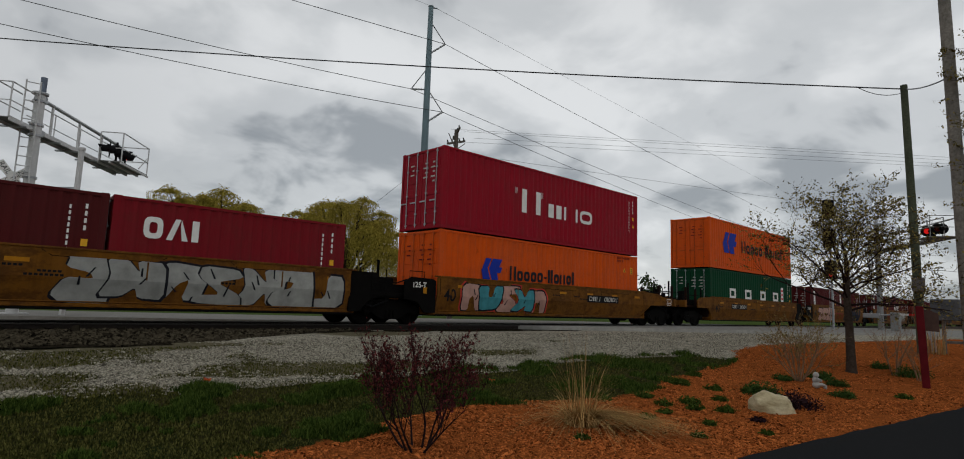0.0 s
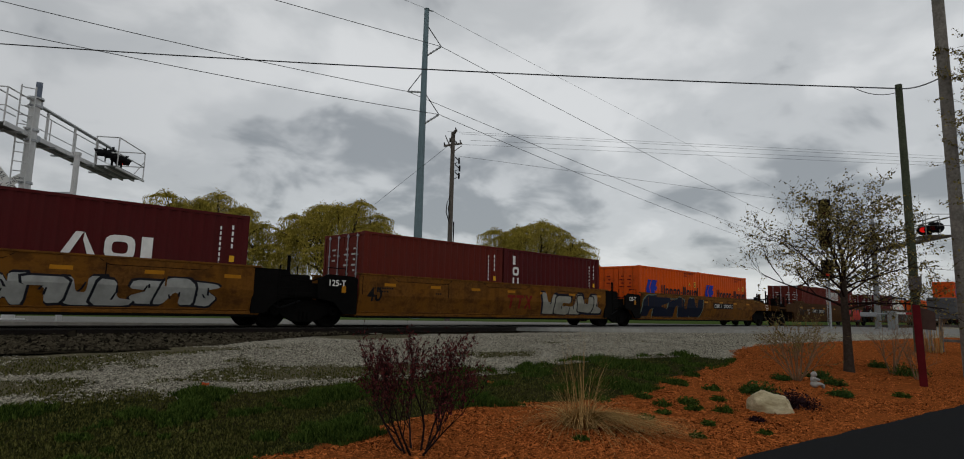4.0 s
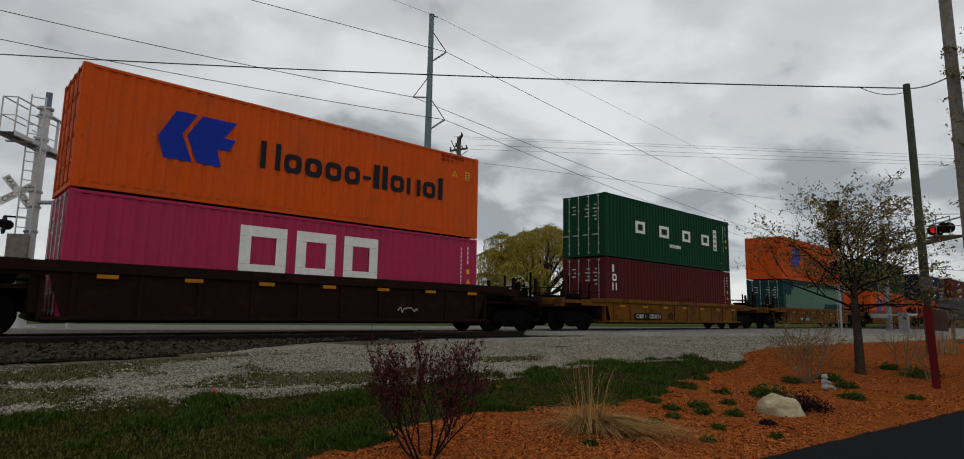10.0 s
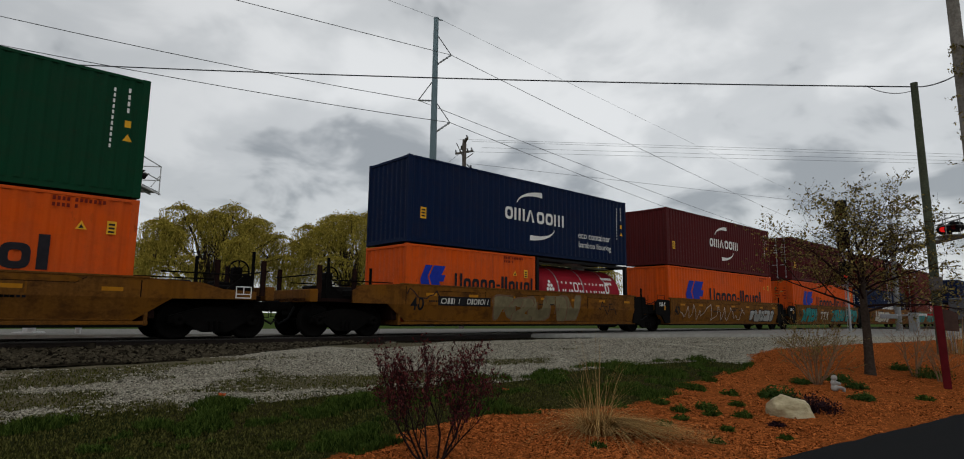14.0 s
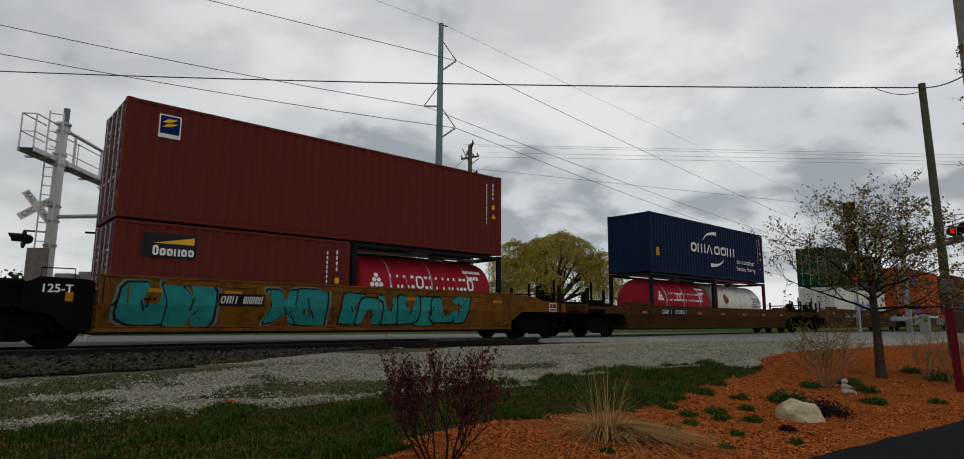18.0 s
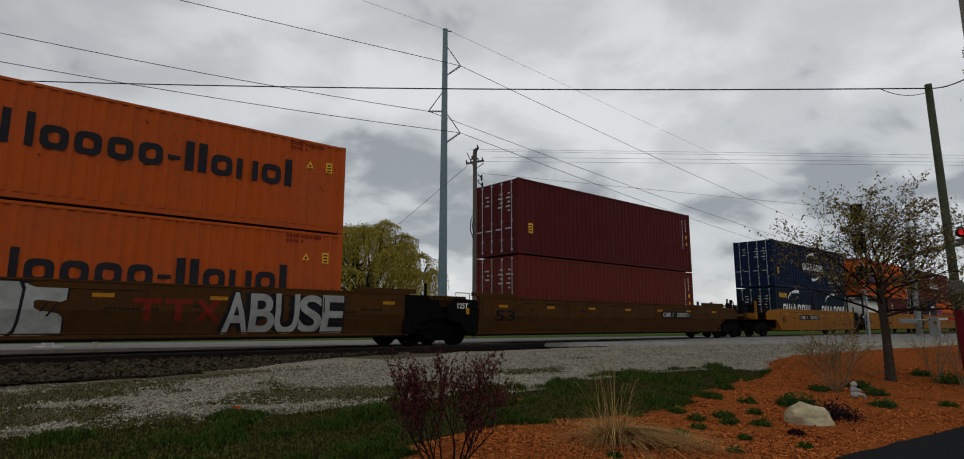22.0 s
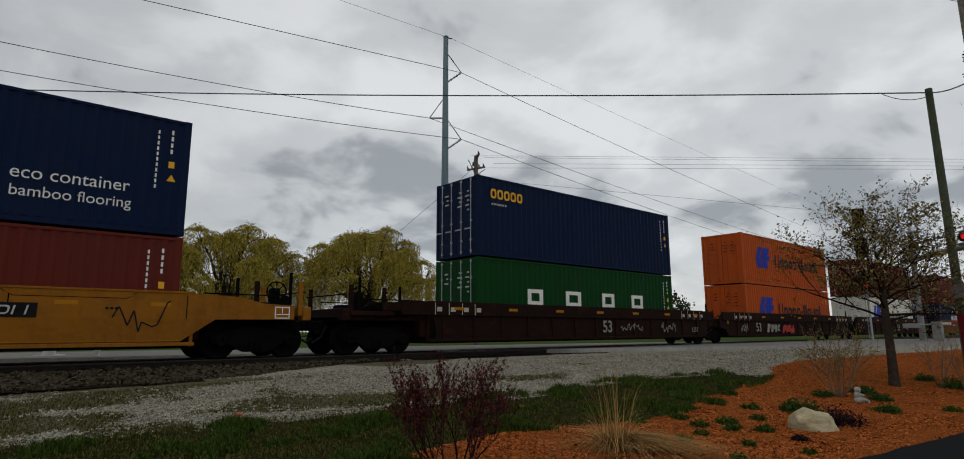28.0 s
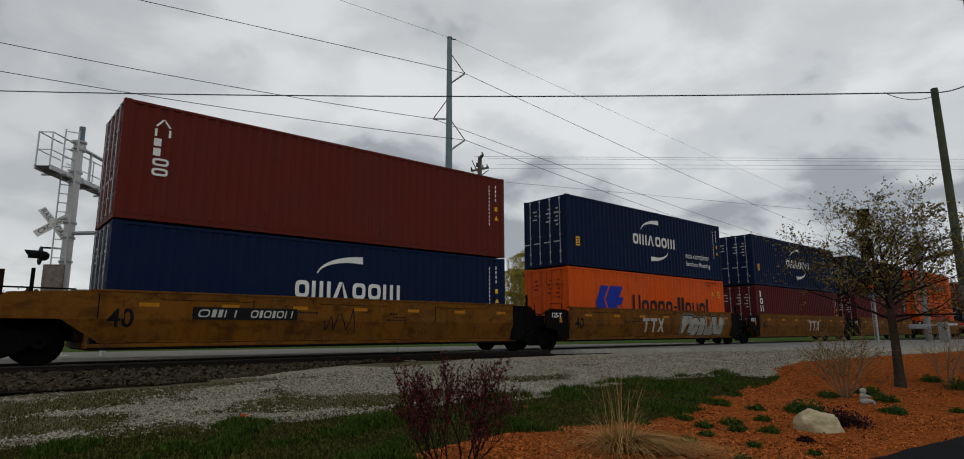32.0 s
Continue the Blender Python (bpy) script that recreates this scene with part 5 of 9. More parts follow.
def end_gear(car, d, hw, mat, kind):
    """The open platform over the end truck: deck, bulkhead, hand rails, brake wheel, coupler. d: -1 at the front, 1 at the rear."""
    def put(name, make, material, label="", slot=""):
        return part(name, cached((name, "%d%g%s" % (d, hw, slot), kind, material.name), make, material), None, car, label)

    def X(a, b):
        return (min(d * (hw + a), d * (hw + b)), max(d * (hw + a), d * (hw + b)))
    put("end_platform", lambda: Mesh().box(*X(0.1, 3.05), -1.1, 1.1, 1.00, 1.10, 0.01).box(*X(0.0, 0.25), -1.25, 1.25, 0.5, 1.36, 0.02), M_RUSTY)
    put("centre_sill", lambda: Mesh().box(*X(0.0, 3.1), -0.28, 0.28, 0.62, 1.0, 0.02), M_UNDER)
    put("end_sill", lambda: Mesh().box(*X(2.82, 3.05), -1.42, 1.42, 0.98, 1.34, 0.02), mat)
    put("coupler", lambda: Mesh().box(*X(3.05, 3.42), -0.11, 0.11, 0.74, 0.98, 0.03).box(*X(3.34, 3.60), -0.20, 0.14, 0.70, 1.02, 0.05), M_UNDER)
    put("air_hose", lambda: Mesh().tube([(d * (hw + 3.0), -0.35, 0.85), (d * (hw + 3.2), -0.37, 0.50), (d * (hw + 3.45), -0.36, 0.36), (d * (hw + 3.6), -0.33, 0.5)], 0.03, 6), M_BLACK)

    for y in (-1.32, 1.32):
        put("corner_post", lambda: Mesh().box(*X(2.70, 2.82), y - 0.05, y + 0.05, 1.1, 2.02, 0.01), M_RUSTY if kind != "yc" else mat, slot="%g" % y)
    for a, b in ((2.45, 2.0), (1.05, 1.78)):
        put("guide_post", lambda: Mesh().box(*X(a, a + 0.07), -1.34, -1.27, 1.1, b + 0.25, 0.008), M_UNDER, slot="%g" % a)
    put("gusset", lambda: Mesh().prism([(d * (hw + 1.75), 1.1), (d * (hw + 2.65), 1.1), (d * (hw + 2.60), 1.62), (d * (hw + 2.42), 1.66)], -1.05, -0.98), M_UNDER)
    low_end = kind not in ("y", "yc")
    if low_end:
        # an open end: thin side sills with boxes and a ladder over the bogie
        for y in (-1.40, 1.40):
            put("side_sill", lambda: Mesh().box(*X(1.36, 2.82), y - 0.05, y + 0.05, 1.14, 1.27, 0.01), mat, slot="%g" % y)
        put("valve_box", lambda: Mesh().box(*X(1.45, 1.85), -1.2, -0.6, 1.1, 1.55, 0.03).tube([(d * (hw + 1.5), -1.25, 1.3), (d * (hw + 2.1), -1.3, 1.45), (d * (hw + 2.7), -1.2, 1.2)], 0.025, 6), M_UNDER)
    mark = Mesh()
    for a, b, za, zb in ((2.02, 2.42, 1.02, 1.045), (2.02, 2.42, 1.30, 1.325), (2.02, 2.045, 1.048, 1.297), (2.395, 2.42, 1.048, 1.297), (2.208, 2.228, 1.14, 1.297), (2.048, 2.392, 1.115, 1.137)):
        p, q = X(a, b)
        sticker(mark, p, za, q - p, zb - za, -CAR_SIDE - 0.003)
    if not low_end and d > 0:
        tagged(part("stencil_frame", mark, M_WHITE, car, "white stencilled frame"), kind="stuff")
    put("stanchion", lambda: Mesh().box(*X(1.55, 1.66), -1.30, -1.20, 1.1, 1.98, 0.01), M_RUSTY)

    def rails():
        m = Mesh()
        for y in (-1.36, 1.36):
            rail_bar(m, (d * (hw + 2.95), y, 1.0), (d * (hw + 2.95), y, 0.55), (d * (hw + 2.55), y, 0.55), (d * (hw + 2.55), y, 1.0))
            rail_bar(m, (d * (hw + 2.95), y, 0.78), (d * (hw + 2.55), y, 0.78))
            rail_bar(m, (d * (hw + 0.3), y * 0.97, 1.62), (d * (hw + 2.4), y * 0.97, 1.62), (d * (hw + 2.4), y * 0.97, 1.3), r=0.02)
        rail_bar(m, (d * (hw + 2.9), -1.3, 1.75), (d * (hw + 2.9), 1.3, 1.75), r=0.02)
        return m
    put("hand_rail", rails, M_UNDER)

    def gear():
        m = Mesh()
        m.box(*X(0.45, 1.2), -0.9, 0.2, 1.1, 1.42, 0.05)
        m.tube([(d * (hw + 0.5), 0.55, 1.33), (d * (hw + 1.5), 0.55, 1.33)], 0.2, 12)
        m.tube([(d * (hw + 1.7), -0.6, 1.25), (d * (hw + 2.3), -0.6, 1.25)], 0.14, 10)
        m.box(*X(1.9, 2.4), -0.1, 0.5, 1.1, 1.5, 0.04)
        m.tube([(d * (hw + 0.2), -1.0, 1.2), (d * (hw + 1.6), -0.85, 1.18), (d * (hw + 2.7), -0.4, 1.15)], 0.03, 6)
        return m
    put("brake_gear", gear, M_UNDER)
    if kind != "rib":
        def bwheel():
            m = Mesh()
            c = (d * (hw + 2.25), -0.95, 1.75)
            ring = [(c[0] + 0.27 * math.cos(i * math.pi / 9), c[1], c[2] + 0.27 * math.sin(i * math.pi / 9)) for i in range(19)]
            m.tube(ring, 0.022, 6, caps=False)
            for i in range(4):
                a = i * math.pi / 4
                m.tube([(c[0] - 0.27 * math.cos(a), c[1], c[2] - 0.27 * math.sin(a)), (c[0] + 0.27 * math.cos(a), c[1], c[2] + 0.27 * math.sin(a))], 0.014, 5)
            m.box(c[0] - 0.12, c[0] + 0.12, c[1] + 0.03, c[1] + 0.3, c[2] - 0.65, c[2] + 0.1, 0.03)
            return m
        put("brake_wheel", bwheel, M_UNDER)
    truck(car, d * (hw + 1.72))


def lean_of(kind):
    return {"y": 0.28, "o": 0.28, "yc": 0.10}.get(kind, 0)


def well_car(kind, feet, front, rear, gap, top=None):
    """A well car with its sides, floor, end platforms and bogies. Origin: rail top under its middle. front/rear: 'E' open end, 'S' bogie shared with the car in front, 'N' carried by the next car."""
    hw = {40: 6.35, 53: 8.25}[feet]
    mat = {"y": M_YELLOW, "yc": M_YELLOW2, "o": M_OCHRE, "rib": M_YELLOW, "dark": M_RUSTY, "flat": M_RUSTY}[kind]
    car = new("well_car")
    tint = {"y": "weathered yellow", "yc": "clean yellow", "o": "dirty ochre-brown", "rib": "ribbed yellow", "dark": "dark rusty brown", "flat": "dark brown"}[kind]
    tagged(car, "%s steel well car for containers, rolling on the track" % tint, "railway car", "cars of the train")
    top = top or (1.36 if kind == "rib" else 1.60)
    low = "%g" % top
    lean = lean_of(kind)

    def outline():
        up, lo = [], []
        for d, e in ((-1, front), (1, rear)):
            if e == "E":
                a = [(d * (hw + 1.75), 0.98), (d * (hw + 1.75), top - 0.26), (d * (hw + 1.45), top - 0.08), (d * hw, top)] if kind not in ("y", "yc") or d < 0 else [(d * (hw + 2.55), 1.0), (d * (hw + 2.55), top - 0.24), (d * (hw + 1.7), top - 0.20), (d * (hw + 1.2), top - 0.06), (d * hw, top)]
                b = [(d * (hw - 0.35), 0.36), (d * (hw + 0.55), 0.98)]
                if kind in ("rib", "dark", "flat"):
                    a = [(d * (hw + 1.75), top - 0.30), (d * (hw + 1.75), top - 0.06), (d * hw, top)]
                    b = [(d * (hw - 0.35), 0.36), (d * (hw - 0.05), top - 0.30)]
            else:
                tip = hw + 0.42 if kind in ("dark", "flat") else hw - (0.02 if e == "S" else 0.12)
                a = [(d * tip, 0.62), (d * tip, top - 0.05), (d * (tip - 0.1), top)]
                b = [(d * (tip - 0.04), 0.36)]
            if d < 0:
                up = up + a
                lo = lo + b
            else:
                up = up + a[::-1]
                lo = lo + b
        left = [p for p in lo if p[0] < 0]
        right = [p for p in lo if p[0] > 0]
        bottom = sorted(right, key=lambda p: -p[0]) + sorted(left, key=lambda p: -p[0])
        return up + bottom
    poly = outline()
    ends = front + rear
    for s in (-1, 1):
        def side():
            if kind in ("rib", "dark", "flat"):
                return Mesh().prism(poly, s * (CAR_SIDE - 0.06) - 0.012, s * (CAR_SIDE - 0.06) + 0.012)
            # the plate stands upright above its crease and leans inwards below it
            m = Mesh().prism(cut(poly, CREASE, True), s * (CAR_SIDE - 0.03) - 0.03, s * (CAR_SIDE - 0.03) + 0.03)
            n = len(m.v)
            m.prism(cut(poly, CREASE, False), s * (CAR_SIDE - 0.03) - 0.03, s * (CAR_SIDE - 0.03) + 0.03)
            m.v[n:] = [(vx, vy - s * (CREASE - vz) * lean, vz) for vx, vy, vz in m.v[n:]]
            return m
        sp = part("side_plate", cached(("side_plate", "%d%s%s%d" % (s, kind, ends, feet), low, mat.name), side, mat), None, car)

        def chord():
            cy = CAR_SIDE - ((CREASE - 0.40) * lean - 0.01 if kind not in ("rib", "dark", "flat") else 0.0)
            m = Mesh().box(-hw - 0.1, hw + 0.1, s * cy - 0.05, s * cy + 0.05, 0.36, 0.44, 0.008) if cy < CAR_SIDE else Mesh().box(-hw - 0.1, hw + 0.1, s * CAR_SIDE - 0.06, s * CAR_SIDE + (0.012 if s > 0 else 0.06) - (0.012 if s < 0 else 0) - (0.06 if s < 0 else 0) + (0.012 if s < 0 else 0), 0.36, 0.44, 0.008)
            m.box(-hw - 0.05, hw + 0.05, s * (CAR_SIDE - 0.06) - 0.08, s * (CAR_SIDE - 0.06) + 0.065, top - 0.02, top + 0.03, 0.008)
            return m
        part("chord", cached(("chord", "%d%s%d" % (s, kind, feet), low, mat.name), chord, mat), None, sp)
        if kind == "o":
            for d in (-1, 1):
                part("end_lip", cached(("end_lip", "%d%d" % (s, d), low, mat.name), lambda: Mesh().box(min(d * 6.5, d * (hw + 0.3)), max(d * 6.5, d * (hw + 0.3)), s * (CAR_SIDE - 0.05) - 0.06, s * (CAR_SIDE - 0.05) + 0.045, top + 0.032, top + 0.16, 0.012), M_OCHRE), None, sp)
        if kind in ("dark", "flat", "rib"):
            zlip = {"dark": 1.18, "flat": 1.38, "rib": 1.22}[kind]
            part("top_beam", cached(("top_beam", "%d%s%d" % (s, kind, feet), "", mat.name), lambda: Mesh().box(-hw - 1.1, hw + 1.1, s * (CAR_SIDE - 0.02) - 0.05, s * (CAR_SIDE - 0.02) + 0.05, zlip, top + 0.01, 0.01), mat), None, sp)
            n = 13 if feet == 53 else 10
            for i in range(n):
                x = -hw + 0.5 + (2 * hw - 1.0) * i / (n - 1)
                part("rib", cached(("rib", "%d%s%g" % (s, kind, x), "", mat.name), lambda: Mesh().box(x - 0.05, x + 0.05, s * (CAR_SIDE - 0.03) - 0.035, s * (CAR_SIDE - 0.03) + 0.035, 0.40, zlip + 0.02, 0.006), mat), None, sp)
        elif s < 0:
            # stiffeners and lids along the top of the plate
            for i in range(3):
                x = -hw * 0.62 + hw * 0.62 * i
                part("top_plate", cached(("top_plate", "%d%s%d" % (i, kind, feet), low, mat.name), lambda: Mesh().prism([(x - 1.15, top - 0.10), (x - 1.0, top - 0.03), (x + 1.0, top - 0.03), (x + 1.15, top - 0.10), (x + 1.0, top - 0.16), (x - 1.0, top - 0.16)], -CAR_SIDE - 0.006, -CAR_SIDE + 0.01), mat), None, sp)
            for i in range(8):
                x = -hw + 0.6 + i * (2 * hw - 1.2) / 7
                part("bolt_strip", cached(("bolt_strip", "%d%s%d" % (i, kind, feet), low, mat.name), lambda: Mesh().box(x - 0.02, x + 0.02, -CAR_SIDE - 0.008, -CAR_SIDE + 0.01, CREASE + 0.02, top - 0.18, 0.003), mat), None, sp) if i % 2 == 0 else None
        if s < 0 and kind in ("y", "yc", "o"):
            # seams, a sill strip under the crease, hinged step lids along the foot
            for i in range(4):
                x = (-hw + 0.12, -hw * 0.45, hw * 0.45, hw - 0.12)[i]
                part("seam", cached(("seam", "%d%s%d" % (i, kind, feet), low, ""), lambda: Mesh().box(x - 0.012, x + 0.012, -CAR_SIDE - 0.0022, -CAR_SIDE + 0.01, CREASE + 0.01, top - 0.06, 0.001), M_UNDER), None, sp)
            foot = CAR_SIDE - (CREASE - 0.46) * lean
            part("side_pipe", cached(("side_pipe", "%s%d" % (kind, feet), low, ""), lambda: Mesh().tube([(-hw + 0.2, -foot - 0.015, 0.475), (hw - 0.2, -foot - 0.015, 0.475)], 0.016, 6), mat), None, sp, "thin conduit along the foot of the side")
            for i in range(5):
                x = -hw + 1.7 + i * (2 * hw - 3.4) / 4
                part("step_lid", cached(("step_lid", "%d%s%d" % (i, kind, feet), low, ""), lambda: Mesh().box(x - 0.42, x + 0.42, -foot - 0.035, -foot + 0.03, 0.40, 0.45, 0.008), mat), None, sp)
            edge = Mesh()
            for i in range(3):
                x = -hw * 0.62 + hw * 0.62 * i
                for xa, za, xb, zb in ((x - 1.22, top - 0.05, x - 1.02, top - 0.175), (x - 1.02, top - 0.175, x + 1.02, top - 0.175), (x + 1.02, top - 0.175, x + 1.22, top - 0.05)):
                    edge.flat([(xa, za), (xb, zb), (xb, zb + 0.016), (xa, za + 0.016)], -CAR_SIDE - 0.0024)
            tagged(part("lid_edge", edge, M_UNDER, sp), kind="stuff")
    part("well_floor", cached(("well_floor", "%d" % feet, "", ""), lambda: Mesh().box(-hw, hw, -1.40, 1.40, 0.30, 0.352, 0.008), M_UNDER), None, car)
    for d in (-1, 1):
        part("bulkhead", cached(("bulkhead", "%d%d" % (d, feet), "", mat.name), lambda: Mesh().box(min(d * hw, d * (hw + 0.08)), max(d * hw, d * (hw + 0.08)), -1.38, 1.38, 0.34, 1.30, 0.01), mat), None, car)
    refl = Mesh()
    for i in range(7):
        x = -hw + 0.9 + i * (2 * hw - 1.8) / 6
        sticker(refl, x, top - 0.33 if kind not in ("dark",) else 1.36, 0.42, 0.09, -CAR_SIDE - (0.034 if kind in ("dark", "flat", "rib") else 0.0035))
    tagged(part("reflector", refl, M_REFL, car, "dull amber reflector strips"), kind="stuff")
    small = Mesh()
    r = random.Random(len(bpy.data.objects))
    for i in range(7):
        x, z = r.uniform(-hw + 0.5, hw - 1.2), r.choice((top - 0.42, top - 0.52, top - 0.60))
        for k in range(r.choice((3, 5, 8))):
            sticker(small, x + k * 0.09, z, 0.065, 0.05, -CAR_SIDE - 0.0037)
    if kind not in ("dark", "flat", "rib"):
        tagged(part("stencil", small, M_BLACK, car), kind="stuff")
    if kind == "dark":
        tick = Mesh()
        for d in (-1, 1):
            for i in range(4):
                sticker(tick, d * (hw - 0.2 - 0.55 * i), 1.30, 0.2, 0.14, -CAR_SIDE - 0.0335)
                sticker(tick, d * (hw - 0.2 - 0.55 * i) - 0.08, 1.20, 0.03, 0.38, -CAR_SIDE - 0.0335)
        tagged(part("length_mark", tick, SPRAY["white"], car), kind="stuff")
    for d, e in ((-1, front), (1, rear)):
        if e == "E":
            end_gear(car, d, hw, mat, kind)
        elif e == "S":
            xc = d * (hw + gap / 2)

            def cast():
                m = Mesh()
                near, far = -(hw + 0.03), -(hw + gap + 0.14)
                for s in (-1, 1):
                    # the panel at this car, the one at the car in front, and the arm between them
                    m.prism([(near, 0.40), (near, 1.44), (near - 0.12, 1.50), (near - 1.0, 1.53), (near - 1.28, 1.36), (near - 1.28, 0.84), (near - 0.75, 0.74), (near - 0.45, 0.40)], s * 1.40 - 0.03, s * 1.40 + 0.03)
                    m.prism([(far, 0.40), (far + 0.35, 0.40), (far + 0.75, 0.78), (far + 1.02, 0.84), (far + 1.02, 1.50), (far + 0.92, 1.585), (far, 1.585)], s * 1.40 - 0.03, s * 1.40 + 0.03)
                    m.box(far + 0.9, near - 1.15, s * 1.20 - 0.04, s * 1.20 + 0.04, 0.82, 1.26, 0.01)
                m.box(far + 1.05, far + 1.35, -0.9, 0.9, 1.0, 1.42, 0.04)
                m.tube([(far + 0.9, -1.30, 1.36), (xc, -1.34, 1.30), (near - 1.1, -1.30, 1.44)], 0.022, 6)
                m.box(xc - 1.0, xc + 1.2, -1.3, 1.3, 0.86, 1.0, 0.02)
                m.box(xc - 0.5, xc + 0.3, -0.8, 0.4, 1.0, 1.5, 0.05)
                m.tube([(xc - 0.9, 0.7, 1.3), (xc + 0.7, 0.7, 1.3)], 0.17, 10)
                m.box(xc - 0.62, xc - 0.54, -1.2, -1.12, 1.0, 2.0, 0.02)
                return m
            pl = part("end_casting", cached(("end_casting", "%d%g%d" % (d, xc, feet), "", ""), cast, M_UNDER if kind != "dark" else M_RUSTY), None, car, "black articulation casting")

            def steps():
                m = Mesh()
                for k in range(5):
                    rail_bar(m, (xc - 0.95, -1.44, 0.75 + 0.17 * k), (xc - 0.45, -1.44, 0.75 + 0.17 * k), r=0.013)
                for x in (-0.95, -0.45):
                    rail_bar(m, (xc + x, -1.44, 0.6), (xc + x, -1.44, 1.7), r=0.015)
                return m

            def bar():
                m = Mesh()
                rail_bar(m, (xc + 0.5, -1.36, 1.42), (xc + 0.5, -1.36, 1.72), (xc + 1.1, -1.36, 1.72), (xc + 1.1, -1.36, 1.42), r=0.016)
                return m
            part("grab_iron", cached(("grab_iron", "%d%g%d" % (d, xc, feet), "", ""), bar, M_UNDER), None, pl)
            part("air_hose", cached(("air_hose", "s%d%g%d" % (d, xc, feet), "", ""), lambda: Mesh().tube([(xc - 1.7, -0.9, 1.0), (xc - 1.3, -1.2, 0.7), (xc - 0.8, -1.3, 0.55), (xc - 0.2, -1.2, 0.75)], 0.025, 6), M_BLACK), None, pl)
            part("ladder", cached(("ladder", "%d%g%d" % (d, xc, feet), "", ""), steps, M_UNDER), None, pl)
            lettering("lettering", "125-T" if kind in ("y",) else "125T", 0.24, M_WHITE, pl, (-hw - 0.72, -1.434, 1.28), bold=0.004)
            tag = Mesh()
            sticker(tag, -hw - 0.56, 1.02, 0.14, 0.20, -1.4335)
            part("reflector", tag, M_REFL, pl, "small amber reflector plate")
            truck(car, xc)
    if kind in ("y", "yc", "o"):
        LEAN[0] = lean
        x40 = -hw + (0.30 if feet == 40 else 0.72)
        side_text(car, "lettering", str(feet), x40, x40 + (0.52 if feet == 40 else 0.95), 0.80, 1.22 if feet == 40 else 1.18, M_BLACK, 0.02)
    return car


def block3(car, x, z, size, mat, tall=None):
    m = Mesh()
    for i in range(3):
        a = x + i * size * 0.95
        h = tall or size
        # two capped posts and a crossed pair
        if i < 2:
            side_flat(m, [(a, z + h * 0.78), (a + size * 0.84, z + h * 0.78), (a + size * 0.84, z + h), (a, z + h)], -CAR_SIDE - 0.0095)
            side_flat(m, [(a + size * 0.31, z), (a + size * 0.53, z), (a + size * 0.53, z + h * 0.77), (a + size * 0.31, z + h * 0.77)], -CAR_SIDE - 0.0095)
        else:
            side_flat(m, [(a, z), (a + size * 0.24, z), (a + size * 0.86, z + h), (a + size * 0.62, z + h)], -CAR_SIDE - 0.0095)
            side_flat(m, [(a + size * 0.62, z), (a + size * 0.86, z), (a + size * 0.24, z + h), (a, z + h)], -CAR_SIDE - 0.0099)
    tagged(part("brand_word", m, mat, car), kind="stuff")


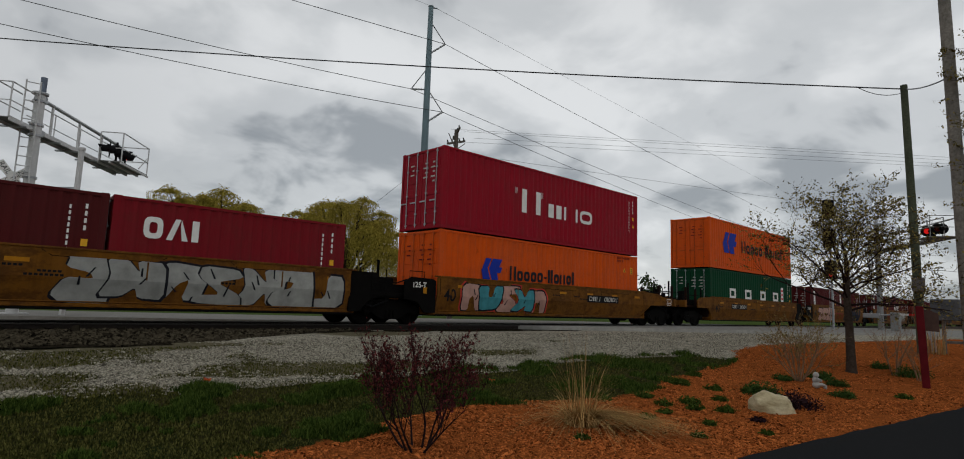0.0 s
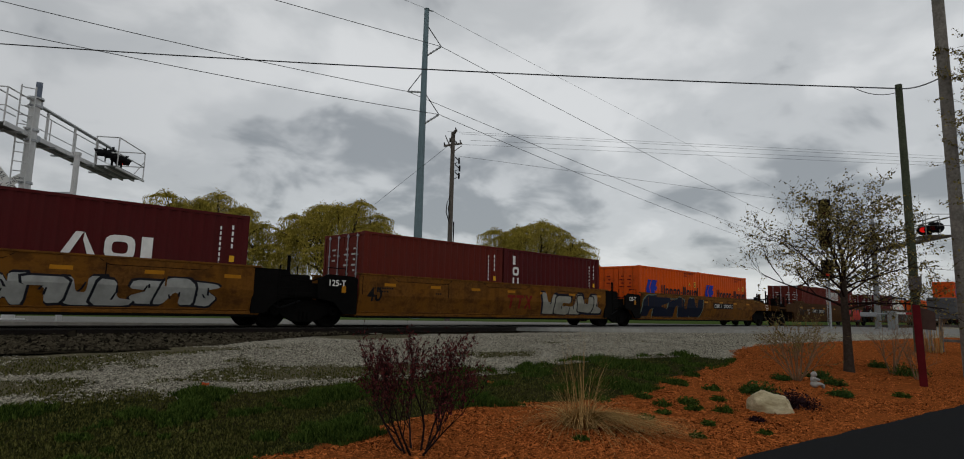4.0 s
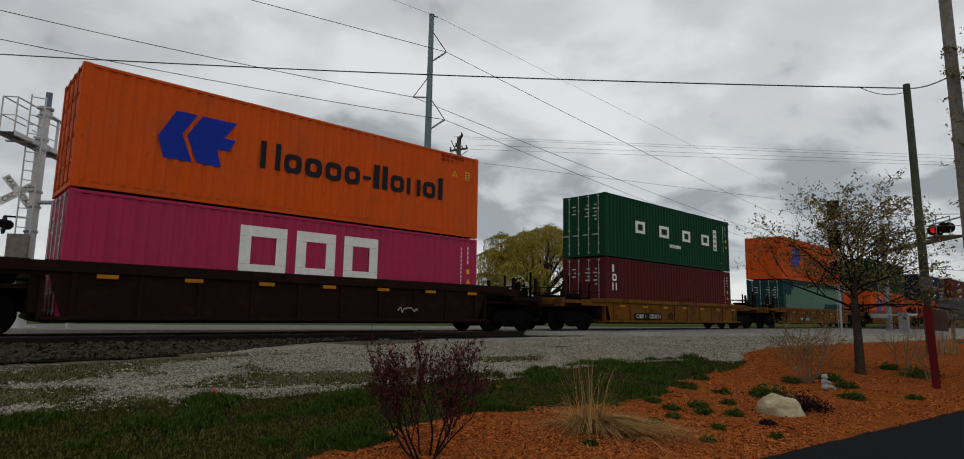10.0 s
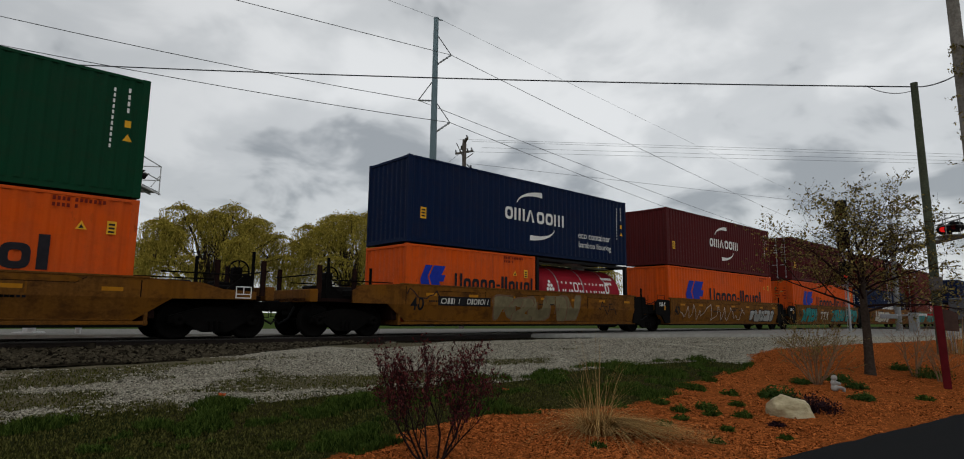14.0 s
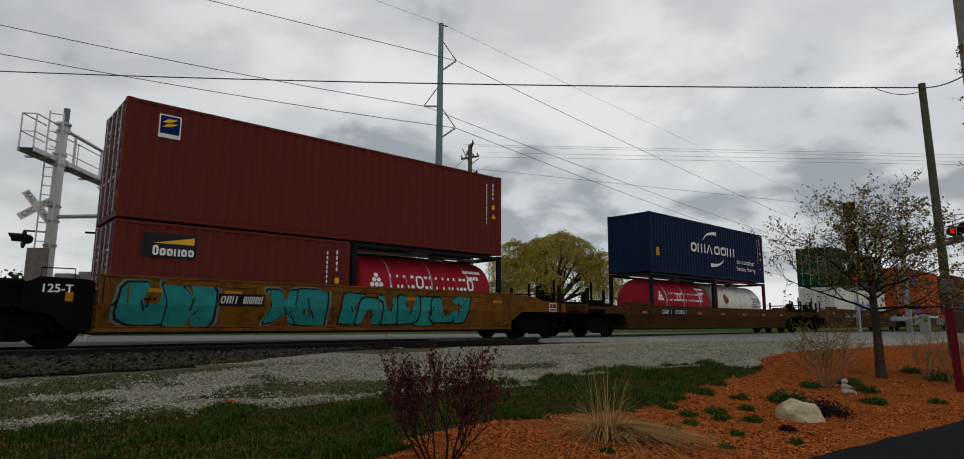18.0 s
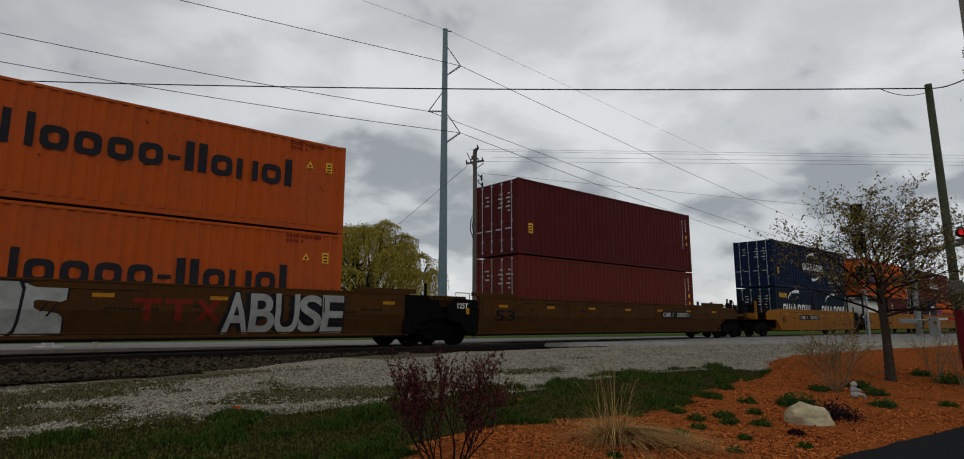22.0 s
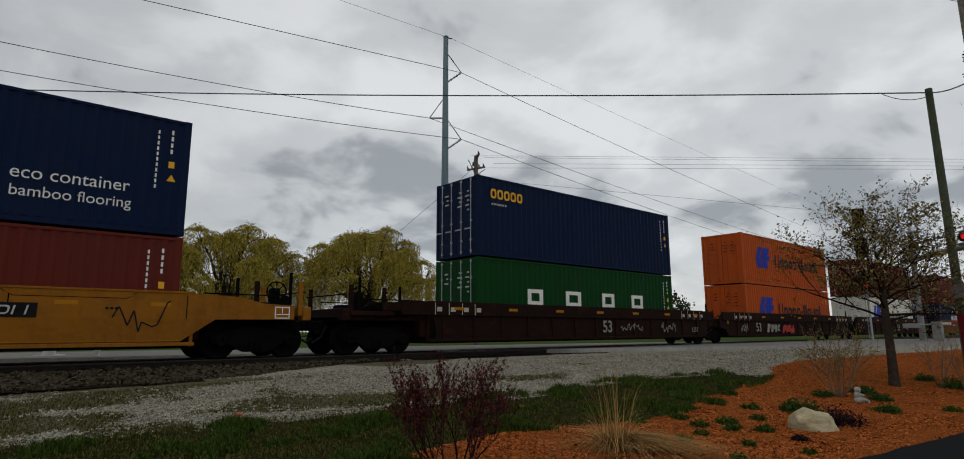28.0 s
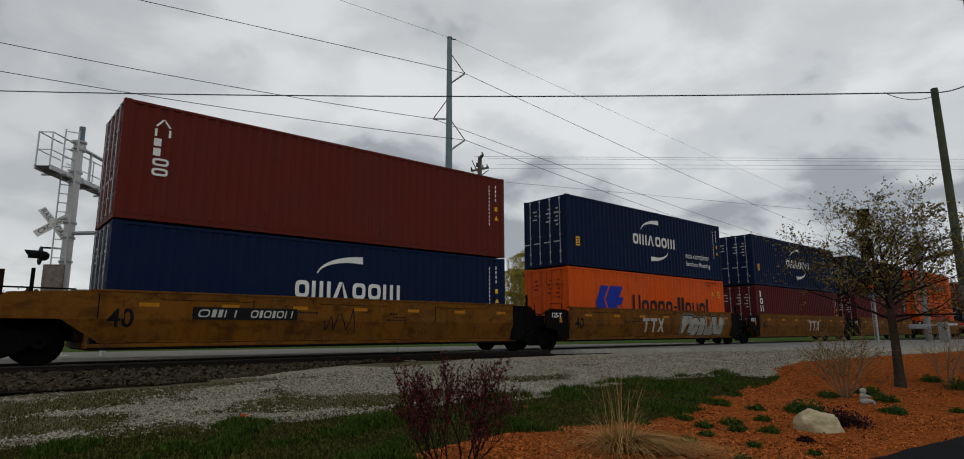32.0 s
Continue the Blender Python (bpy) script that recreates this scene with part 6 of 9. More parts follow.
# ---- the train: each row is the place of the first container along the train, the car, its load and its marks ----
B40 = lambda *a, **k: (12.192, lambda: box_container(12.192, *a, **k))
B20 = lambda *a, **k: (6.058, lambda: box_container(6.058, *a, **dict(std=True, **k)))
T20 = lambda *a: (6.058, lambda: tank_container(*a))
HL = ("orange", "emblem")
TRAIN = [
    (-2.98, "y", 40, "S", "N", [B20("maroon"), B20("red_dull", "word3")], None, [("g", -6.3, -4.6, 0.5, 1.5, "aqua", "orange", 2, 1, None), ("g", -1.0, 6.0, 0.45, 1.52, "silver", "black", 7, 2, None), ("3", -3.6, 0.75, 0.55, "white")]),
    (12.87, "y", 40, "S", "E", [B40("orange", "emblem_small")], B40("red", "serif"), [("g", -5.3, -0.8, 0.42, 1.45, "pink", "red", 5, 3, "aqua"), ("n", 2.97, 2.3)]),
    (32.54, "y", 40, "E", "N", [B40("green", "wide4_low", mk="panel")], B40(*HL), [("n", -3.0, 2.1)]),
    (48.45, "y", 40, "S", "N", [B20("maroon", "banner"), B20("maroon", "banner")], None, [("g", -5.2, -1.5, 0.42, 1.5, "pink", "pink", 4, 4, None), ("3", -1.3, 0.60, 0.70, "red", 0.5), ("g", 0.9, 5.1, 0.42, 1.5, "navy", "black", 6, 5, None)]),
    (64.35, "y", 40, "S", "N", [B20("maroon", "banner"), B20("maroon", "word3_right")], None, [("g", -5.6, -1.8, 0.5, 1.45, "navy", "maroon", 6, 6, None), ("3", -1.55, 0.58, 0.68, "red", 0.5), ("g", 0.75, 5.3, 0.5, 1.2, "silver", "black", 7, 7, None)]),
    (80.1, "y", 40, "S", "N", [B20("brown", doors=True), B20("maroon", "column_big")], None, [("3", 0.0, 0.7, 0.5, "red"), ("g", 2.0, 6.0, 0.5, 1.35, "grey", "navy", 5, 8, None)]),
    (95.6, "y", 40, "S", "E", [B20("orange", "emblem20"), B20("orange", "emblem20")], None, [("g", -6.2, -0.4, 0.45, 1.5, "navy", "mint", 5, 9, None), ("n", 2.3)]),
    (117.5, "o", 53, "E", "N", [B20("brown"), B20("brown", "patch")], None, [("n", -3.6, 2.9, 1.10), ("s", -6.0, -5.4, 0.8, 1.3, "white", 1), ("g", 2.4, 7.6, 0.42, 1.5, "red", "blue", 5, 10, None)]),
    (137.15, "o", 53, "S", "N", [B20("maroon", "column_big"), T20("white", "dark", "alcohol")], None, [("w", (("S", -1.82, -0.87, "mint", 0.0), ("L", -0.66, -0.12, "maroon", 0.12), ("A", 0.03, 1.24, "mint", 0.0), ("y", 1.46, 2.10, "maroon", 0.1), ("e", 2.25, 3.1, "mint", 0.0), ("R", 3.32, 3.97, "maroon", 0.15), ("S", 4.20, 5.10, "mint", 0.0)), 0.46, 1.52, "tan"), ("g", -6.4, -1.8, 0.45, 1.45, "maroon", "tan", 4, 11, "mint"), ("s", 5.6, 6.7, 0.5, 0.9, "white", 2)]),
    (156.4, "o", 53, "S", "E", [B20("orange", "emblem20"), T20("white", "blue", "disc")], None, [("g", -4.7, 2.4, 0.42, 1.55, "silver", "black", 5, 12, None), ("n", 3.85, 2.8, 1.02), ("s", 5.2, 5.8, 0.7, 1.2, "white", 3), ("s", 7.0, 7.6, 0.9, 1.3, "white", 4), ("s", 1.5, 3.0, 1.15, 1.5, "silver", 5)]),
    (178.03, "flat", 40, "E", "E", [B40("magenta", "ring")], B40(*HL), [("s", 2.6, 3.4, 0.55, 0.85, "white", 6), ("s", -3.0, -1.8, 1.4, 1.6, "black", 7)]),
    (197.98, "rib", 40, "E", "E", [B40("maroon", "column_big", mk=3)], B40("green", "wide4"), [("n", -3.1, 2.3), ("40", -1.1)]),
    (217.98, "rib", 40, "E", "E", [B40("teal", "overpaint")], B40(*HL), [("n", -3.15, 2.3), ("40", -1.1)]),
    (237.92, "y", 40, "E", "E", [B40("orange", "emblem", doors=False)], B40("green", "", mk=None), [("n", -3.28, 2.2, 1.06), ("top", 1.44)]),
    (257.75, "y", 40, "E", "N", [B20("orange", "emblem20", doors=False), T20("red", "dark", "red_word")], B40("blue", "swoosh", doors=False, mk="eco"), [("n", -3.8, 2.33, 1.12), ("g", -2.45, 2.4, 0.42, 1.5, "faded", "faded", 5, 13, None), ("s", -6.2, -4.6, 1.1, 1.5, "black", 8), ("s", 3.6, 5.0, 0.7, 1.4, "black", 9)]),
    (273.46, "y", 40, "S", "N", [B40("orange", "emblem", doors=False)], B40("maroon", "swoosh", doors=False), [("s", -5.5, 1.5, 0.5, 1.4, "white", 10, 30), ("g", 2.4, 5.6, 0.5, 1.2, "silver", "black", 5, 14, None)]),
    (289.1, "y", 40, "S", "N", [B40("orange", "emblem")], B40("maroon", ""), [("g", -5.4, -2.6, 0.45, 1.45, "teal", "black", 4, 15, None), ("3", -2.0, 0.65, 0.55, "white"), ("g", 0.3, 3.0, 0.5, 1.4, "teal", "black", 4, 16, None), ("g", 3.2, 5.9, 0.5, 1.5, "teal", "black", 5, 17, None)]),
    (304.85, "y", 40, "S", "N", [B40("blue", "swoosh_low")], B40("brown", "", doors=False), [("g", -4.8, -1.0, 0.42, 1.5, "white", "orange", 4, 18, None), ("3", -0.85, 0.55, 0.7, "red", 0.52), ("s", -5.6, -4.6, 0.9, 1.4, "black", 11), ("g", 1.6, 3.2, 0.5, 1.3, "white", "orange", 2, 19, None)]),
    (320.58, "y", 40, "S", "E", [B20("brown", "plaque"), T20("red", "dark", "red_word")], B40("brown", "corner_logo"), [("g", -6.0, -3.85, 0.42, 1.5, "teal", "mint", 2, 20, None), ("n", -3.2, 1.15), ("g", -2.6, -0.8, 0.45, 1.47, "teal", "mint", 2, 21, None), ("g", -0.5, 4.3, 0.5, 1.42, "teal", "black", 7, 22, None)]),
    (342.46, "o", 53, "E", "E", [T20("red", "dark", "red_word"), T20("white", "maroon", "ring_mark")], B40("blue", "swoosh", doors=False, mk="eco_big"), [("top", 1.36), ("n", -4.65, 2.4, 1.12), ("s", -7.0, -5.8, 0.6, 1.3, "black", 12)]),
    (366.14, "o", 53, "E", "N", [B40("white", "reefer_word")], B40("green", "wide4"), [("n", -3.37, 3.1), ("s", 3.0, 4.6, 0.8, 1.3, "black", 13)]),
    (385.5, "o", 53, "S", "N", [B40("orange_pale", "emblem")], B40("orange_pale", "emblem", doors=False, std=True), [("g", -5.7, -0.4, 0.40, 1.55, "silver", "black", 5, 23, None), ("3", 0.8, 0.75, 0.7, "redmk", 0.52), ("w", tuple((c, 2.78 + 0.66 * i, 3.44 + 0.66 * i, "silver", 0.05 * (i % 2)) for i, c in enumerate("ABUSE")), 0.42, 1.48, "black")]),
    (404.9, "o", 53, "S", "E", [B40("brown", "")], B40("maroon", ""), [("n", 4.0), ("s", -6.8, -5.4, 0.6, 1.3, "black", 14)]),
    (426.6, "yc", 40, "E", "N", [B20("navy", "orange_swoosh20"), B20("navy", "swoosh20")], B40("blue", "swoosh", mk="eco"), [("n", -1.92, 3.2), ("s", 4.4, 5.6, 0.6, 1.4, "black", 15)]),
    (442.16, "yc", 40, "S", "N", [T20("white", "dark", "plainmarks"), B20("maroon", "gold_col")], B40(*HL), [("3", -3.0, 0.74, 0.70, "redmk", 0.5), ("s", -5.6, -4.4, 0.7, 1.0, "black", 16)]),
    (457.66, "yc", 40, "S", "N", [B20("navy", "wing"), B20("orange", "emblem20", doors=False)], B40("maroon", "swoosh"), [("3", 2.0, 0.72, 0.62, "redmk")]),
    (473.15, "yc", 40, "S", "N", [B20("orange", "emblem20", doors=False), T20("white", "dark", "plainmarks")], B40("green", "wide4", doors=False, std=True), [("3", 2.0, 0.72, 0.62, "redmk")]),
    (488.7, "yc", 40, "S", "E", [B20("navy", "flag", doors=False), B20("brown", "plaque")], B40("blue", "swoosh", mk="eco"), [("n", 1.75, 3.2), ("s", 4.7, 5.9, 0.6, 1.4, "black", 17)]),
    (510.36, "dark", 53, "E", "N", [B40("green_light", "wide4_low")], B40("blue", "orange_word"), [("53", 0.69), ("t", 7.5), ("s", 1.6, 3.2, 0.6, 1.0, "grey", 18, 22), ("s", 4.6, 5.8, 0.55, 1.05, "grey", 19, 20)]),
    (530.0, "dark", 53, "S", "N", [B40("orange_pale", "emblem")], B40("orange_pale", "emblem"), [("53", -5.34), ("t", 7.5), ("s", -7.4, -6.6, 0.55, 1.05, "grey", 31, 14), ("g", -4.3, -2.6, 0.55, 1.05, "grey", "black", 3, 25, None), ("g", -2.3, -0.6, 0.5, 1.05, "red", "black", 3, 26, None)]),
    (549.65, "dark", 53, "S", "E", [B40("white", "reefer_emblem")], B40("brown", "corner_logo"), [("53", 0.55), ("s", 2.0, 3.2, 0.6, 1.1, "grey", 20, 20), ("s", -2.4, -1.8, 0.6, 0.95, "grey", 32, 12)]),
    (571.37, "y", 40, "E", "N", [B40("blue", "swoosh_low")], B40("brown", "column"), [("n", -3.0, 2.6), ("s", -0.9, 0.1, 0.65, 1.35, "black", 31)]),
    (586.97, "y", 40, "S", "N", [B40("orange", "emblem")], B40("blue", "swoosh", mk="eco"), [("3", -1.6, 0.65, 0.6, "white"), ("g", 1.4, 5.4, 0.45, 1.45, "grey", "mint", 4, 27, None)]),
    (602.8, "y", 40, "S", "N", [B40("maroon", "column_big")], B40("blue", "swoosh"), [("3", 0.2, 0.7, 0.6, "white")]),
    (618.5, "y", 40, "S", "N", [B40("maroon", "")], B40("navy", ""), []),
    (634.2, "y", 40, "S", "E", [B40(*HL)], B40(*HL), []),
    (655.8, "y", 40, "E", "E", [B40("blue", "swoosh_low")], B40("brown", ""), []),
]
MOVERS = []        # each keyed thing with its place at the start


def build_train():
    for i, (s, kind, feet, front, rear, load, above, marks) in enumerate(TRAIN):
        mid = s + 6.096
        hw = {40: 6.35, 53: 8.25}[feet]
        prev = TRAIN[i - 1] if i else None
        gap = (mid - hw) - (prev[0] + 6.096 + {40: 6.35, 53: 8.25}[prev[2]]) if prev else 3.2
        car = well_car(kind, feet, front, rear, gap, next((m[1] for m in marks if m[0] == "top"), None))
        MOVERS.append((car, mid, 0, RAIL))
        LEAN[0] = lean_of(kind)
        for mk in marks:
            if mk[0] == "g":
                graffiti(car, *mk[1:])
            elif mk[0] == "n":
                number_board(car, mk[1], (mk[3] if len(mk) > 3 else 1.14) if kind != "rib" else 0.64, mk[2] if len(mk) > 2 else 2.5)
            elif mk[0] == "s":
                scribble(car, *mk[1:])
            elif mk[0] == "3":
                block3(car, mk[1], mk[2], mk[3], {"white": SPRAY["white"], "red": M_REDMK, "redmk": M_REDMK}[mk[4]], mk[5] if len(mk) > 5 else None)
            elif mk[0] == "w":
                graffiti_word(car, *mk[1:])
            elif mk[0] == "53":
                lettering("lettering", "53", 0.66, SPRAY["grey"], car, (mk[1], -CAR_SIDE - 0.012, 0.82), None, 0.012)
            elif mk[0] == "t":
                lettering("lettering", "125T", 0.30, SPRAY["grey"], car, (mk[1], -CAR_SIDE - 0.012, 0.70))
            elif mk[0] == "40":
                lettering("lettering", "40", 0.5, M_BLACK, car, (mk[1], -CAR_SIDE + 0.02, 0.66))
        z = RAIL + 0.355
        x = s
        for ln, make in load:
            MOVERS.append((make(), x + ln / 2, 0, z))
            x += ln + 0.076
        h = STD if load[0][0] < 8 else TALL
        if above:
            MOVERS.append((above[1](), s + above[0] / 2, 0, z + h + 0.04))


build_train()

# ---- crossing signals ----
def flasher(parent, at, yaw, lit):
    """A round crossing lamp: black disc, hood and red lens. It faces along -Y before the turn."""
    m = Matrix.Translation(at) @ Matrix.Rotation(radians(yaw), 4, "Z")
    fl = part("flasher", cached(("flasher", "", "", ""), lambda: Mesh().lathe([(0.02, 0.01), (0.02, 0.30), (0.0, 0.305), (-0.02, 0.30), (-0.02, 0.14), (-0.03, 0.02)], (0, 0, 0), "y", 28).lathe([(0.02, 0.16), (0.16, 0.15), (0.24, 0.08), (0.25, 0.01)], (0, 0, 0), "y", 16), M_BLACK), None, parent, "black crossing lamp with round backing disc")
    fl.matrix_basis = m

    def hood():
        vs, fs = [], []
        for k, y in enumerate((-0.02, -0.42)):
            for i in range(15):
                a = radians(-30 + i * 240 / 14)
                vs += [(0.165 * math.cos(a), y * (1 if k == 0 else 0.7 + 0.3 * max(0, math.sin(a))), 0.165 * math.sin(a))]
        fs = [(i, i + 1, i + 16, i + 15) for i in range(14)]
        return Mesh().add(vs, fs, True).add([(x * 0.97, y, z * 0.97) for x, y, z in vs], [f[::-1] for f in fs], True)
    part("hood", cached(("hood", "", "", ""), hood, M_BLACK), None, fl)
    part("lens", cached(("lens", "%d" % lit, "", ""), lambda: Mesh().lathe([(-0.035, 0.15), (-0.05, 0.10), (-0.058, 0.01)], (0, 0, 0), "y", 20), M_LENS if lit else M_LENS_OFF), None, fl, "glowing red lens" if lit else "dark red lens")
    return fl


def signal_at_left():
    """The crossing signal beyond the track: mast with a ladder before it, arm with one heavy chord over a grated walkway, lamp basket, side post. Local x runs along the arm."""
    deck, top = 6.10, 7.30
    ob = thing("crossing_signal", (2.39, 23.97, 0.75), "silver cantilever crossing signal with ladder, walkway and red flashers", "crossing signal", rz=55)

    def put(name, make, mat=M_ALU, label="", parent=ob):
        return part(name, make, mat, parent, label)
    put("foundation", Mesh().box(-0.55, 0.55, -0.55, 0.55, -0.4, 0.12, 0.03), M_CONC)
    put("mast", Mesh().tube([(0, 0, 0.1), (0, 0, top)], [0.175, 0.155], 18).box(-0.32, 0.32, -0.32, 0.32, 0.1, 0.16, 0.01))
    put("mast_cap", Mesh().tube([(0.02, -0.05, top - 0.1), (0.02, -0.05, top + 0.56)], 0.095, 10), plain("blue_grey_cap", (0.16, 0.19, 0.24), 0.6), "blue-grey pipe cap")
    put("mast_flange", Mesh().tube([(0, 0, top - 0.03), (0, 0, top + 0.03)], 0.24, 16), M_GALV)
    for z in (3.15, 3.95, 4.45, 5.85, 6.2, 7.0):
        put("clamp", Mesh().tube([(0, 0, z), (0, 0, z + 0.07)], 0.20, 14).box(-0.28, 0.28, -0.03, 0.03, z + 0.01, z + 0.06, 0.01), M_GALV)
    ux, uy, lx, ly = -0.49, 0.87, -0.36, 0.03
    for s in (-0.19, 0.19):
        put("ladder_rail", Mesh().tube([(lx + s * ux, ly + s * uy, 1.5), (lx + s * ux, ly + s * uy, top + 0.32)], 0.026, 6))
    ladder = put("ladder_foot", Mesh().tube([(lx - 0.19 * ux, ly - 0.19 * uy, 1.5), (lx + 0.19 * ux, ly + 0.19 * uy, 1.5)], 0.026, 6))
    rung = Mesh().tube([(lx - 0.19 * ux, ly - 0.19 * uy, 0), (lx + 0.19 * ux, ly + 0.19 * uy, 0)], 0.017, 6).data("rung", M_ALU)
    for i in range(20):
        part("rung", rung, None, ladder).matrix_basis = Matrix.Translation((0, 0, 1.75 + 0.305 * i))
    for z in (2.4, 3.95, 4.6, 6.2):
        put("ladder_bracket", Mesh().box(-0.40, 0.0, -0.03, 0.05, z, z + 0.05, 0.008))
    # walkway: bearers, grating, rails behind it
    put("deck", Mesh().box(-1.4, 6.85, 0.0, 0.46, deck - 0.03, deck, 0.004), M_GRATE, "grey grated walkway")
    for y in (0.0, 0.46):
        put("deck_bearer", Mesh().box(-1.4, 6.85, y - 0.025, y + 0.025, deck - 0.12, deck + 0.03, 0.008))
    for x in (-0.75, 1.2, 2.4, 3.8, 5.2):
        put("deck_bracket", Mesh().box(x - 0.04, x + 0.04, -0.15, 0.62, deck - 0.17, deck - 0.11, 0.008), M_GALV)
    put("chord", Mesh().tube([(0.15, 0.08, deck + 1.09), (6.1, 0.08, deck + 1.02)], 0.062, 10), M_GALV, "thick grey upper tube")
    put("chord_bracket", Mesh().box(0.1, 0.42, -0.03, 0.2, deck + 0.95, deck + 1.22, 0.03).box(0.1, 0.45, -0.06, 0.22, deck - 0.16, deck + 0.05, 0.03), M_GALV)
    for x in (0.95, 2.75, 4.5):
        put("chord_post", Mesh().box(x - 0.035, x + 0.035, 0.04, 0.11, deck, deck + 1.05, 0.008))
    for x in (1.85, 3.6, 5.3):
        put("rail_post", Mesh().tube([(x, 0.44, deck), (x, 0.44, deck + 1.02)], 0.022, 6))
    put("hand_rail", Mesh().tube([(0.2, 0.44, deck + 1.02), (6.8, 0.44, deck + 1.02)], 0.020, 6))
    put("mid_rail", Mesh().tube([(0.2, 0.44, deck + 0.50), (6.8, 0.44, deck + 0.50)], 0.016, 6))
    # rails of the short end behind the mast
    for h, q in ((1.10, 0.022), (0.52, 0.018)):
        put("end_rail", Mesh().tube([(-0.15, 0.02, deck + h), (-1.4, 0.02, deck + h), (-1.4, 0.44, deck + h), (-0.15, 0.44, deck + h)], q, 6))
    for x, y in ((-1.4, 0.02), (-1.4, 0.44)):
        put("rail_post", Mesh().tube([(x, y, deck), (x, y, deck + 1.10)], 0.026, 6))
    # the basket round the lamps
    put("basket_deck", Mesh().box(4.2, 6.8, -0.86, -0.03, deck - 0.05, deck - 0.01, 0.004), M_GRATE)
    for y in (-0.86, -0.45):
        put("basket_bearer", Mesh().box(4.15, 6.85, y - 0.03, y + 0.03, deck - 0.13, deck - 0.054, 0.008))
    for h in (0.52, 1.15):
        put("basket_rail", Mesh().tube([(4.25, 0.0, deck + h), (4.25, -0.84, deck + h), (6.78, -0.84, deck + h), (6.78, 0.44, deck + h)], 0.024, 6))
    for x, y in ((4.25, -0.84), (6.78, -0.84), (6.78, 0.44), (4.25, 0.0)):
        put("basket_post", Mesh().tube([(x, y, deck - 0.03), (x, y, deck + 1.15)], 0.026, 6))
    put("basket_brace", Mesh().tube([(5.9, -0.84, deck + 0.05), (6.7, -0.84, deck + 0.7)], 0.02, 6))
    head = put("lamp_bracket", Mesh().tube([(4.1, -0.35, deck + 0.62), (5.7, -0.35, deck + 0.62)], 0.035, 8).tube([(4.9, -0.35, deck), (4.9, -0.35, deck + 0.9)], 0.045, 8).box(4.7, 5.1, -0.5, -0.2, deck + 0.45, deck + 0.75, 0.04), M_BLACK)
    for at, yaw, lit in (((4.25, -0.38, deck + 0.45), 206, False), ((4.85, -0.55, deck + 0.42), 27, True), ((5.50, -0.45, deck + 0.42), 27, True)):
        flasher(head, at, yaw, lit)
    # side post with the low lamps
    px, py = -0.37, -1.63
    put("post", Mesh().tube([(px, py, -0.1), (px, py, 5.40)], 0.085, 12).tube([(px, py, 5.40), (px, py, 5.5)], 0.11, 12))
    put("cross_tube", Mesh().tube([(0, 0, 4.14), (px, py, 4.14)], 0.065, 10), M_GALV)
    low = put("lamp_bracket", Mesh().tube([(px - 0.1, py + 0.35, 3.58), (px, py, 3.58), (-0.30, -2.5, 3.58)], 0.035, 8), M_BLACK)
    flasher(low, (-0.55, -1.92, 3.40), 27, True)
    flasher(low, (-0.38, -2.34, 3.30), 36, True)
    flasher(low, (-0.32, 0.62, 3.35), 222, False)
    put("lamp_arm", Mesh().tube([(-0.32, 0.62, 3.62), (0, 0, 3.62)], 0.03, 8), M_BLACK)
    put("junction_box", Mesh().box(px - 0.35, px + 0.35, py - 0.3, py + 0.3, 1.35, 2.3, 0.02), M_DULL, "grey relay box")
    put("junction_box", Mesh().box(px - 0.9, px - 0.4, py + 0.2, py + 0.7, 1.35, 2.2, 0.02), M_DULL, "grey relay box")
    put("mast_guard", Mesh().box(-0.52, -0.44, -0.26, 0.38, 1.2, 3.05, 0.01), plain("weathered_board", (0.20, 0.17, 0.15), 0.85, 0, 0.3), "weathered board on the mast")
    for ang, words in ((52, "RAIL  ROAD"), (-38, "CROSSING")):
        bl = put("crossbuck_blade", Mesh().box(-0.61, 0.61, -0.008, 0.008, -0.115, 0.115, 0.004), M_WHITE, "white blade with black words")
        bl.matrix_basis = Matrix.Translation((-0.22 - 0.02 * (ang > 0), 0.36, 4.42)) @ Matrix.Rotation(radians(-66), 4, "Z") @ Matrix.Rotation(radians(ang), 4, "Y")
        lettering("blade_lettering", words, 0.21, M_BLACK, bl, (0, -0.010, 0))


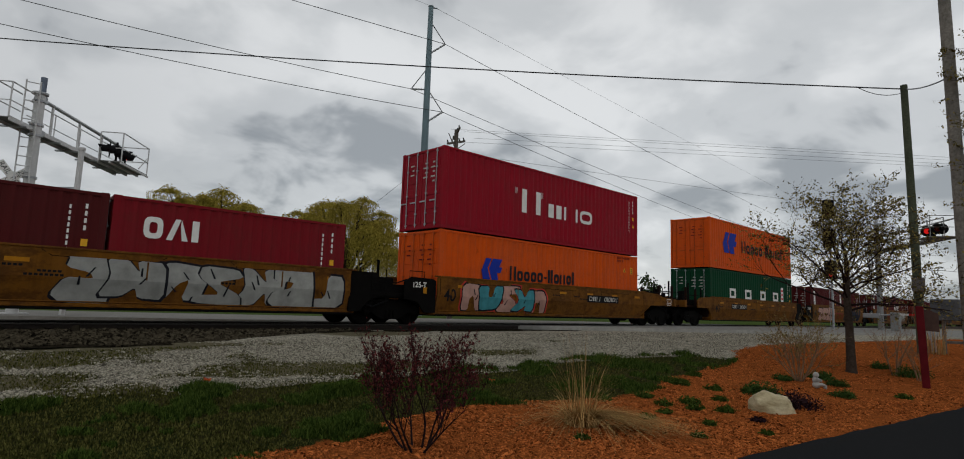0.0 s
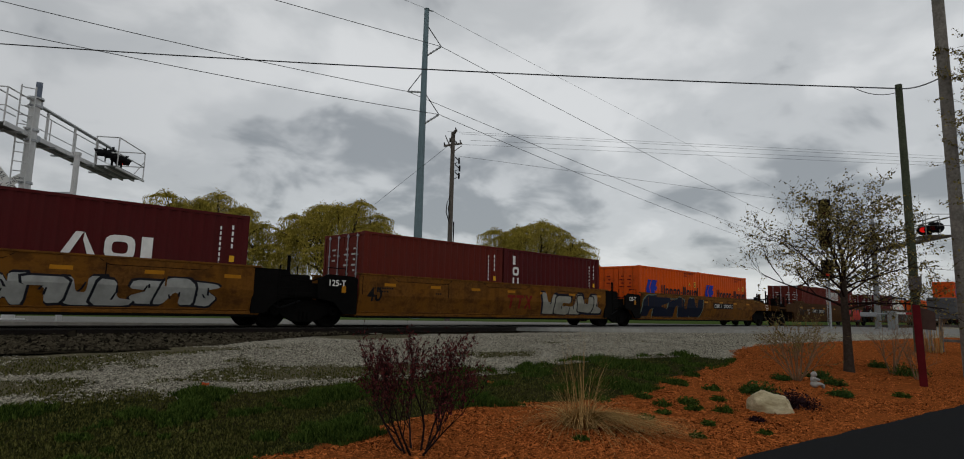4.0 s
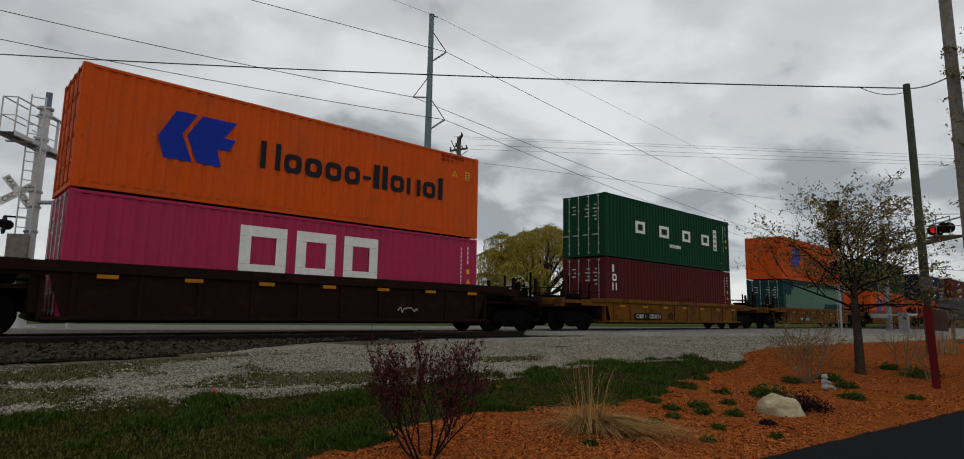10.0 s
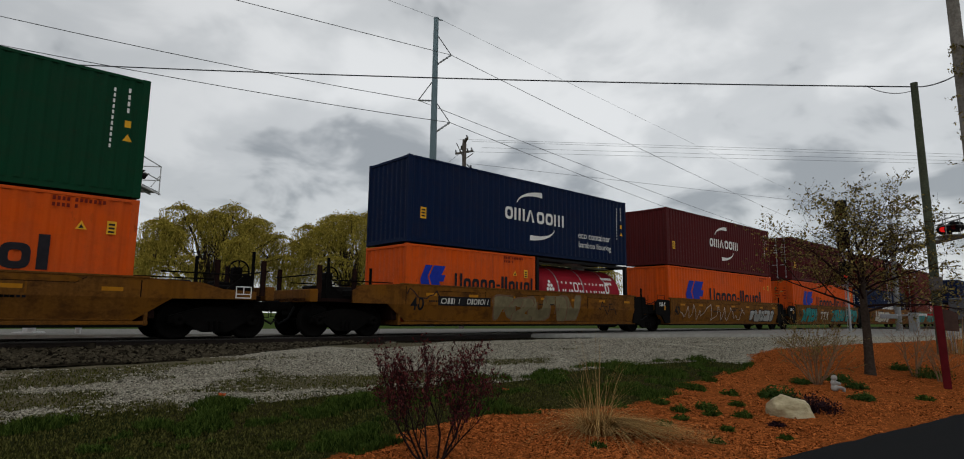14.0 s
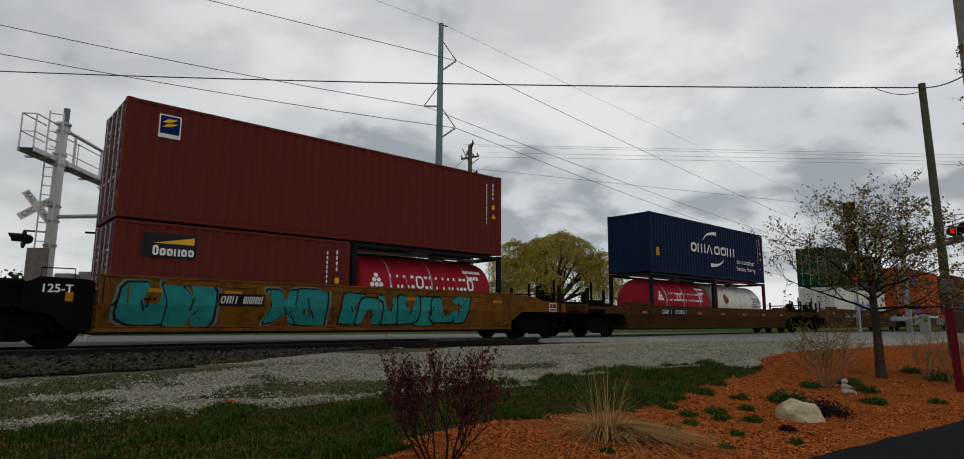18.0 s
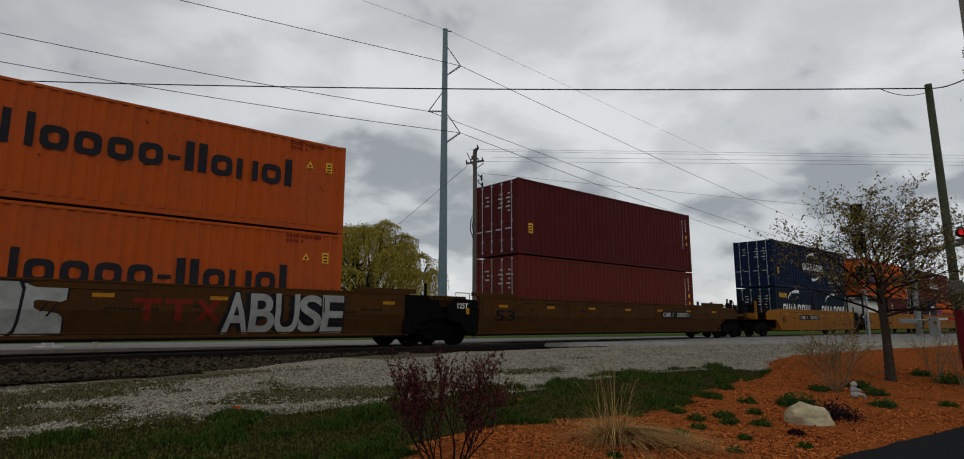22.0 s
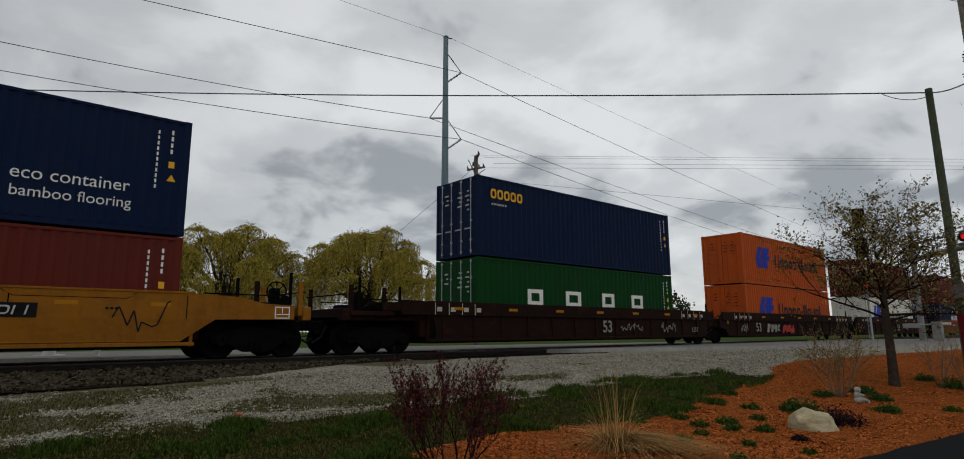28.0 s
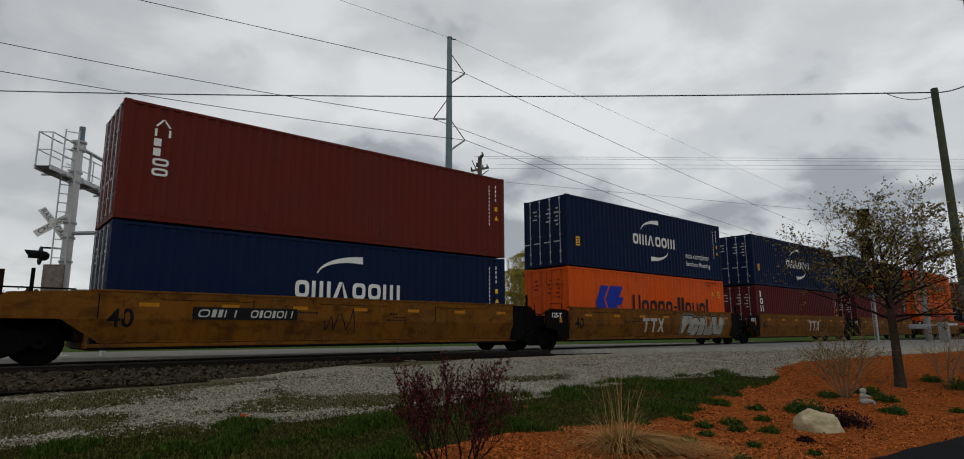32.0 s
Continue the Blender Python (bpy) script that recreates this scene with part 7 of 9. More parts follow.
def signal_at_right(at, rz, back, out, deck, top, face):
    """The far crossing signal: mast, ladder and long arm with rails and a lamp basket. Local x runs along the arm."""
    ob = thing("crossing_signal", at, "silver cantilever crossing signal with long arm and lit red flashers", "crossing signal", rz=rz)

    def put(name, make, mat=M_DULL, label="", parent=ob):
        return part(name, make, mat, parent, label)
    put("foundation", Mesh().box(-0.55, 0.55, -0.55, 0.55, -0.4, 0.12, 0.03), M_CONC)
    put("mast", Mesh().tube([(0, 0, 0.1), (0, 0, top - 0.25)], [0.19, 0.16], 16).box(-0.32, 0.32, -0.32, 0.32, 0.1, 0.16, 0.01))
    put("mast_cap", Mesh().tube([(0, 0, top - 0.25), (0, 0, top + 0.05)], [0.10, 0.09], 10), M_GALV)
    put("mast_flange", Mesh().tube([(0, 0, top - 0.31), (0, 0, top - 0.24)], 0.25, 14), M_GALV)
    for z in (deck - 0.15, deck + 0.75):
        put("clamp", Mesh().box(-0.24, 0.24, -0.24, 0.24, z, z + 0.14, 0.02))
    lad = Mesh()
    ux, uy, lx, ly = 1.0, 0.0, -0.34, -0.30
    for s in (-0.21, 0.21):
        lad.tube([(lx + s * ux, ly + s * uy, 1.9), (lx + s * ux, ly + s * uy, top - 0.2)], 0.030, 6)
    ladder = put("ladder", lad)
    rung = Mesh().tube([(lx - 0.21 * ux, ly - 0.21 * uy, 0), (lx + 0.21 * ux, ly + 0.21 * uy, 0)], 0.019, 6).data("rung", M_ALU)
    z = 2.05
    while z < top - 0.25:
        part("rung", rung, None, ladder).matrix_basis = Matrix.Translation((0, 0, z))
        z += 0.305
    for z in (3.0, 4.4, 5.6, 6.9):
        put("ladder_bracket", Mesh().box(-0.5, 0.0, -0.05, 0.0, z, z + 0.04, 0.008))
    # arm: a deck between two chords, and a rail on posts each side
    put("deck", Mesh().box(-back, out, -0.36, 0.36, deck - 0.03, deck, 0.004), M_GRATE, "grey grated walkway")
    for y in (-0.38, 0.38):
        put("lower_chord", Mesh().box(-back, out, y - 0.03, y + 0.03, deck - 0.09, deck + 0.02, 0.008))
        put("hand_rail", Mesh().tube([(-back, y, deck + 1.05), (out, y, deck + 1.05)], 0.045 if y > 0 else 0.028, 8))
        if y < 0:
            put("mid_rail", Mesh().tube([(-back, y, deck + 0.55), (out, y, deck + 0.55)], 0.018, 6))
        x = -back
        while x < out + 0.05:
            put("rail_post", Mesh().tube([(x, y, deck), (x, y, deck + 1.05)], 0.028, 6))
            x += (out + back) / 6
    put("end_rail", Mesh().tube([(-back, -0.38, deck + 1.05), (-back, 0.38, deck + 1.05)], 0.026, 6))
    # the basket round the lamps
    put("basket_deck", Mesh().box(out - 1.7, out + 0.05, -1.10, -0.38, deck - 0.05, deck - 0.01, 0.004), M_GRATE)
    bs = Mesh()
    c = [(out - 1.7, -0.38), (out - 1.7, -1.10), (out + 0.05, -1.10), (out + 0.05, 0.38)]
    for h in (0.5, 1.15):
        bs.tube([(x, y, deck + h) for x, y in c], 0.022, 6)
    for x, y in c:
        bs.tube([(x, y, deck - 0.03), (x, y, deck + 1.15)], 0.024, 6)
    put("basket_rail", bs)
    head = put("lamp_bracket", Mesh().tube([(out - 1.3, -0.55, deck + 0.45), (out - 0.1, -0.55, deck + 0.45)], 0.035, 8).tube([(out - 0.7, -0.45, deck), (out - 0.7, -0.55, deck + 0.45)], 0.035, 8), M_BLACK)
    for k, dx in enumerate((-1.25, -0.15)):
        flasher(head, (out + dx, -0.62, deck + 0.42), face, k == 0)
        flasher(head, (out + dx, -0.40, deck + 0.42), face + 180, k == 1)


signal_at_left()
signal_at_right((48.9, 11.4, 0.74), 216, 0.9, 9.0, 5.6, 7.8, 64)


def crossing_gate():
    ob = thing("crossing_gate", (48.3, 10.4, 0.76), "lowered crossing gate with red and white striped arm", "crossing gate")
    part("stand", Mesh().box(-0.3, 0.3, -0.25, 0.25, -0.1, 1.35, 0.03), M_DULL, ob)
    part("counterweight", Mesh().box(-0.12, 0.12, 0.9, 1.9, 0.95, 1.25, 0.03).tube([(0, 0.1, 1.2), (0, 1.6, 1.1)], 0.05, 8), M_GALV, ob)
    white, red = plain("gate_white", (0.7, 0.7, 0.68), 0.5), plain("gate_red", (0.45, 0.02, 0.02), 0.5)
    for i in range(10):
        part("arm_stripe", Mesh().box(-0.025, 0.025, -0.25 - 0.5 * (i + 1), -0.25 - 0.5 * i, 1.16, 1.29, 0.004), red if i % 2 else white, ob)


def rail_signal():
    """Railway signal on a mast with three lamp heads one above the other."""
    ob = thing("railway_signal", (43.4, 12.75, 0.55), "silver railway signal mast with three black lamp heads", "railway signal")
    part("foundation", Mesh().box(-0.5, 0.5, -0.5, 0.5, -0.2, 0.2, 0.03), M_CONC, ob)
    part("mast", Mesh().tube([(0, 0, 0.2), (0, 0, 8.6)], [0.075, 0.06], 12), M_GALV, ob)
    la = Mesh()
    for s in (-0.2, 0.2):
        la.tube([(s + 0.35, 0.2, 0.3), (s + 0.35, 0.2, 8.4)], 0.02, 6)
    lad = part("ladder", la, M_GALV, ob)
    rg = Mesh().tube([(0.15, 0.2, 0), (0.55, 0.2, 0)], 0.013, 6).data("rung", M_ALU)
    for i in range(22):
        part("rung", rg, None, lad).matrix_basis = Matrix.Translation((0, 0, 0.6 + i * 0.36))
    for k, z in enumerate((8.15, 6.2, 4.15)):
        h = part("signal_head", Mesh().box(-0.10, 0.10, -0.35, 0.35, -0.62, 0.62, 0.12), M_BLACK, ob, "black signal head with hoods")
        h.matrix_basis = Matrix.Translation((-0.16, 0, z)) @ Matrix.Rotation(radians(14), 4, "Z")
        for j in (-0.36, 0.0, 0.36):
            v = part("visor", Mesh().tube([(-0.1, 0, 0), (-0.38, 0, 0.0)], 0.13, 12, caps=False), M_BLACK, h)
            v.matrix_basis = Matrix.Translation((0, 0, j))
        ln = part("lens", Mesh().lathe([(-0.12, 0.1), (-0.13, 0.01)], (0, 0, 0), "x", 14), M_LENS if k == 2 else M_LENS_OFF, h, "lit red lens" if k == 2 else "dark lens")
        ln.matrix_basis = Matrix.Translation((0, 0, -0.36))
        part("platform", Mesh().box(-0.1, 0.7, -0.4, 0.5, z - 0.95, z - 0.91, 0.005), M_GALV, ob)


crossing_gate()
rail_signal()


# ---- poles and wires ----
def polar(az, el, d):
    a, e = radians(az), radians(el)
    return Vector((d * math.cos(a), d * math.sin(a), EYE.z + d * math.tan(e)))


def span(name, p, q, sag, r, mat, parent=None, n=26):
    p, q = Vector(p), Vector(q)
    pts = [p.lerp(q, i / n) - Vector((0, 0, 4 * sag * (i / n) * (1 - i / n))) for i in range(n + 1)]
    mb = Mesh().tube(pts, r, 5)
    if parent is None:
        return solid(name, mb, mat, {"power_line": "thin grey power line hanging between poles", "cable": "black overhead cable on wooden poles"}[name], "overhead wire", "overhead wires")
    mb.v = [tuple(Vector(v) - parent.location) for v in mb.v]
    return part(name, mb, mat, parent)


def steel_pole(base, height, right_turn=5):
    ob = thing("transmission_pole", base, "tall grey-green steel transmission pole with three insulator arms", "utility pole", "transmission poles")
    part("shaft", Mesh().tube([(0, 0, -0.5), (0, 0, height)], [0.36, 0.19], 12), M_POLE, ob)
    part("cap", Mesh().tube([(0, 0, height), (0, 0, height + 0.06)], [0.22, 0.20], 12).tube([(0, 0, height - 0.05), (0.42, -0.30, height - 0.1)], 0.05, 6), M_POLE, ob)
    tips = [Vector((0.42, -0.30, height - 0.12))]
    for side, dz in ((1, 3.72), (-1, 6.7), (1, 9.15)):
        # the arms stand square to the view line of the crossing
        s = Vector((0.77, -0.64, 0)) * side
        a = Vector((0, 0, height - dz)) + s * 0.2
        rise = 0.75 if side > 0 else 0.0
        tip = Vector((0, 0, height - dz + rise)) + s * 1.22
        arm = part("insulator", Mesh().tube([a + (tip - a) * i / 9 for i in range(10)], [0.05 if i % 2 else 0.09 for i in range(10)], 8), M_GALV, ob, "grey ribbed insulator")
        part("stay", Mesh().tube([tip, Vector((0, 0, height - dz + rise + 1.5)) + s * 0.2], 0.035, 6), M_UNDER, ob)
        tips.append(tip)
    return [Vector(base) + t for t in tips]


P_MID = Vector((26.9, 35.2, 0.75))
here = steel_pole(P_MID, 23.8)
# the spans bend at this pole: on towards the far right and back to the far left
ahead = [polar(az, e, 118) for az, e in ((20.9, 11.39), (21.0, 9.0), (22.52, 7.62), (23.78, 7.23))]
behind = [polar(az, e, d) for az, e, d in ((68.0, 30.6, 41), (68.13, 26.53, 41), (87.31, 21.37, 44), (87.08, 19.37, 44))]
for k, (p, q, o) in enumerate(zip(here, ahead, behind)):
    span("power_line", p, p + (q - p) * 1.05, 0.35 if k else 0.1, 0.012 if k == 0 else 0.022, M_WIREL if k == 0 else M_WIRE)
    low = 0.5 if k > 1 else 0.0
    span("power_line", p, p + (o + Vector((0, 0, 0.94 * low)) - p) * (1.6 if k > 1 else 2.6), low, 0.012 if k == 0 else 0.024, M_WIREL if k == 0 else M_WIRE)


def wood_pole(base, height, r0, r1, mat, label, lean=(0, 0)):
    ob = thing("utility_pole", base, label, "utility pole", "wooden poles")
    mb = Mesh().tube([(lean[0] * k / 8, lean[1] * k / 8, -0.4 + (height + 0.4) * k / 8) for k in range(9)], [r0 + (r1 - r0) * k / 8 for k in range(9)], 14)
    part("shaft", mb, mat, ob)
    return ob


# distribution pole with cross arms behind the track
P2 = polar(49.55, 0, 38)
p2 = wood_pole((P2.x, P2.y, 0.75), 12.2, 0.17, 0.13, M_WOOD, "brown wooden utility pole with crossarms and transformer gear")
for k, zz in enumerate((11.95, 11.35)):
    arm = Mesh().box(-0.62, 0.62, -0.06, 0.06, zz - 0.06, zz + 0.06, 0.01)
    a = part("crossarm", arm, M_WOOD, p2)
    a.matrix_basis = Matrix.Translation((0, 0, zz)) @ Matrix.Rotation(radians(70 if k == 0 else -25), 4, "Z") @ Matrix.Rotation(radians(24 if k == 0 else -14), 4, "Y") @ Matrix.Translation((0, 0, -zz))
    for x in (-0.55, -0.25, 0.25, 0.55):
        part("insulator", Mesh().lathe([(0, 0.05), (0.05, 0.06), (0.08, 0.03), (0.14, 0.05), (0.2, 0.01)], (x, 0, zz + 0.06), "z", 8), M_BLACK, a)
part("brace", Mesh().tube([(0.0, -0.15, 10.9), (0.45, -0.35, 11.3)], 0.03, 6).tube([(0, -0.15, 10.6), (-0.5, 0.2, 11.9)], 0.03, 6), M_WOOD, p2)
for z, x in ((10.3, 0.35), (9.8, 0.42), (9.3, 0.38)):
    part("cutout", Mesh().tube([(0.15, -0.1, z + 0.25), (x, -0.25, z), (0.15, -0.1, z - 0.2)], 0.035, 6).tube([(x, -0.25, z - 0.18), (x, -0.25, z + 0.2)], 0.06, 8), M_BLACK, p2)
part("riser", Mesh().tube([(-0.18, -0.1, 8.0), (-0.5, -0.2, 7.4), (-0.55, -0.2, 6.8), (-0.18, -0.1, 6.2)], 0.03, 6).tube([(-0.18, -0.1, 7.6), (-0.35, -0.15, 7.1), (-0.18, -0.1, 6.5)], 0.025, 6).tube([(0.2, -0.1, 6.3), (0.2, -0.1, 1.0)], 0.04, 6), M_BLACK, p2)
TOP2 = Vector((P2.x, P2.y, 0.75 + 12.1))
for (dx, dz), el in zip(((-0.3, 0.12), (0.4, 0.0), (0.9, -0.4), (0.2, -0.7)), (14.08, 13.87, 13.5, 13.2)):
    p, q = TOP2 + Vector((dx, -dx * 0.8, dz)), polar(18.15, el, 46)
    span("power_line", p, p + (q - p) * 1.7, 0.0, 0.009, M_WIREL)
p, q = polar(48.9, 14.39, 38), polar(18.35, 9.7, 52)
span("power_line", p, p + (q - p) * 1.5, 0.0, 0.011, M_WIREL)
p, q = polar(49.6, 15.67, 38), polar(55.2, 10.92, 48)
span("power_line", p, p + (q - p) * 1.4, 0.0, 0.013, M_WIRE)

# leaning service pole at the bed's corner and the big pole behind the fence
P3 = polar(10.72, 0, 27)
p3 = wood_pole((P3.x + 0.1, P3.y - 0.05, 0.35), 10.15, 0.16, 0.12, M_WOODG, "slim green-stained wooden utility pole", lean=(0.0, 0.10))
part("meter_box", Mesh().box(-0.20, 0.20, -0.30, -0.12, 2.3, 2.8, 0.03), plain("dull_grey_box", (0.13, 0.12, 0.11), 0.7), p3, "grey metal box on the pole").matrix_basis = Matrix.Rotation(radians(-80), 4, "Z")
P4 = polar(7.75, 0, 20.5)
wood_pole((P4.x, P4.y - 0.05, 0.2), 13.5, 0.17, 0.14, M_WOODP, "thick weathered wooden utility pole", lean=(0, 0.12))
A3 = Vector((P3.x + 0.1, P3.y + 0.03, 10.35))
d1, d2 = polar(87.2, 18.8, 1) - EYE, A3 - EYE
d2 = d2 / math.hypot(d2.x, d2.y)
d3 = d1 + 0.30 * (d1 - d2)
span("cable", A3, EYE + d3 * 34, 0.35, 0.026, M_WIRE)
span("cable", A3, (P4.x - 0.1, P4.y, 8.35), 0.12, 0.022, M_WIRE)
span("cable", A3 + Vector((0, 0, -0.12)), A3.lerp(EYE + d3 * 34, 0.035) + Vector((0, 0, -0.02)), 0.22, 0.014, M_WIRE)
span("power_line", (P4.x, P4.y, 10.6), polar(13.0, 27.0, 14), 0.1, 0.008, M_WIREL)

sp = polar(79.95, 0, 46)
field_sign = thing("small_sign", (sp.x, sp.y, 0.75), "small white square sign on a thin post in the grass", "sign", rz=-8)
part("post", Mesh().tube([(0, 0, -0.2), (0, 0, 0.7)], 0.03, 6), M_DULL, field_sign)
part("panel", Mesh().box(-0.32, 0.32, -0.02, 0.0, 0.25, 0.75, 0.006), M_WHITE, field_sign)

# ---- vegetation ----
def leaf_mat(name, dark, light, rough=0.7):
    m, t, p = node_mat(name)
    rnd = t.nodes.new("ShaderNodeNewGeometry").outputs["Random Per Island"]
    base = mix_node(t, rnd, dark, light)
    link(t, base, p.inputs["Base Color"])
    p.inputs["Roughness"].default_value = rough
    p.inputs["Specular IOR Level"].default_value = 0.0
    return m


M_WILLOW = leaf_mat("willow_leaves", (0.14, 0.118, 0.018), (0.46, 0.355, 0.065))
M_BURG = leaf_mat("burgundy_leaves", (0.028, 0.009, 0.010), (0.150, 0.036, 0.036))
M_TREELEAF = leaf_mat("young_leaves", (0.060, 0.052, 0.018), (0.31, 0.24, 0.075))
M_GRASS = leaf_mat("grass_blades", (0.014, 0.032, 0.006), (0.088, 0.128, 0.024))
M_GRASSDRY = leaf_mat("short_dry_grass", (0.020, 0.026, 0.006), (0.130, 0.122, 0.034))
M_STRAW = leaf_mat("dry_grass", (0.13, 0.070, 0.022), (0.66, 0.42, 0.165))
M_CHIP = leaf_mat("bark_chips", (0.062, 0.016, 0.005), (0.66, 0.195, 0.050), 0.9)
M_STONE = leaf_mat("gravel_stones", (0.075, 0.067, 0.051), (0.53, 0.49, 0.39), 0.9)
M_BALST = leaf_mat("ballast_stones", (0.004, 0.0034, 0.0026), (0.100, 0.084, 0.056), 0.95)
M_EVERG = leaf_mat("evergreen_leaves", (0.016, 0.040, 0.010), (0.075, 0.125, 0.030))
M_PURPLE = leaf_mat("purple_groundcover", (0.012, 0.006, 0.008), (0.055, 0.030, 0.035))
M_FARTREE = leaf_mat("distant_leaves", (0.020, 0.034, 0.014), (0.055, 0.075, 0.030))
M_TRUNK = plain("bark", (0.050, 0.037, 0.028), 0.9, 0, 0.4, 16, 0.9, 0.02)
M_STEM = plain("dark_stem", (0.022, 0.013, 0.012), 0.8, 0, 0.3, 20)
M_TWIG = plain("tan_twig", (0.23, 0.14, 0.08), 0.85, 0, 0.3, 20)


def quads(centres, along, across):
    """One mesh of separate four-cornered leaves, from arrays of centres and half axes."""
    n = len(centres)
    vs = np.stack([centres - along, centres - across * 0.9, centres + along, centres + across * 0.9], axis=1).reshape(-1, 3)
    me = bpy.data.meshes.new("leaves")
    me.vertices.add(4 * n)
    me.vertices.foreach_set("co", vs.astype(np.float32).ravel())
    me.loops.add(4 * n)
    me.loops.foreach_set("vertex_index", np.arange(4 * n, dtype=np.int32))
    me.polygons.add(n)
    me.polygons.foreach_set("loop_start", np.arange(0, 4 * n, 4, dtype=np.int32))
    me.polygons.foreach_set("loop_total", np.full(n, 4, dtype=np.int32))
    me.update(calc_edges=True)
    return me


def unit(n, gen):
    v = gen.normal(size=(n, 3))
    return v / np.linalg.norm(v, axis=1)[:, None]


def leaves(name, pts, size, mat, parent, gen, droop=0.0, ratio=0.45, label=""):
    pts = np.asarray(pts, float)
    n = len(pts)
    a = unit(n, gen)
    a[:, 2] -= droop
    a /= np.linalg.norm(a, axis=1)[:, None]
    b = np.cross(a, unit(n, gen))
    b /= np.linalg.norm(b, axis=1)[:, None] + 1e-9
    s = size * gen.uniform(0.6, 1.3, (n, 1))
    me = quads(pts, a * s, b * s * ratio)
    me.materials.append(mat)
    return tagged(part(name, me, None, parent, label), kind="stuff")


def branches(r, start, heading, length, radius, depth, mb, tips, spread=0.55, up=0.25, kids=3, bend=0.12, first=0.35):
    """Grows one limb and its twigs; collects points along the outer twigs."""
    pts, rs = [Vector(start)], [radius]
    d = Vector(heading).normalized()
    n = 5 if depth > 1 else 4
    for i in range(n):
        d = (d + Vector((r.gauss(0, bend), r.gauss(0, bend), r.gauss(0, bend) + up * 0.12))).normalized()
        pts.append(pts[-1] + d * length / n)
        rs.append(radius * (1 - 0.68 * (i + 1) / n))
    mb.tube(pts, rs, 7 if radius > 0.03 else (5 if radius > 0.008 else 4), caps=False)
    if depth <= 1:
        for i in range(1, len(pts)):
            tips.append((pts[i - 1], pts[i]))
    if depth == 0:
        return
    for k in range(kids + (1 if depth > 1 else 0)):
        f = first + (1 - first) * (k + r.random()) / (kids + 1)
        i = min(n - 1, int(f * n))
        p = pts[i].lerp(pts[i + 1], f * n - i)
        side = Vector((r.gauss(0, 1), r.gauss(0, 1), r.gauss(0, 0.5))).normalized()
        nd = (d * (1 - spread) + side * spread + Vector((0, 0, up * 0.3))).normalized()
        branches(r, p, nd, length * r.uniform(0.5, 0.72), max(0.0025, rs[i] * 0.6), depth - 1, mb, tips, spread, up, kids, bend, first)


def small_tree(base):
    """Young ornamental tree with an open crown and few small leaves."""
    r, gen = random.Random(11), np.random.default_rng(11)
    ob = thing("young_tree", base, "young ornamental tree with sparse brownish new leaves in the mulch", "tree")
    tr = Mesh().tube([(0, 0, -0.1), (0.01, 0, 0.12), (0.01, 0, 0.5), (0.03, 0.01, 1.1), (0.02, 0.03, 1.75), (0.04, 0.02, 2.4), (0.08, 0.05, 3.2)], [0.16, 0.13, 0.112, 0.10, 0.095, 0.06, 0.035], 12)
    part("trunk", tr, M_TRUNK, ob)
    tips = []
    for k in range(19):
        limb = Mesh()
        a = k * 2.4 + r.uniform(-0.4, 0.4)
        h = 1.58 + 0.080 * k
        flat = 1.35 - 0.045 * k
        x = (math.cos(a) * flat + 0.04, math.sin(a) * flat - 0.16, 0.40 + 0.036 * k)
        base_x = 0.02 + 0.03 * max(0, h - 1.7)
        branches(r, (base_x, 0.02, h), x, 2.26 - 0.048 * k, 0.034 - 0.0009 * k, 3, limb, tips, 0.55, 0.22, 4, 0.12, 0.16)
        part("limb", limb, M_STEM, ob)
    pts = []
    for p, q in tips:
        for _ in range(r.choice((0, 1, 1, 2))):
            pts.append(p.lerp(q, r.random()) + Vector((r.gauss(0, 0.03), r.gauss(0, 0.03), r.gauss(0, 0.03))))
    leaves("crown", pts, 0.040, M_TREELEAF, ob, gen, ratio=0.55)


def burgundy_shrub(base):
    """A few crooked stems that fork low and fan out into upright twigs, with small leaves along the upper twigs."""
    r, gen = random.Random(5), np.random.default_rng(5)
    ob = thing("shrub", base, "spreading shrub with dark burgundy leaves and thin forked stems", "shrub")
    tips = []
    for k in range(8):
        stem = Mesh()
        a = k * 2.399 + 0.4
        sp = 0.12 + 0.80 * math.sqrt(k / 7)
        branches(r, (0.10 * math.cos(a), 0.10 * math.sin(a), -0.03), (math.cos(a) * sp, math.sin(a) * sp, 0.9), 0.78 * r.uniform(0.88, 1.05), 0.015, 3, stem, tips, 0.40, 0.80, 4, 0.12, 0.30)
        part("stem", stem, M_STEM, ob)
    pts = []
    for p, q in tips:
        if p.z > 0.42:
            for _ in range(r.choice((0, 1, 1, 2))):
                pts.append(p.lerp(q, r.random()) + Vector((r.gauss(0, 0.010), r.gauss(0, 0.010), r.gauss(0, 0.010))))
    leaves("foliage", pts, 0.021, M_BURG, ob, gen, droop=-0.8, ratio=0.46)


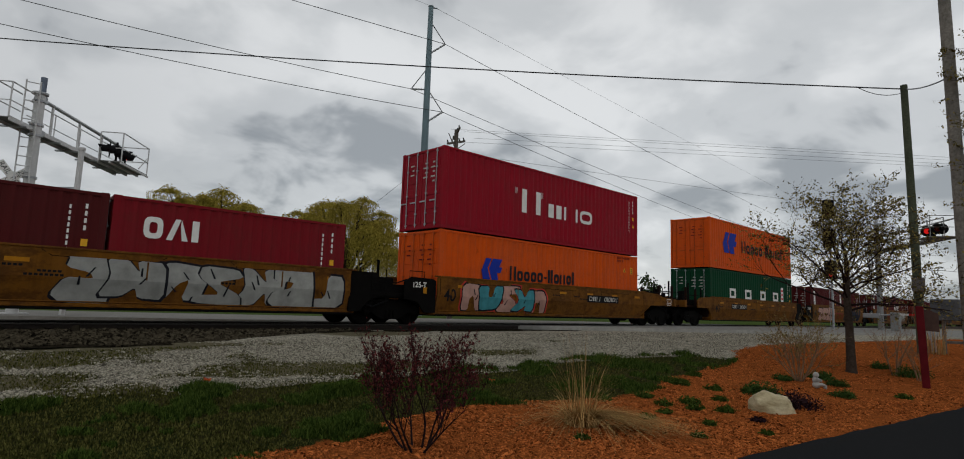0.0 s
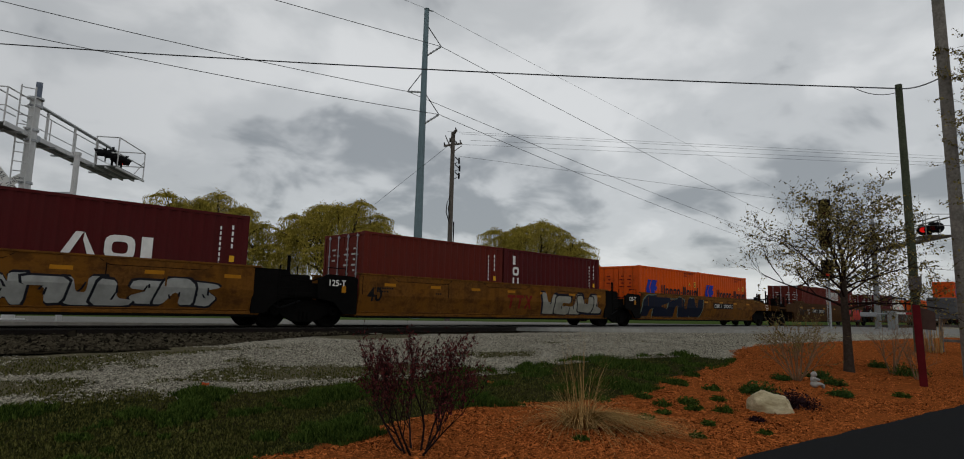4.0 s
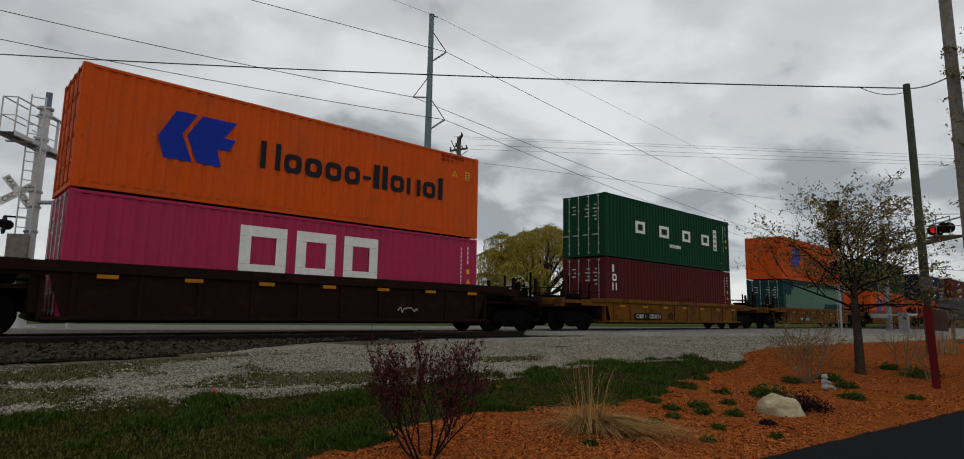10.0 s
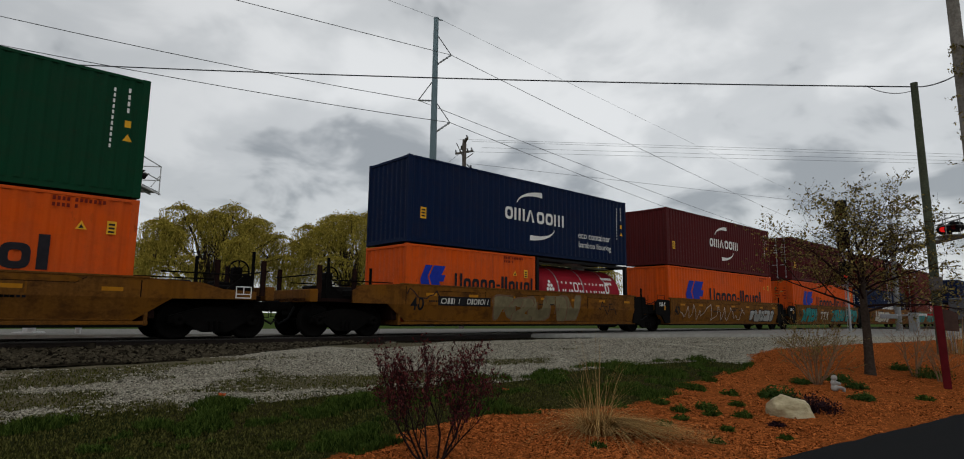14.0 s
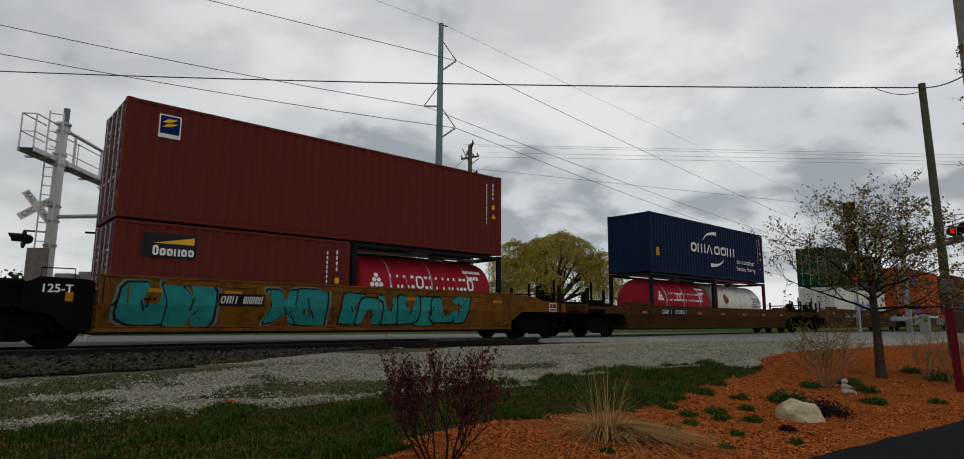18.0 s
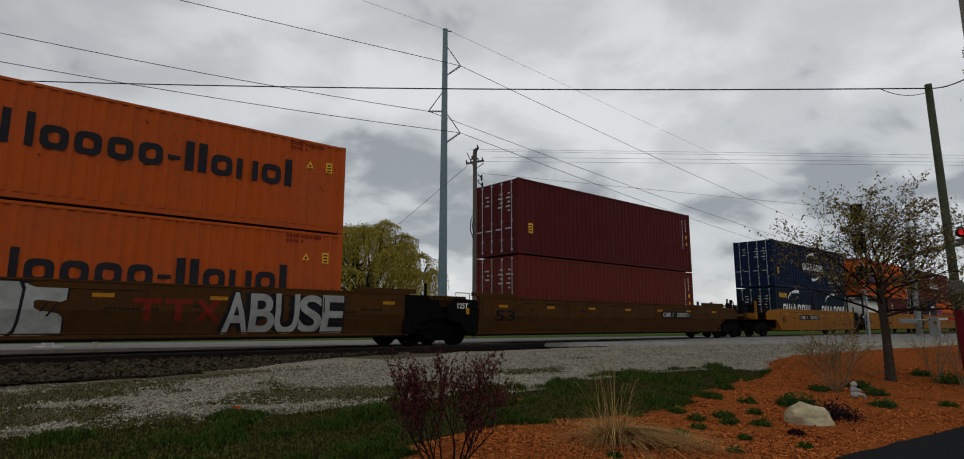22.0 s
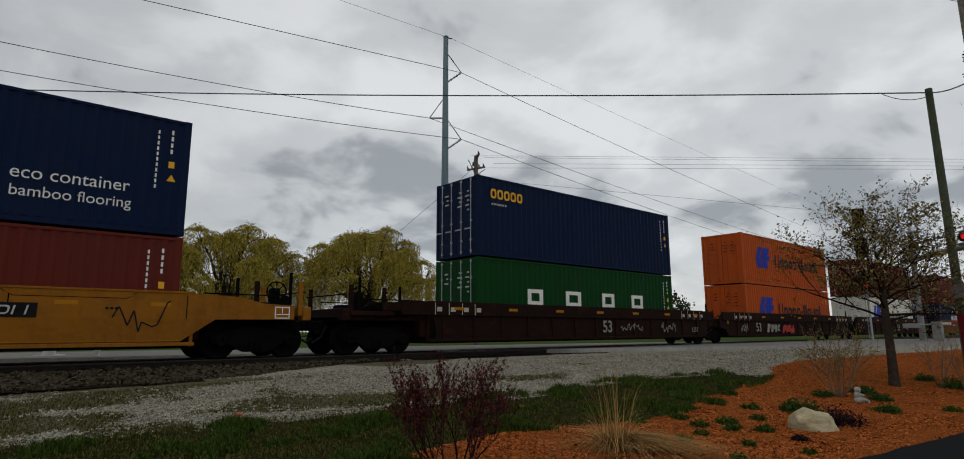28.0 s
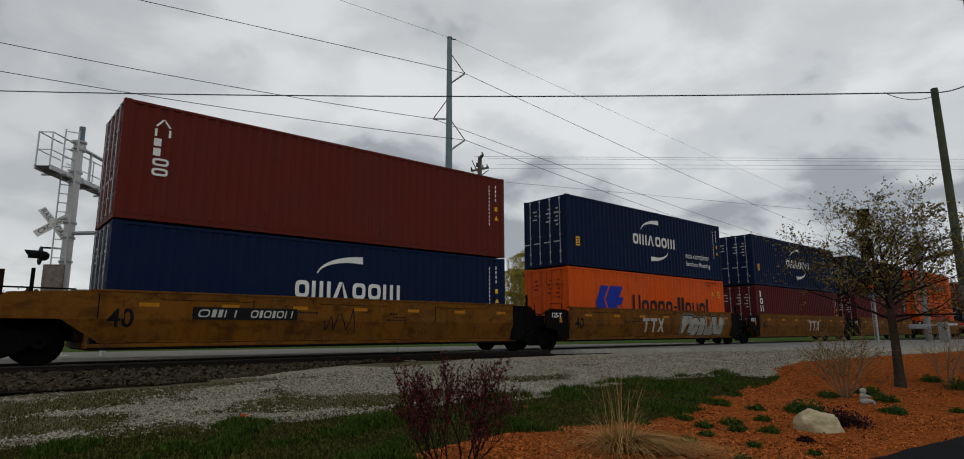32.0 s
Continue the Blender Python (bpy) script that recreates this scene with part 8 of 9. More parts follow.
def twig_shrub(base, seed, height, width, stems, leaf=None, n_leaf=1):
    r, gen = random.Random(seed), np.random.default_rng(seed)
    ob = thing("bare_shrub", base, "small bare shrub of thin tan twigs in the mulch", "shrub", "bare shrubs")
    tips = []
    for k in range(stems):
        stem = Mesh()
        a = k * 2.399
        sp = width * (0.3 + 0.7 * r.random())
        branches(r, (0.06 * math.cos(a), 0.06 * math.sin(a), -0.03), (math.cos(a) * sp, math.sin(a) * sp, 1.0), height * r.uniform(0.75, 1.0), 0.016, 2, stem, tips, 0.45, 0.15, 3, 0.10)
        part("stem", stem, M_TWIG, ob)
    if leaf:
        pts = [p.lerp(q, r.random()) for p, q in tips for _ in range(n_leaf)]
        leaves("foliage", pts, 0.022, leaf, ob, gen)


def blades(n, centre, spread, length, lean, width, gen, arch=0.5, rows=4):
    """Curved grass blades from a base; returns verts and faces."""
    vs, fs = [], []
    for i in range(n):
        a = gen.uniform(0, 2 * math.pi)
        rad = spread * math.sqrt(gen.uniform(0, 1))
        b = np.array([centre[0] + rad * math.cos(a), centre[1] + rad * math.sin(a), centre[2]])
        a2 = a + gen.normal(0, 0.6)
        out = np.array([math.cos(a2), math.sin(a2), 0])
        side = np.array([-out[1], out[0], 0]) * width
        ln, le = length * gen.uniform(0.5, 1.1), abs(gen.normal(lean, lean * 0.5))
        k0 = len(vs)
        for j in range(rows + 1):
            f = j / rows
            p = b + out * le * ln * (f ** 1.6) + np.array([0, 0, ln * (f - arch * le * f * f * f)])
            w = side * (1 - 0.92 * f)
            vs += [tuple(p - w), tuple(p + w)]
        fs += [(k0 + 2 * j, k0 + 2 * j + 1, k0 + 2 * j + 3, k0 + 2 * j + 2) for j in range(rows)]
    return vs, fs


def ornamental_grass(base):
    gen = np.random.default_rng(3)
    ob = thing("ornamental_grass", base, "clump of dry tan ornamental grass with fallen blades", "grass clump")
    v, f = blades(400, (0, 0, 0), 0.20, 0.66, 1.55, 0.0052, gen, 0.56, 6)
    tagged(part("arching_blade_clump", Mesh().add(v, f), M_STRAW, ob), kind="stuff")
    v, f = blades(64, (0, 0, 0), 0.20, 1.45, 0.46, 0.0042, gen, 0.6, 6)
    tagged(part("tall_blade_clump", Mesh().add(v, f), M_STRAW, ob), kind="stuff")
    vs, fs = [], []
    for i in range(430):
        a = gen.normal(-0.93, 0.24) if i < 360 else gen.uniform(0, 6.28)
        ln = gen.uniform(0.5, 1.7) if i < 360 else gen.uniform(0.3, 0.7)
        curl = gen.normal(0, 0.25)
        k0 = len(vs)
        z0 = gen.uniform(0.01, 0.10)
        for j in range(7):
            q = j / 6
            aa = a + curl * q
            p = np.array([ln * q * math.cos(aa), ln * q * math.sin(aa), z0 + 0.22 * math.sin(q * math.pi) * (1 - q) + 0.012])
            s = np.array([-math.sin(aa), math.cos(aa), 0]) * 0.005 * (1 - 0.8 * q)
            vs += [tuple(p - s), tuple(p + s)]
        fs += [(k0 + 2 * j, k0 + 2 * j + 1, k0 + 2 * j + 3, k0 + 2 * j + 2) for j in range(6)]
    tagged(part("fallen_blade_clump", Mesh().add(vs, fs), M_STRAW, ob), kind="stuff")


def tuft(x, y, size, mat, seed, dense=90, name="weed_tuft", label="small green weed tuft growing in the bark mulch"):
    gen = np.random.default_rng(seed)
    ob = thing(name, (x, y, ground_z(x, y) + 0.03), label, "weeds", "weed tufts in the bed")
    v, f = blades(dense, (0, 0, 0), size * 0.9, size * 0.75, 0.8, 0.011, gen, 0.6, 3)
    tagged(part("leaf_clump", Mesh().add(v, f), mat, ob), kind="stuff")
    n = int(900 * min(1, size / 0.3) ** 2) + 90
    d = unit(n, gen)
    d[:, 2] = np.abs(d[:, 2]) * 0.62
    pts = d * (size * gen.uniform(0.55, 1.0, (n, 1)) * (1 + 0.35 * np.sin(3 * np.arctan2(d[:, 1], d[:, 0]) + seed))[:, None])
    leaves("foliage", pts, 0.024, mat, ob, gen, ratio=0.6)


def willow(base, height, width, seed, skirt=0.15):
    """Weeping willow: trunk, spreading limbs and long hanging strands of narrow yellow-green leaves on a lumpy dome."""
    r, gen = random.Random(seed), np.random.default_rng(seed)
    ob = thing("willow_tree", base, "weeping willow with yellow-green spring foliage beyond the road", "tree", "willows beyond the road")
    part("trunk", Mesh().tube([(0, 0, -0.3), (0.1, 0, height * 0.12), (0.0, 0.1, height * 0.26)], [0.55, 0.42, 0.36], 12), M_TRUNK, ob)
    lumps = []
    for k in range(26):
        a = k * 2.399 + r.uniform(-0.2, 0.2)
        low = k >= 18
        q = math.sqrt((k + 0.5) / 18) if not low else 1.0
        reach = width * 0.5 * (0.84 * q if not low else r.uniform(0.80, 0.92))
        top = height * ((0.97 - 0.36 * q ** 2.6) * r.uniform(0.92, 1.04) if not low else r.uniform(0.40, 0.58))
        p0 = Vector((0, 0.05, height * 0.20))
        p3 = Vector((math.cos(a) * reach, math.sin(a) * reach, top))
        limb = Mesh()
        pts = [p0.lerp(p3, f) + Vector((r.gauss(0, 0.15), r.gauss(0, 0.15), height * 0.08 * math.sin(math.pi * f))) * (1 if 0 < f < 1 else 0) for f in (0, 0.2, 0.4, 0.6, 0.8, 1)]
        limb.tube(pts, [0.24, 0.19, 0.15, 0.11, 0.08, 0.03], 7, caps=False)
        for m in (2, 3, 4):
            for _ in range(2):
                e = pts[m] + Vector((r.gauss(0, 0.9), r.gauss(0, 0.9), r.uniform(0.2, 1.5)))
                limb.tube([pts[m], pts[m].lerp(e, 0.5) + Vector((0, 0, 0.2)), e], [0.06, 0.045, 0.02], 5, caps=False)
        part("limb", limb, M_TRUNK, ob)
        lumps.append((p3, width * r.uniform(0.09, 0.16)))
        if 6 < k < 18:
            lumps.append((pts[4] + Vector((0, 0, 0.5)), width * 0.10))
    cents, al, ac = [], [], []
    for p3, rad in lumps:
        # each limb carries its own umbrella: shoots arch out from its tip and then hang
        hang = r.choice((0.35, 0.6, 0.85, 1.0, 1.0))
        for j in range(94):
            turn, out = r.uniform(0, 2 * math.pi), rad * r.uniform(0.15, 1.0) ** 0.7
            rise = rad * r.uniform(0.05, 0.50) * (1.15 - out / rad)
            tip = p3 + Vector((math.cos(turn) * out, math.sin(turn) * out, 0))
            away = math.hypot(tip.x, tip.y) / (width * 0.5)
            ln = height * r.uniform(0.05, 0.20) if away < 0.45 else height * hang * r.uniform(0.10, 0.66) * min(1.0, (away - 0.18) * 1.5)
            ln = max(0.5, min(ln, tip.z - height * skirt * r.uniform(0.8, 2.4)))
            arch = 0.9 * out
            n = max(6, int((ln + arch) / 0.125))
            sway = Vector((r.gauss(0, 0.16), r.gauss(0, 0.16), 0))
            for i in range(n):
                w = (ln + arch) * i / (n - 1)
                if w < arch:
                    f = w / arch
                    p = p3.lerp(tip, f) + Vector((0, 0, rise * math.sin(math.pi * min(1, 0.15 + 0.85 * f)) - 0.15 * out * f * f))
                    t = Vector((math.cos(turn) + r.gauss(0, 0.4), math.sin(turn) + r.gauss(0, 0.4), r.gauss(-0.7 * f, 0.4))).normalized()
                else:
                    f = (w - arch) / ln
                    p = tip + sway * f - Vector((0, 0, 0.15 * out + ln * f))
                    t = Vector((r.gauss(0, 0.28), r.gauss(0, 0.28), -1)).normalized()
                cents.append((p.x + r.gauss(0, 0.06), p.y + r.gauss(0, 0.06), p.z + r.gauss(0, 0.06)))
                s = t.cross(Vector((r.gauss(0, 1), r.gauss(0, 1), 0.1))).normalized()
                al.append(tuple(t * r.uniform(0.08, 0.16)))
                ac.append(tuple(s * r.uniform(0.026, 0.052)))
    me = quads(np.array(cents), np.array(al), np.array(ac))
    me.materials.append(M_WILLOW)
    tagged(part("crown", me, None, ob), kind="stuff")


def leafy_tree(base, height, width, seed, name="distant_tree", label="distant dark green tree on the horizon"):
    r, gen = random.Random(seed), np.random.default_rng(seed)
    ob = thing(name, base, label, "tree", "distant trees")
    part("trunk", Mesh().tube([(0, 0, -0.3), (0, 0, height * 0.6)], [0.3, 0.12], 8), M_TRUNK, ob)
    pts = []
    for k in range(26):
        a, rad = r.uniform(0, 6.28), width * 0.5 * math.sqrt(r.random())
        c = Vector((rad * math.cos(a), rad * math.sin(a), height * (0.3 + 0.62 * r.random() * (1 - 0.6 * rad / (width * 0.5)))))
        for _ in range(60):
            pts.append(c + Vector((r.gauss(0, width * 0.09), r.gauss(0, width * 0.09), r.gauss(0, height * 0.06))))
    leaves("crown", pts, 0.28, M_FARTREE, ob, gen, ratio=0.7)


def roadside_tree(base):
    """A slender tree at the bed's edge, whose long limbs hang past the big pole."""
    r, gen = random.Random(17), np.random.default_rng(17)
    ob = thing("roadside_tree", base, "slender roadside tree with sparse small brownish new leaves", "tree")
    part("trunk", Mesh().tube([(0, 0, -0.2), (0.05, 0.02, 2.0), (0.0, 0.08, 4.5), (0.1, 0.05, 7.2), (0.05, 0.0, 10.2)], [0.20, 0.16, 0.13, 0.08, 0.03], 12), M_TRUNK, ob)
    tips = []
    for k in range(22):
        limb = Mesh()
        a = k * 2.399 + r.uniform(-0.3, 0.3)
        h = 3.9 + 0.26 * k
        branches(r, (0.05, 0.05, h), (math.cos(a), math.sin(a), 0.32), 1.32 - 0.014 * k, 0.030 - 0.0008 * k, 3, limb, tips, 0.50, 0.20, 3, 0.12, 0.25)
        part("limb", limb, M_STEM, ob)
    pts = []
    for p, q in tips:
        for _ in range(r.choice((0, 1, 2))):
            pts.append(p.lerp(q, r.random()) + Vector((r.gauss(0, 0.03), r.gauss(0, 0.03), r.gauss(0, 0.03))))
    leaves("crown", pts, 0.045, M_TREELEAF, ob, gen, ratio=0.55)


def on_ground(x, y, dz=0.0):
    return (x, y, ground_z(x, y) + dz)


small_tree(on_ground(17.77, 4.85, 0.02))
roadside_tree(on_ground(20.3, 1.35, 0.02))
burgundy_shrub(on_ground(4.12, 5.28, 0.02))
twig_shrub(on_ground(14.62, 5.03, 0.03), 21, 1.15, 0.75, 18, M_TREELEAF, 2)
twig_shrub(on_ground(18.7, 4.1, 0.03), 22, 1.25, 0.55, 8)
twig_shrub(on_ground(18.3, 3.5, 0.03), 23, 0.9, 0.6, 6)
ornamental_grass(on_ground(6.67, 5.04, 0.02))
for k, (x, y, s) in enumerate(((12.59, 6.51, 0.16), (11.28, 6.08, 0.18), (11.41, 5.47, 0.16), (9.39, 5.73, 0.15), (9.09, 5.21, 0.14), (9.68, 5.08, 0.17), (9.28, 4.77, 0.14), (10.45, 4.91, 0.13),
                               (9.57, 4.4, 0.15), (8.53, 4.86, 0.11), (7.94, 4.81, 0.11), (8.37, 4.08, 0.10), (7.49, 3.81, 0.10), (11.97, 4.98, 0.2), (14.49, 3.06, 0.15), (8.48, 3.33, 0.09), (13.2, 6.9, 0.15), (6.1, 4.6, 0.09))):
    tuft(x, y, s, M_GRASS, 100 + k)
for k, (x, y, s, m, lab) in enumerate(((19.8, 4.69, 0.26, M_EVERG, "small round green shrub in the mulch"), (18.89, 3.82, 0.42, M_EVERG, "bushy dark green shrub in the mulch"), (14.88, 4.35, 0.22, M_EVERG, "low green plant beside the rock"), (13.33, 3.79, 0.22, M_EVERG, "low green plant beside the rock"),
                                   (15.62, 4.91, 0.28, M_EVERG, "low dark plant behind the figurine"), (14.33, 5.28, 0.2, M_EVERG, "low green plant in the mulch"), (11.95, 4.83, 0.34, M_EVERG, "spreading green plant beside the rock"), (9.31, 3.79, 0.11, M_PURPLE, "dark purple tuft before the rock"), (11.2, 3.95, 0.40, M_PURPLE, "mound of dark purple groundcover beside the rock"))):
    tuft(x, y, s, m, 200 + k, 110, "low_plant", lab)
W1, W2, W3, W4 = polar(71.8, 0, 62), polar(59.7, 0, 66), polar(41.3, 0, 74), polar(31.6, 0, 118)
willow((W1.x, W1.y, 0.75), 10.9, 15.6, 31, 0.05)
willow((W2.x, W2.y, 0.75), 12.2, 16.4, 32, 0.08)
willow((W3.x, W3.y, 0.75), 11.7, 17.0, 33, 0.05)
for k, (az, d, h, w) in enumerate(((31.6, 118, 9.0, 7.0), (79.5, 70, 4.0, 6.0), (83.5, 95, 6.5, 7.0), (86.5, 90, 7.0, 8.0), (89.5, 95, 7.5, 8.0), (53.0, 130, 6.5, 8.0), (50.0, 120, 6.0, 6.0), (47.5, 125, 5.5, 6.0), (66.0, 140, 7.0, 9.0), (26.0, 150, 6.0, 8.0))):
    p = polar(az, 0, d)
    leafy_tree((p.x, p.y, 0.75), h, w, 60 + k)


# ---- rock, figurine, red post, fence ----
def boulder(base):
    r = random.Random(4)
    bm = bmesh.new()
    bmesh.ops.create_icosphere(bm, subdivisions=4, radius=1.0)
    for v in bm.verts:
        p = v.co.copy()
        q = p.copy()
        for nx, ny, nz, d in ((0.30, -0.12, 1.0, 0.62), (0.85, -0.25, 0.55, 0.72), (-1.0, -0.25, 0.10, 0.84), (0.05, -0.85, 0.55, 0.66), (-0.45, -0.9, -0.25, 0.74), (0.75, -0.8, -0.1, 0.72), (-0.6, 0.1, 0.8, 0.86), (0.2, 0.9, 0.5, 0.75)):
            nv = Vector((nx, ny, nz)).normalized()
            over = q.dot(nv) - d
            if over > 0:
                q -= nv * over * 0.94
        n = noise.fractal(p * 1.6, 1.0, 2.0, 4)
        q += p * (0.075 * n + 0.040 * noise.noise(Vector((p.x * 3, p.y * 3, p.z * 9))) + 0.022 * noise.noise(p * 7) + 0.012 * noise.noise(p * 17))
        v.co = Vector((q.x * 0.37, q.y * 0.27, q.z * 0.36 + 0.08))
    me = bpy.data.meshes.new("boulder")
    bm.to_mesh(me)
    bm.free()
    me.polygons.foreach_set("use_smooth", [True] * len(me.polygons))
    m, t, p = node_mat("pale_rock")
    c = object_coords(t, False)
    a, b, f = noise_node(t, scaled(t, c, (3.2, 3.2, 8.0)), 1.0, 7, 0.68), noise_node(t, c, 1.6, 4), noise_node(t, c, 40, 5, 0.7)
    base_c = mix_node(t, ramp_node(t, a, 0.35, 0.7), (0.30, 0.235, 0.12), (0.72, 0.63, 0.40))
    base_c = mix_node(t, ramp_node(t, b, 0.5, 0.7, 0, 0.4), base_c, (0.52, 0.46, 0.31))
    base_c = mix_node(t, ramp_node(t, f, 0.55, 0.75, 0, 0.5), base_c, (0.13, 0.10, 0.07))
    link(t, base_c, p.inputs["Base Color"])
    p.inputs["Roughness"].default_value = 0.9
    bump(t, p, math_node(t, "ADD", f, a), 0.7, 0.02)
    me.materials.append(m)
    ob = new("boulder", me)
    ob.matrix_basis = pose(*base, 0, 0, -58)
    tagged(ob, "pale tan boulder lying in the orange mulch", "rock")


boulder(on_ground(10.35, 3.98, 0.0))


def figurine(base):
    """Small seated garden figure, one plain shape."""
    bm = bmesh.new()

    def ball(c, r, s=(1, 1, 1)):
        m = Matrix.Translation(c) @ Matrix.Diagonal((r * s[0], r * s[1], r * s[2], 1))
        bmesh.ops.create_uvsphere(bm, u_segments=14, v_segments=10, radius=1.0, matrix=m)
    ball((0, 0, 0.10), 0.10, (1.0, 0.8, 0.9))
    ball((-0.02, 0, 0.22), 0.085, (0.9, 0.8, 1.2))
    ball((-0.01, -0.01, 0.35), 0.075)
    for s in (-1, 1):
        ball((0.11, 0.06 * s, 0.11), 0.045, (1.7, 0.8, 0.9))
        ball((0.20, 0.06 * s, 0.06), 0.04, (0.8, 0.8, 1.5))
        ball((0.06, 0.09 * s, 0.22), 0.032, (1.9, 0.8, 1.2))
    me = bpy.data.meshes.new("garden_figure")
    bm.to_mesh(me)
    bm.free()
    me.polygons.foreach_set("use_smooth", [True] * len(me.polygons))
    me.materials.append(plain("pale_cast_stone", (0.38, 0.37, 0.34), 0.85, 0, 0.35, 8))
    ob = new("garden_figure", me)
    ob.matrix_basis = pose(*base, 0, 0, -60) @ Matrix.Scale(0.8, 4)
    tagged(ob, "small pale cast-stone seated garden figure in the mulch", "garden ornament")


figurine(on_ground(13.94, 4.46, 0.03))
rp = thing("red_post", on_ground(16.9, 3.12, 0.0), "dark red painted wooden sign post with a small brown board", "sign post", rz=-79)
part("post", Mesh().box(-0.078, 0.078, -0.05, 0.05, -0.2, 1.87, 0.012), M_REDPOST, rp).matrix_basis = Matrix.Rotation(radians(-1.5), 4, "Y")
part("board", Mesh().prism([(0.02, 1.32), (0.02, 1.80), (0.16, 1.78), (0.30, 1.70), (0.30, 1.30)], 0.055, 0.085), plain("brown_board", (0.085, 0.05, 0.04), 0.7, 0, 0.25), rp)


def fence(base, rz):
    ob = thing("fence", base, "weathered grey wooden fence with gate posts beside the bed", "fence", rz=rz)
    grey = plain("grey_fence_wood", (0.17, 0.16, 0.15), 0.9, 0, 0.35, 12, 0.6, 0.01)
    for x in (0, 0.65, 1.3, 1.95, 2.6):
        part("post", Mesh().box(x - 0.06, x + 0.06, -0.06, 0.06, -0.3, 1.75 - 0.1 * (x > 1), 0.012), grey, ob)
    for z in (0.45, 1.0, 1.5):
        part("rail", Mesh().box(-0.05, 2.7, 0.06, 0.10, z - 0.05, z + 0.05, 0.01), grey, ob)
    part("white_pipe", Mesh().tube([(-0.35, -0.1, -0.2), (-0.45, -0.1, 1.45)], 0.035, 8), M_GALV, ob, "leaning pale pipe")
    part("white_pipe", Mesh().tube([(-0.25, -0.1, -0.2), (-0.35, -0.1, 1.4)], 0.035, 8), M_GALV, ob, "leaning pale pipe")
    part("grey_box", Mesh().box(-0.35, 0.55, -0.35, -0.07, 1.25, 2.05, 0.03), plain("dark_grey_cabinet", (0.10, 0.105, 0.11), 0.6), ob, "grey metal cabinet")


fence(on_ground(28.4, 4.6, 0.0), -85)
v, f = blades(60, (0, 0, 0), 0.40, 1.6, 0.16, 0.012, np.random.default_rng(9), 0.3, 5)
tg = thing("tall_dry_grass", on_ground(27.5, 4.75), "tall dry tan grass beside the fence", "grass clump")
tagged(part("blade_clump", Mesh().add(v, f), M_STRAW, tg), kind="stuff")


def marker_flag(x, y, rz):
    """A small survey flag: a wire and a limp bright flag."""
    ob = thing("marker_flag", on_ground(x, y), "small bright orange survey marker flag in the grass", "marker flag", "marker flags", rz)
    part("wire", Mesh().tube([(0, 0, -0.05), (0.01, 0, 0.09)], 0.004, 5), M_WIRE, ob)
    part("flag", Mesh().prism([(0.0, 0.035), (0.05, 0.02), (0.10, 0.03), (0.11, 0.065), (0.05, 0.06), (0.0, 0.085)], -0.002, 0.002), M_FLAG, ob)


M_FLAG = plain("orange_flag", (0.80, 0.11, 0.035), 0.6, 0, 0.15)
marker_flag(3.41, 9.73, -20)
marker_flag(7.75, 7.92, -40)


# ---- loose ground cover ----
def scatter(name, template_v, template_f, pos, rot, scl, mat, label):
    """One mesh of many small solids: numpy arrays of places, turns about three axes and sizes."""
    tv, n = np.asarray(template_v, float), len(pos)
    cx, sx, cy, sy, cz, sz = np.cos(rot[:, 0]), np.sin(rot[:, 0]), np.cos(rot[:, 1]), np.sin(rot[:, 1]), np.cos(rot[:, 2]), np.sin(rot[:, 2])
    m = np.stack([np.stack([cz * cy, cz * sy * sx - sz * cx, cz * sy * cx + sz * sx], 1), np.stack([sz * cy, sz * sy * sx + cz * cx, sz * sy * cx - cz * sx], 1), np.stack([-sy, cy * sx, cy * cx], 1)], 1)
    vs = np.einsum("nij,nkj->nki", m, tv[None] * scl[:, None, :]) + pos[:, None, :]
    k = len(tv)
    lens = np.array([len(f) for f in template_f])
    idx = np.concatenate([np.array(f) for f in template_f])
    loops = (idx[None] + (np.arange(n) * k)[:, None]).ravel()
    tot = np.tile(lens, n)
    me = bpy.data.meshes.new(name)
    me.vertices.add(n * k)
    me.vertices.foreach_set("co", vs.astype(np.float32).ravel())
    me.loops.add(len(loops))
    me.loops.foreach_set("vertex_index", loops.astype(np.int32))
    me.polygons.add(len(tot))
    me.polygons.foreach_set("loop_start", np.concatenate([[0], np.cumsum(tot)[:-1]]).astype(np.int32))
    me.polygons.foreach_set("loop_total", tot.astype(np.int32))
    me.update(calc_edges=True)
    me.materials.append(mat)
    return tagged(new(name, me), label, name.replace("_", " "), kind="stuff")


STONE_V = [(1, 0, 0.1), (-0.9, 0.2, 0), (0.1, 1, 0), (0, -0.9, 0.15), (0.25, 0.1, 0.8), (-0.3, -0.1, -0.7), (0.6, 0.6, 0.45), (-0.6, -0.5, 0.5)]
STONE_F = [(0, 6, 4), (6, 2, 4), (2, 1, 4), (1, 7, 4), (7, 3, 4), (3, 0, 4), (0, 2, 6), (1, 3, 7), (2, 0, 5), (1, 2, 5), (3, 1, 5), (0, 3, 5)]
CHIP_V = [(-1, -1, 0), (1, -0.8, 0), (1.1, 0.7, 0), (-0.9, 1, 0), (-0.9, -0.8, 1), (0.9, -0.7, 1.2), (1, 0.6, 0.9), (-0.8, 0.8, 1.1)]
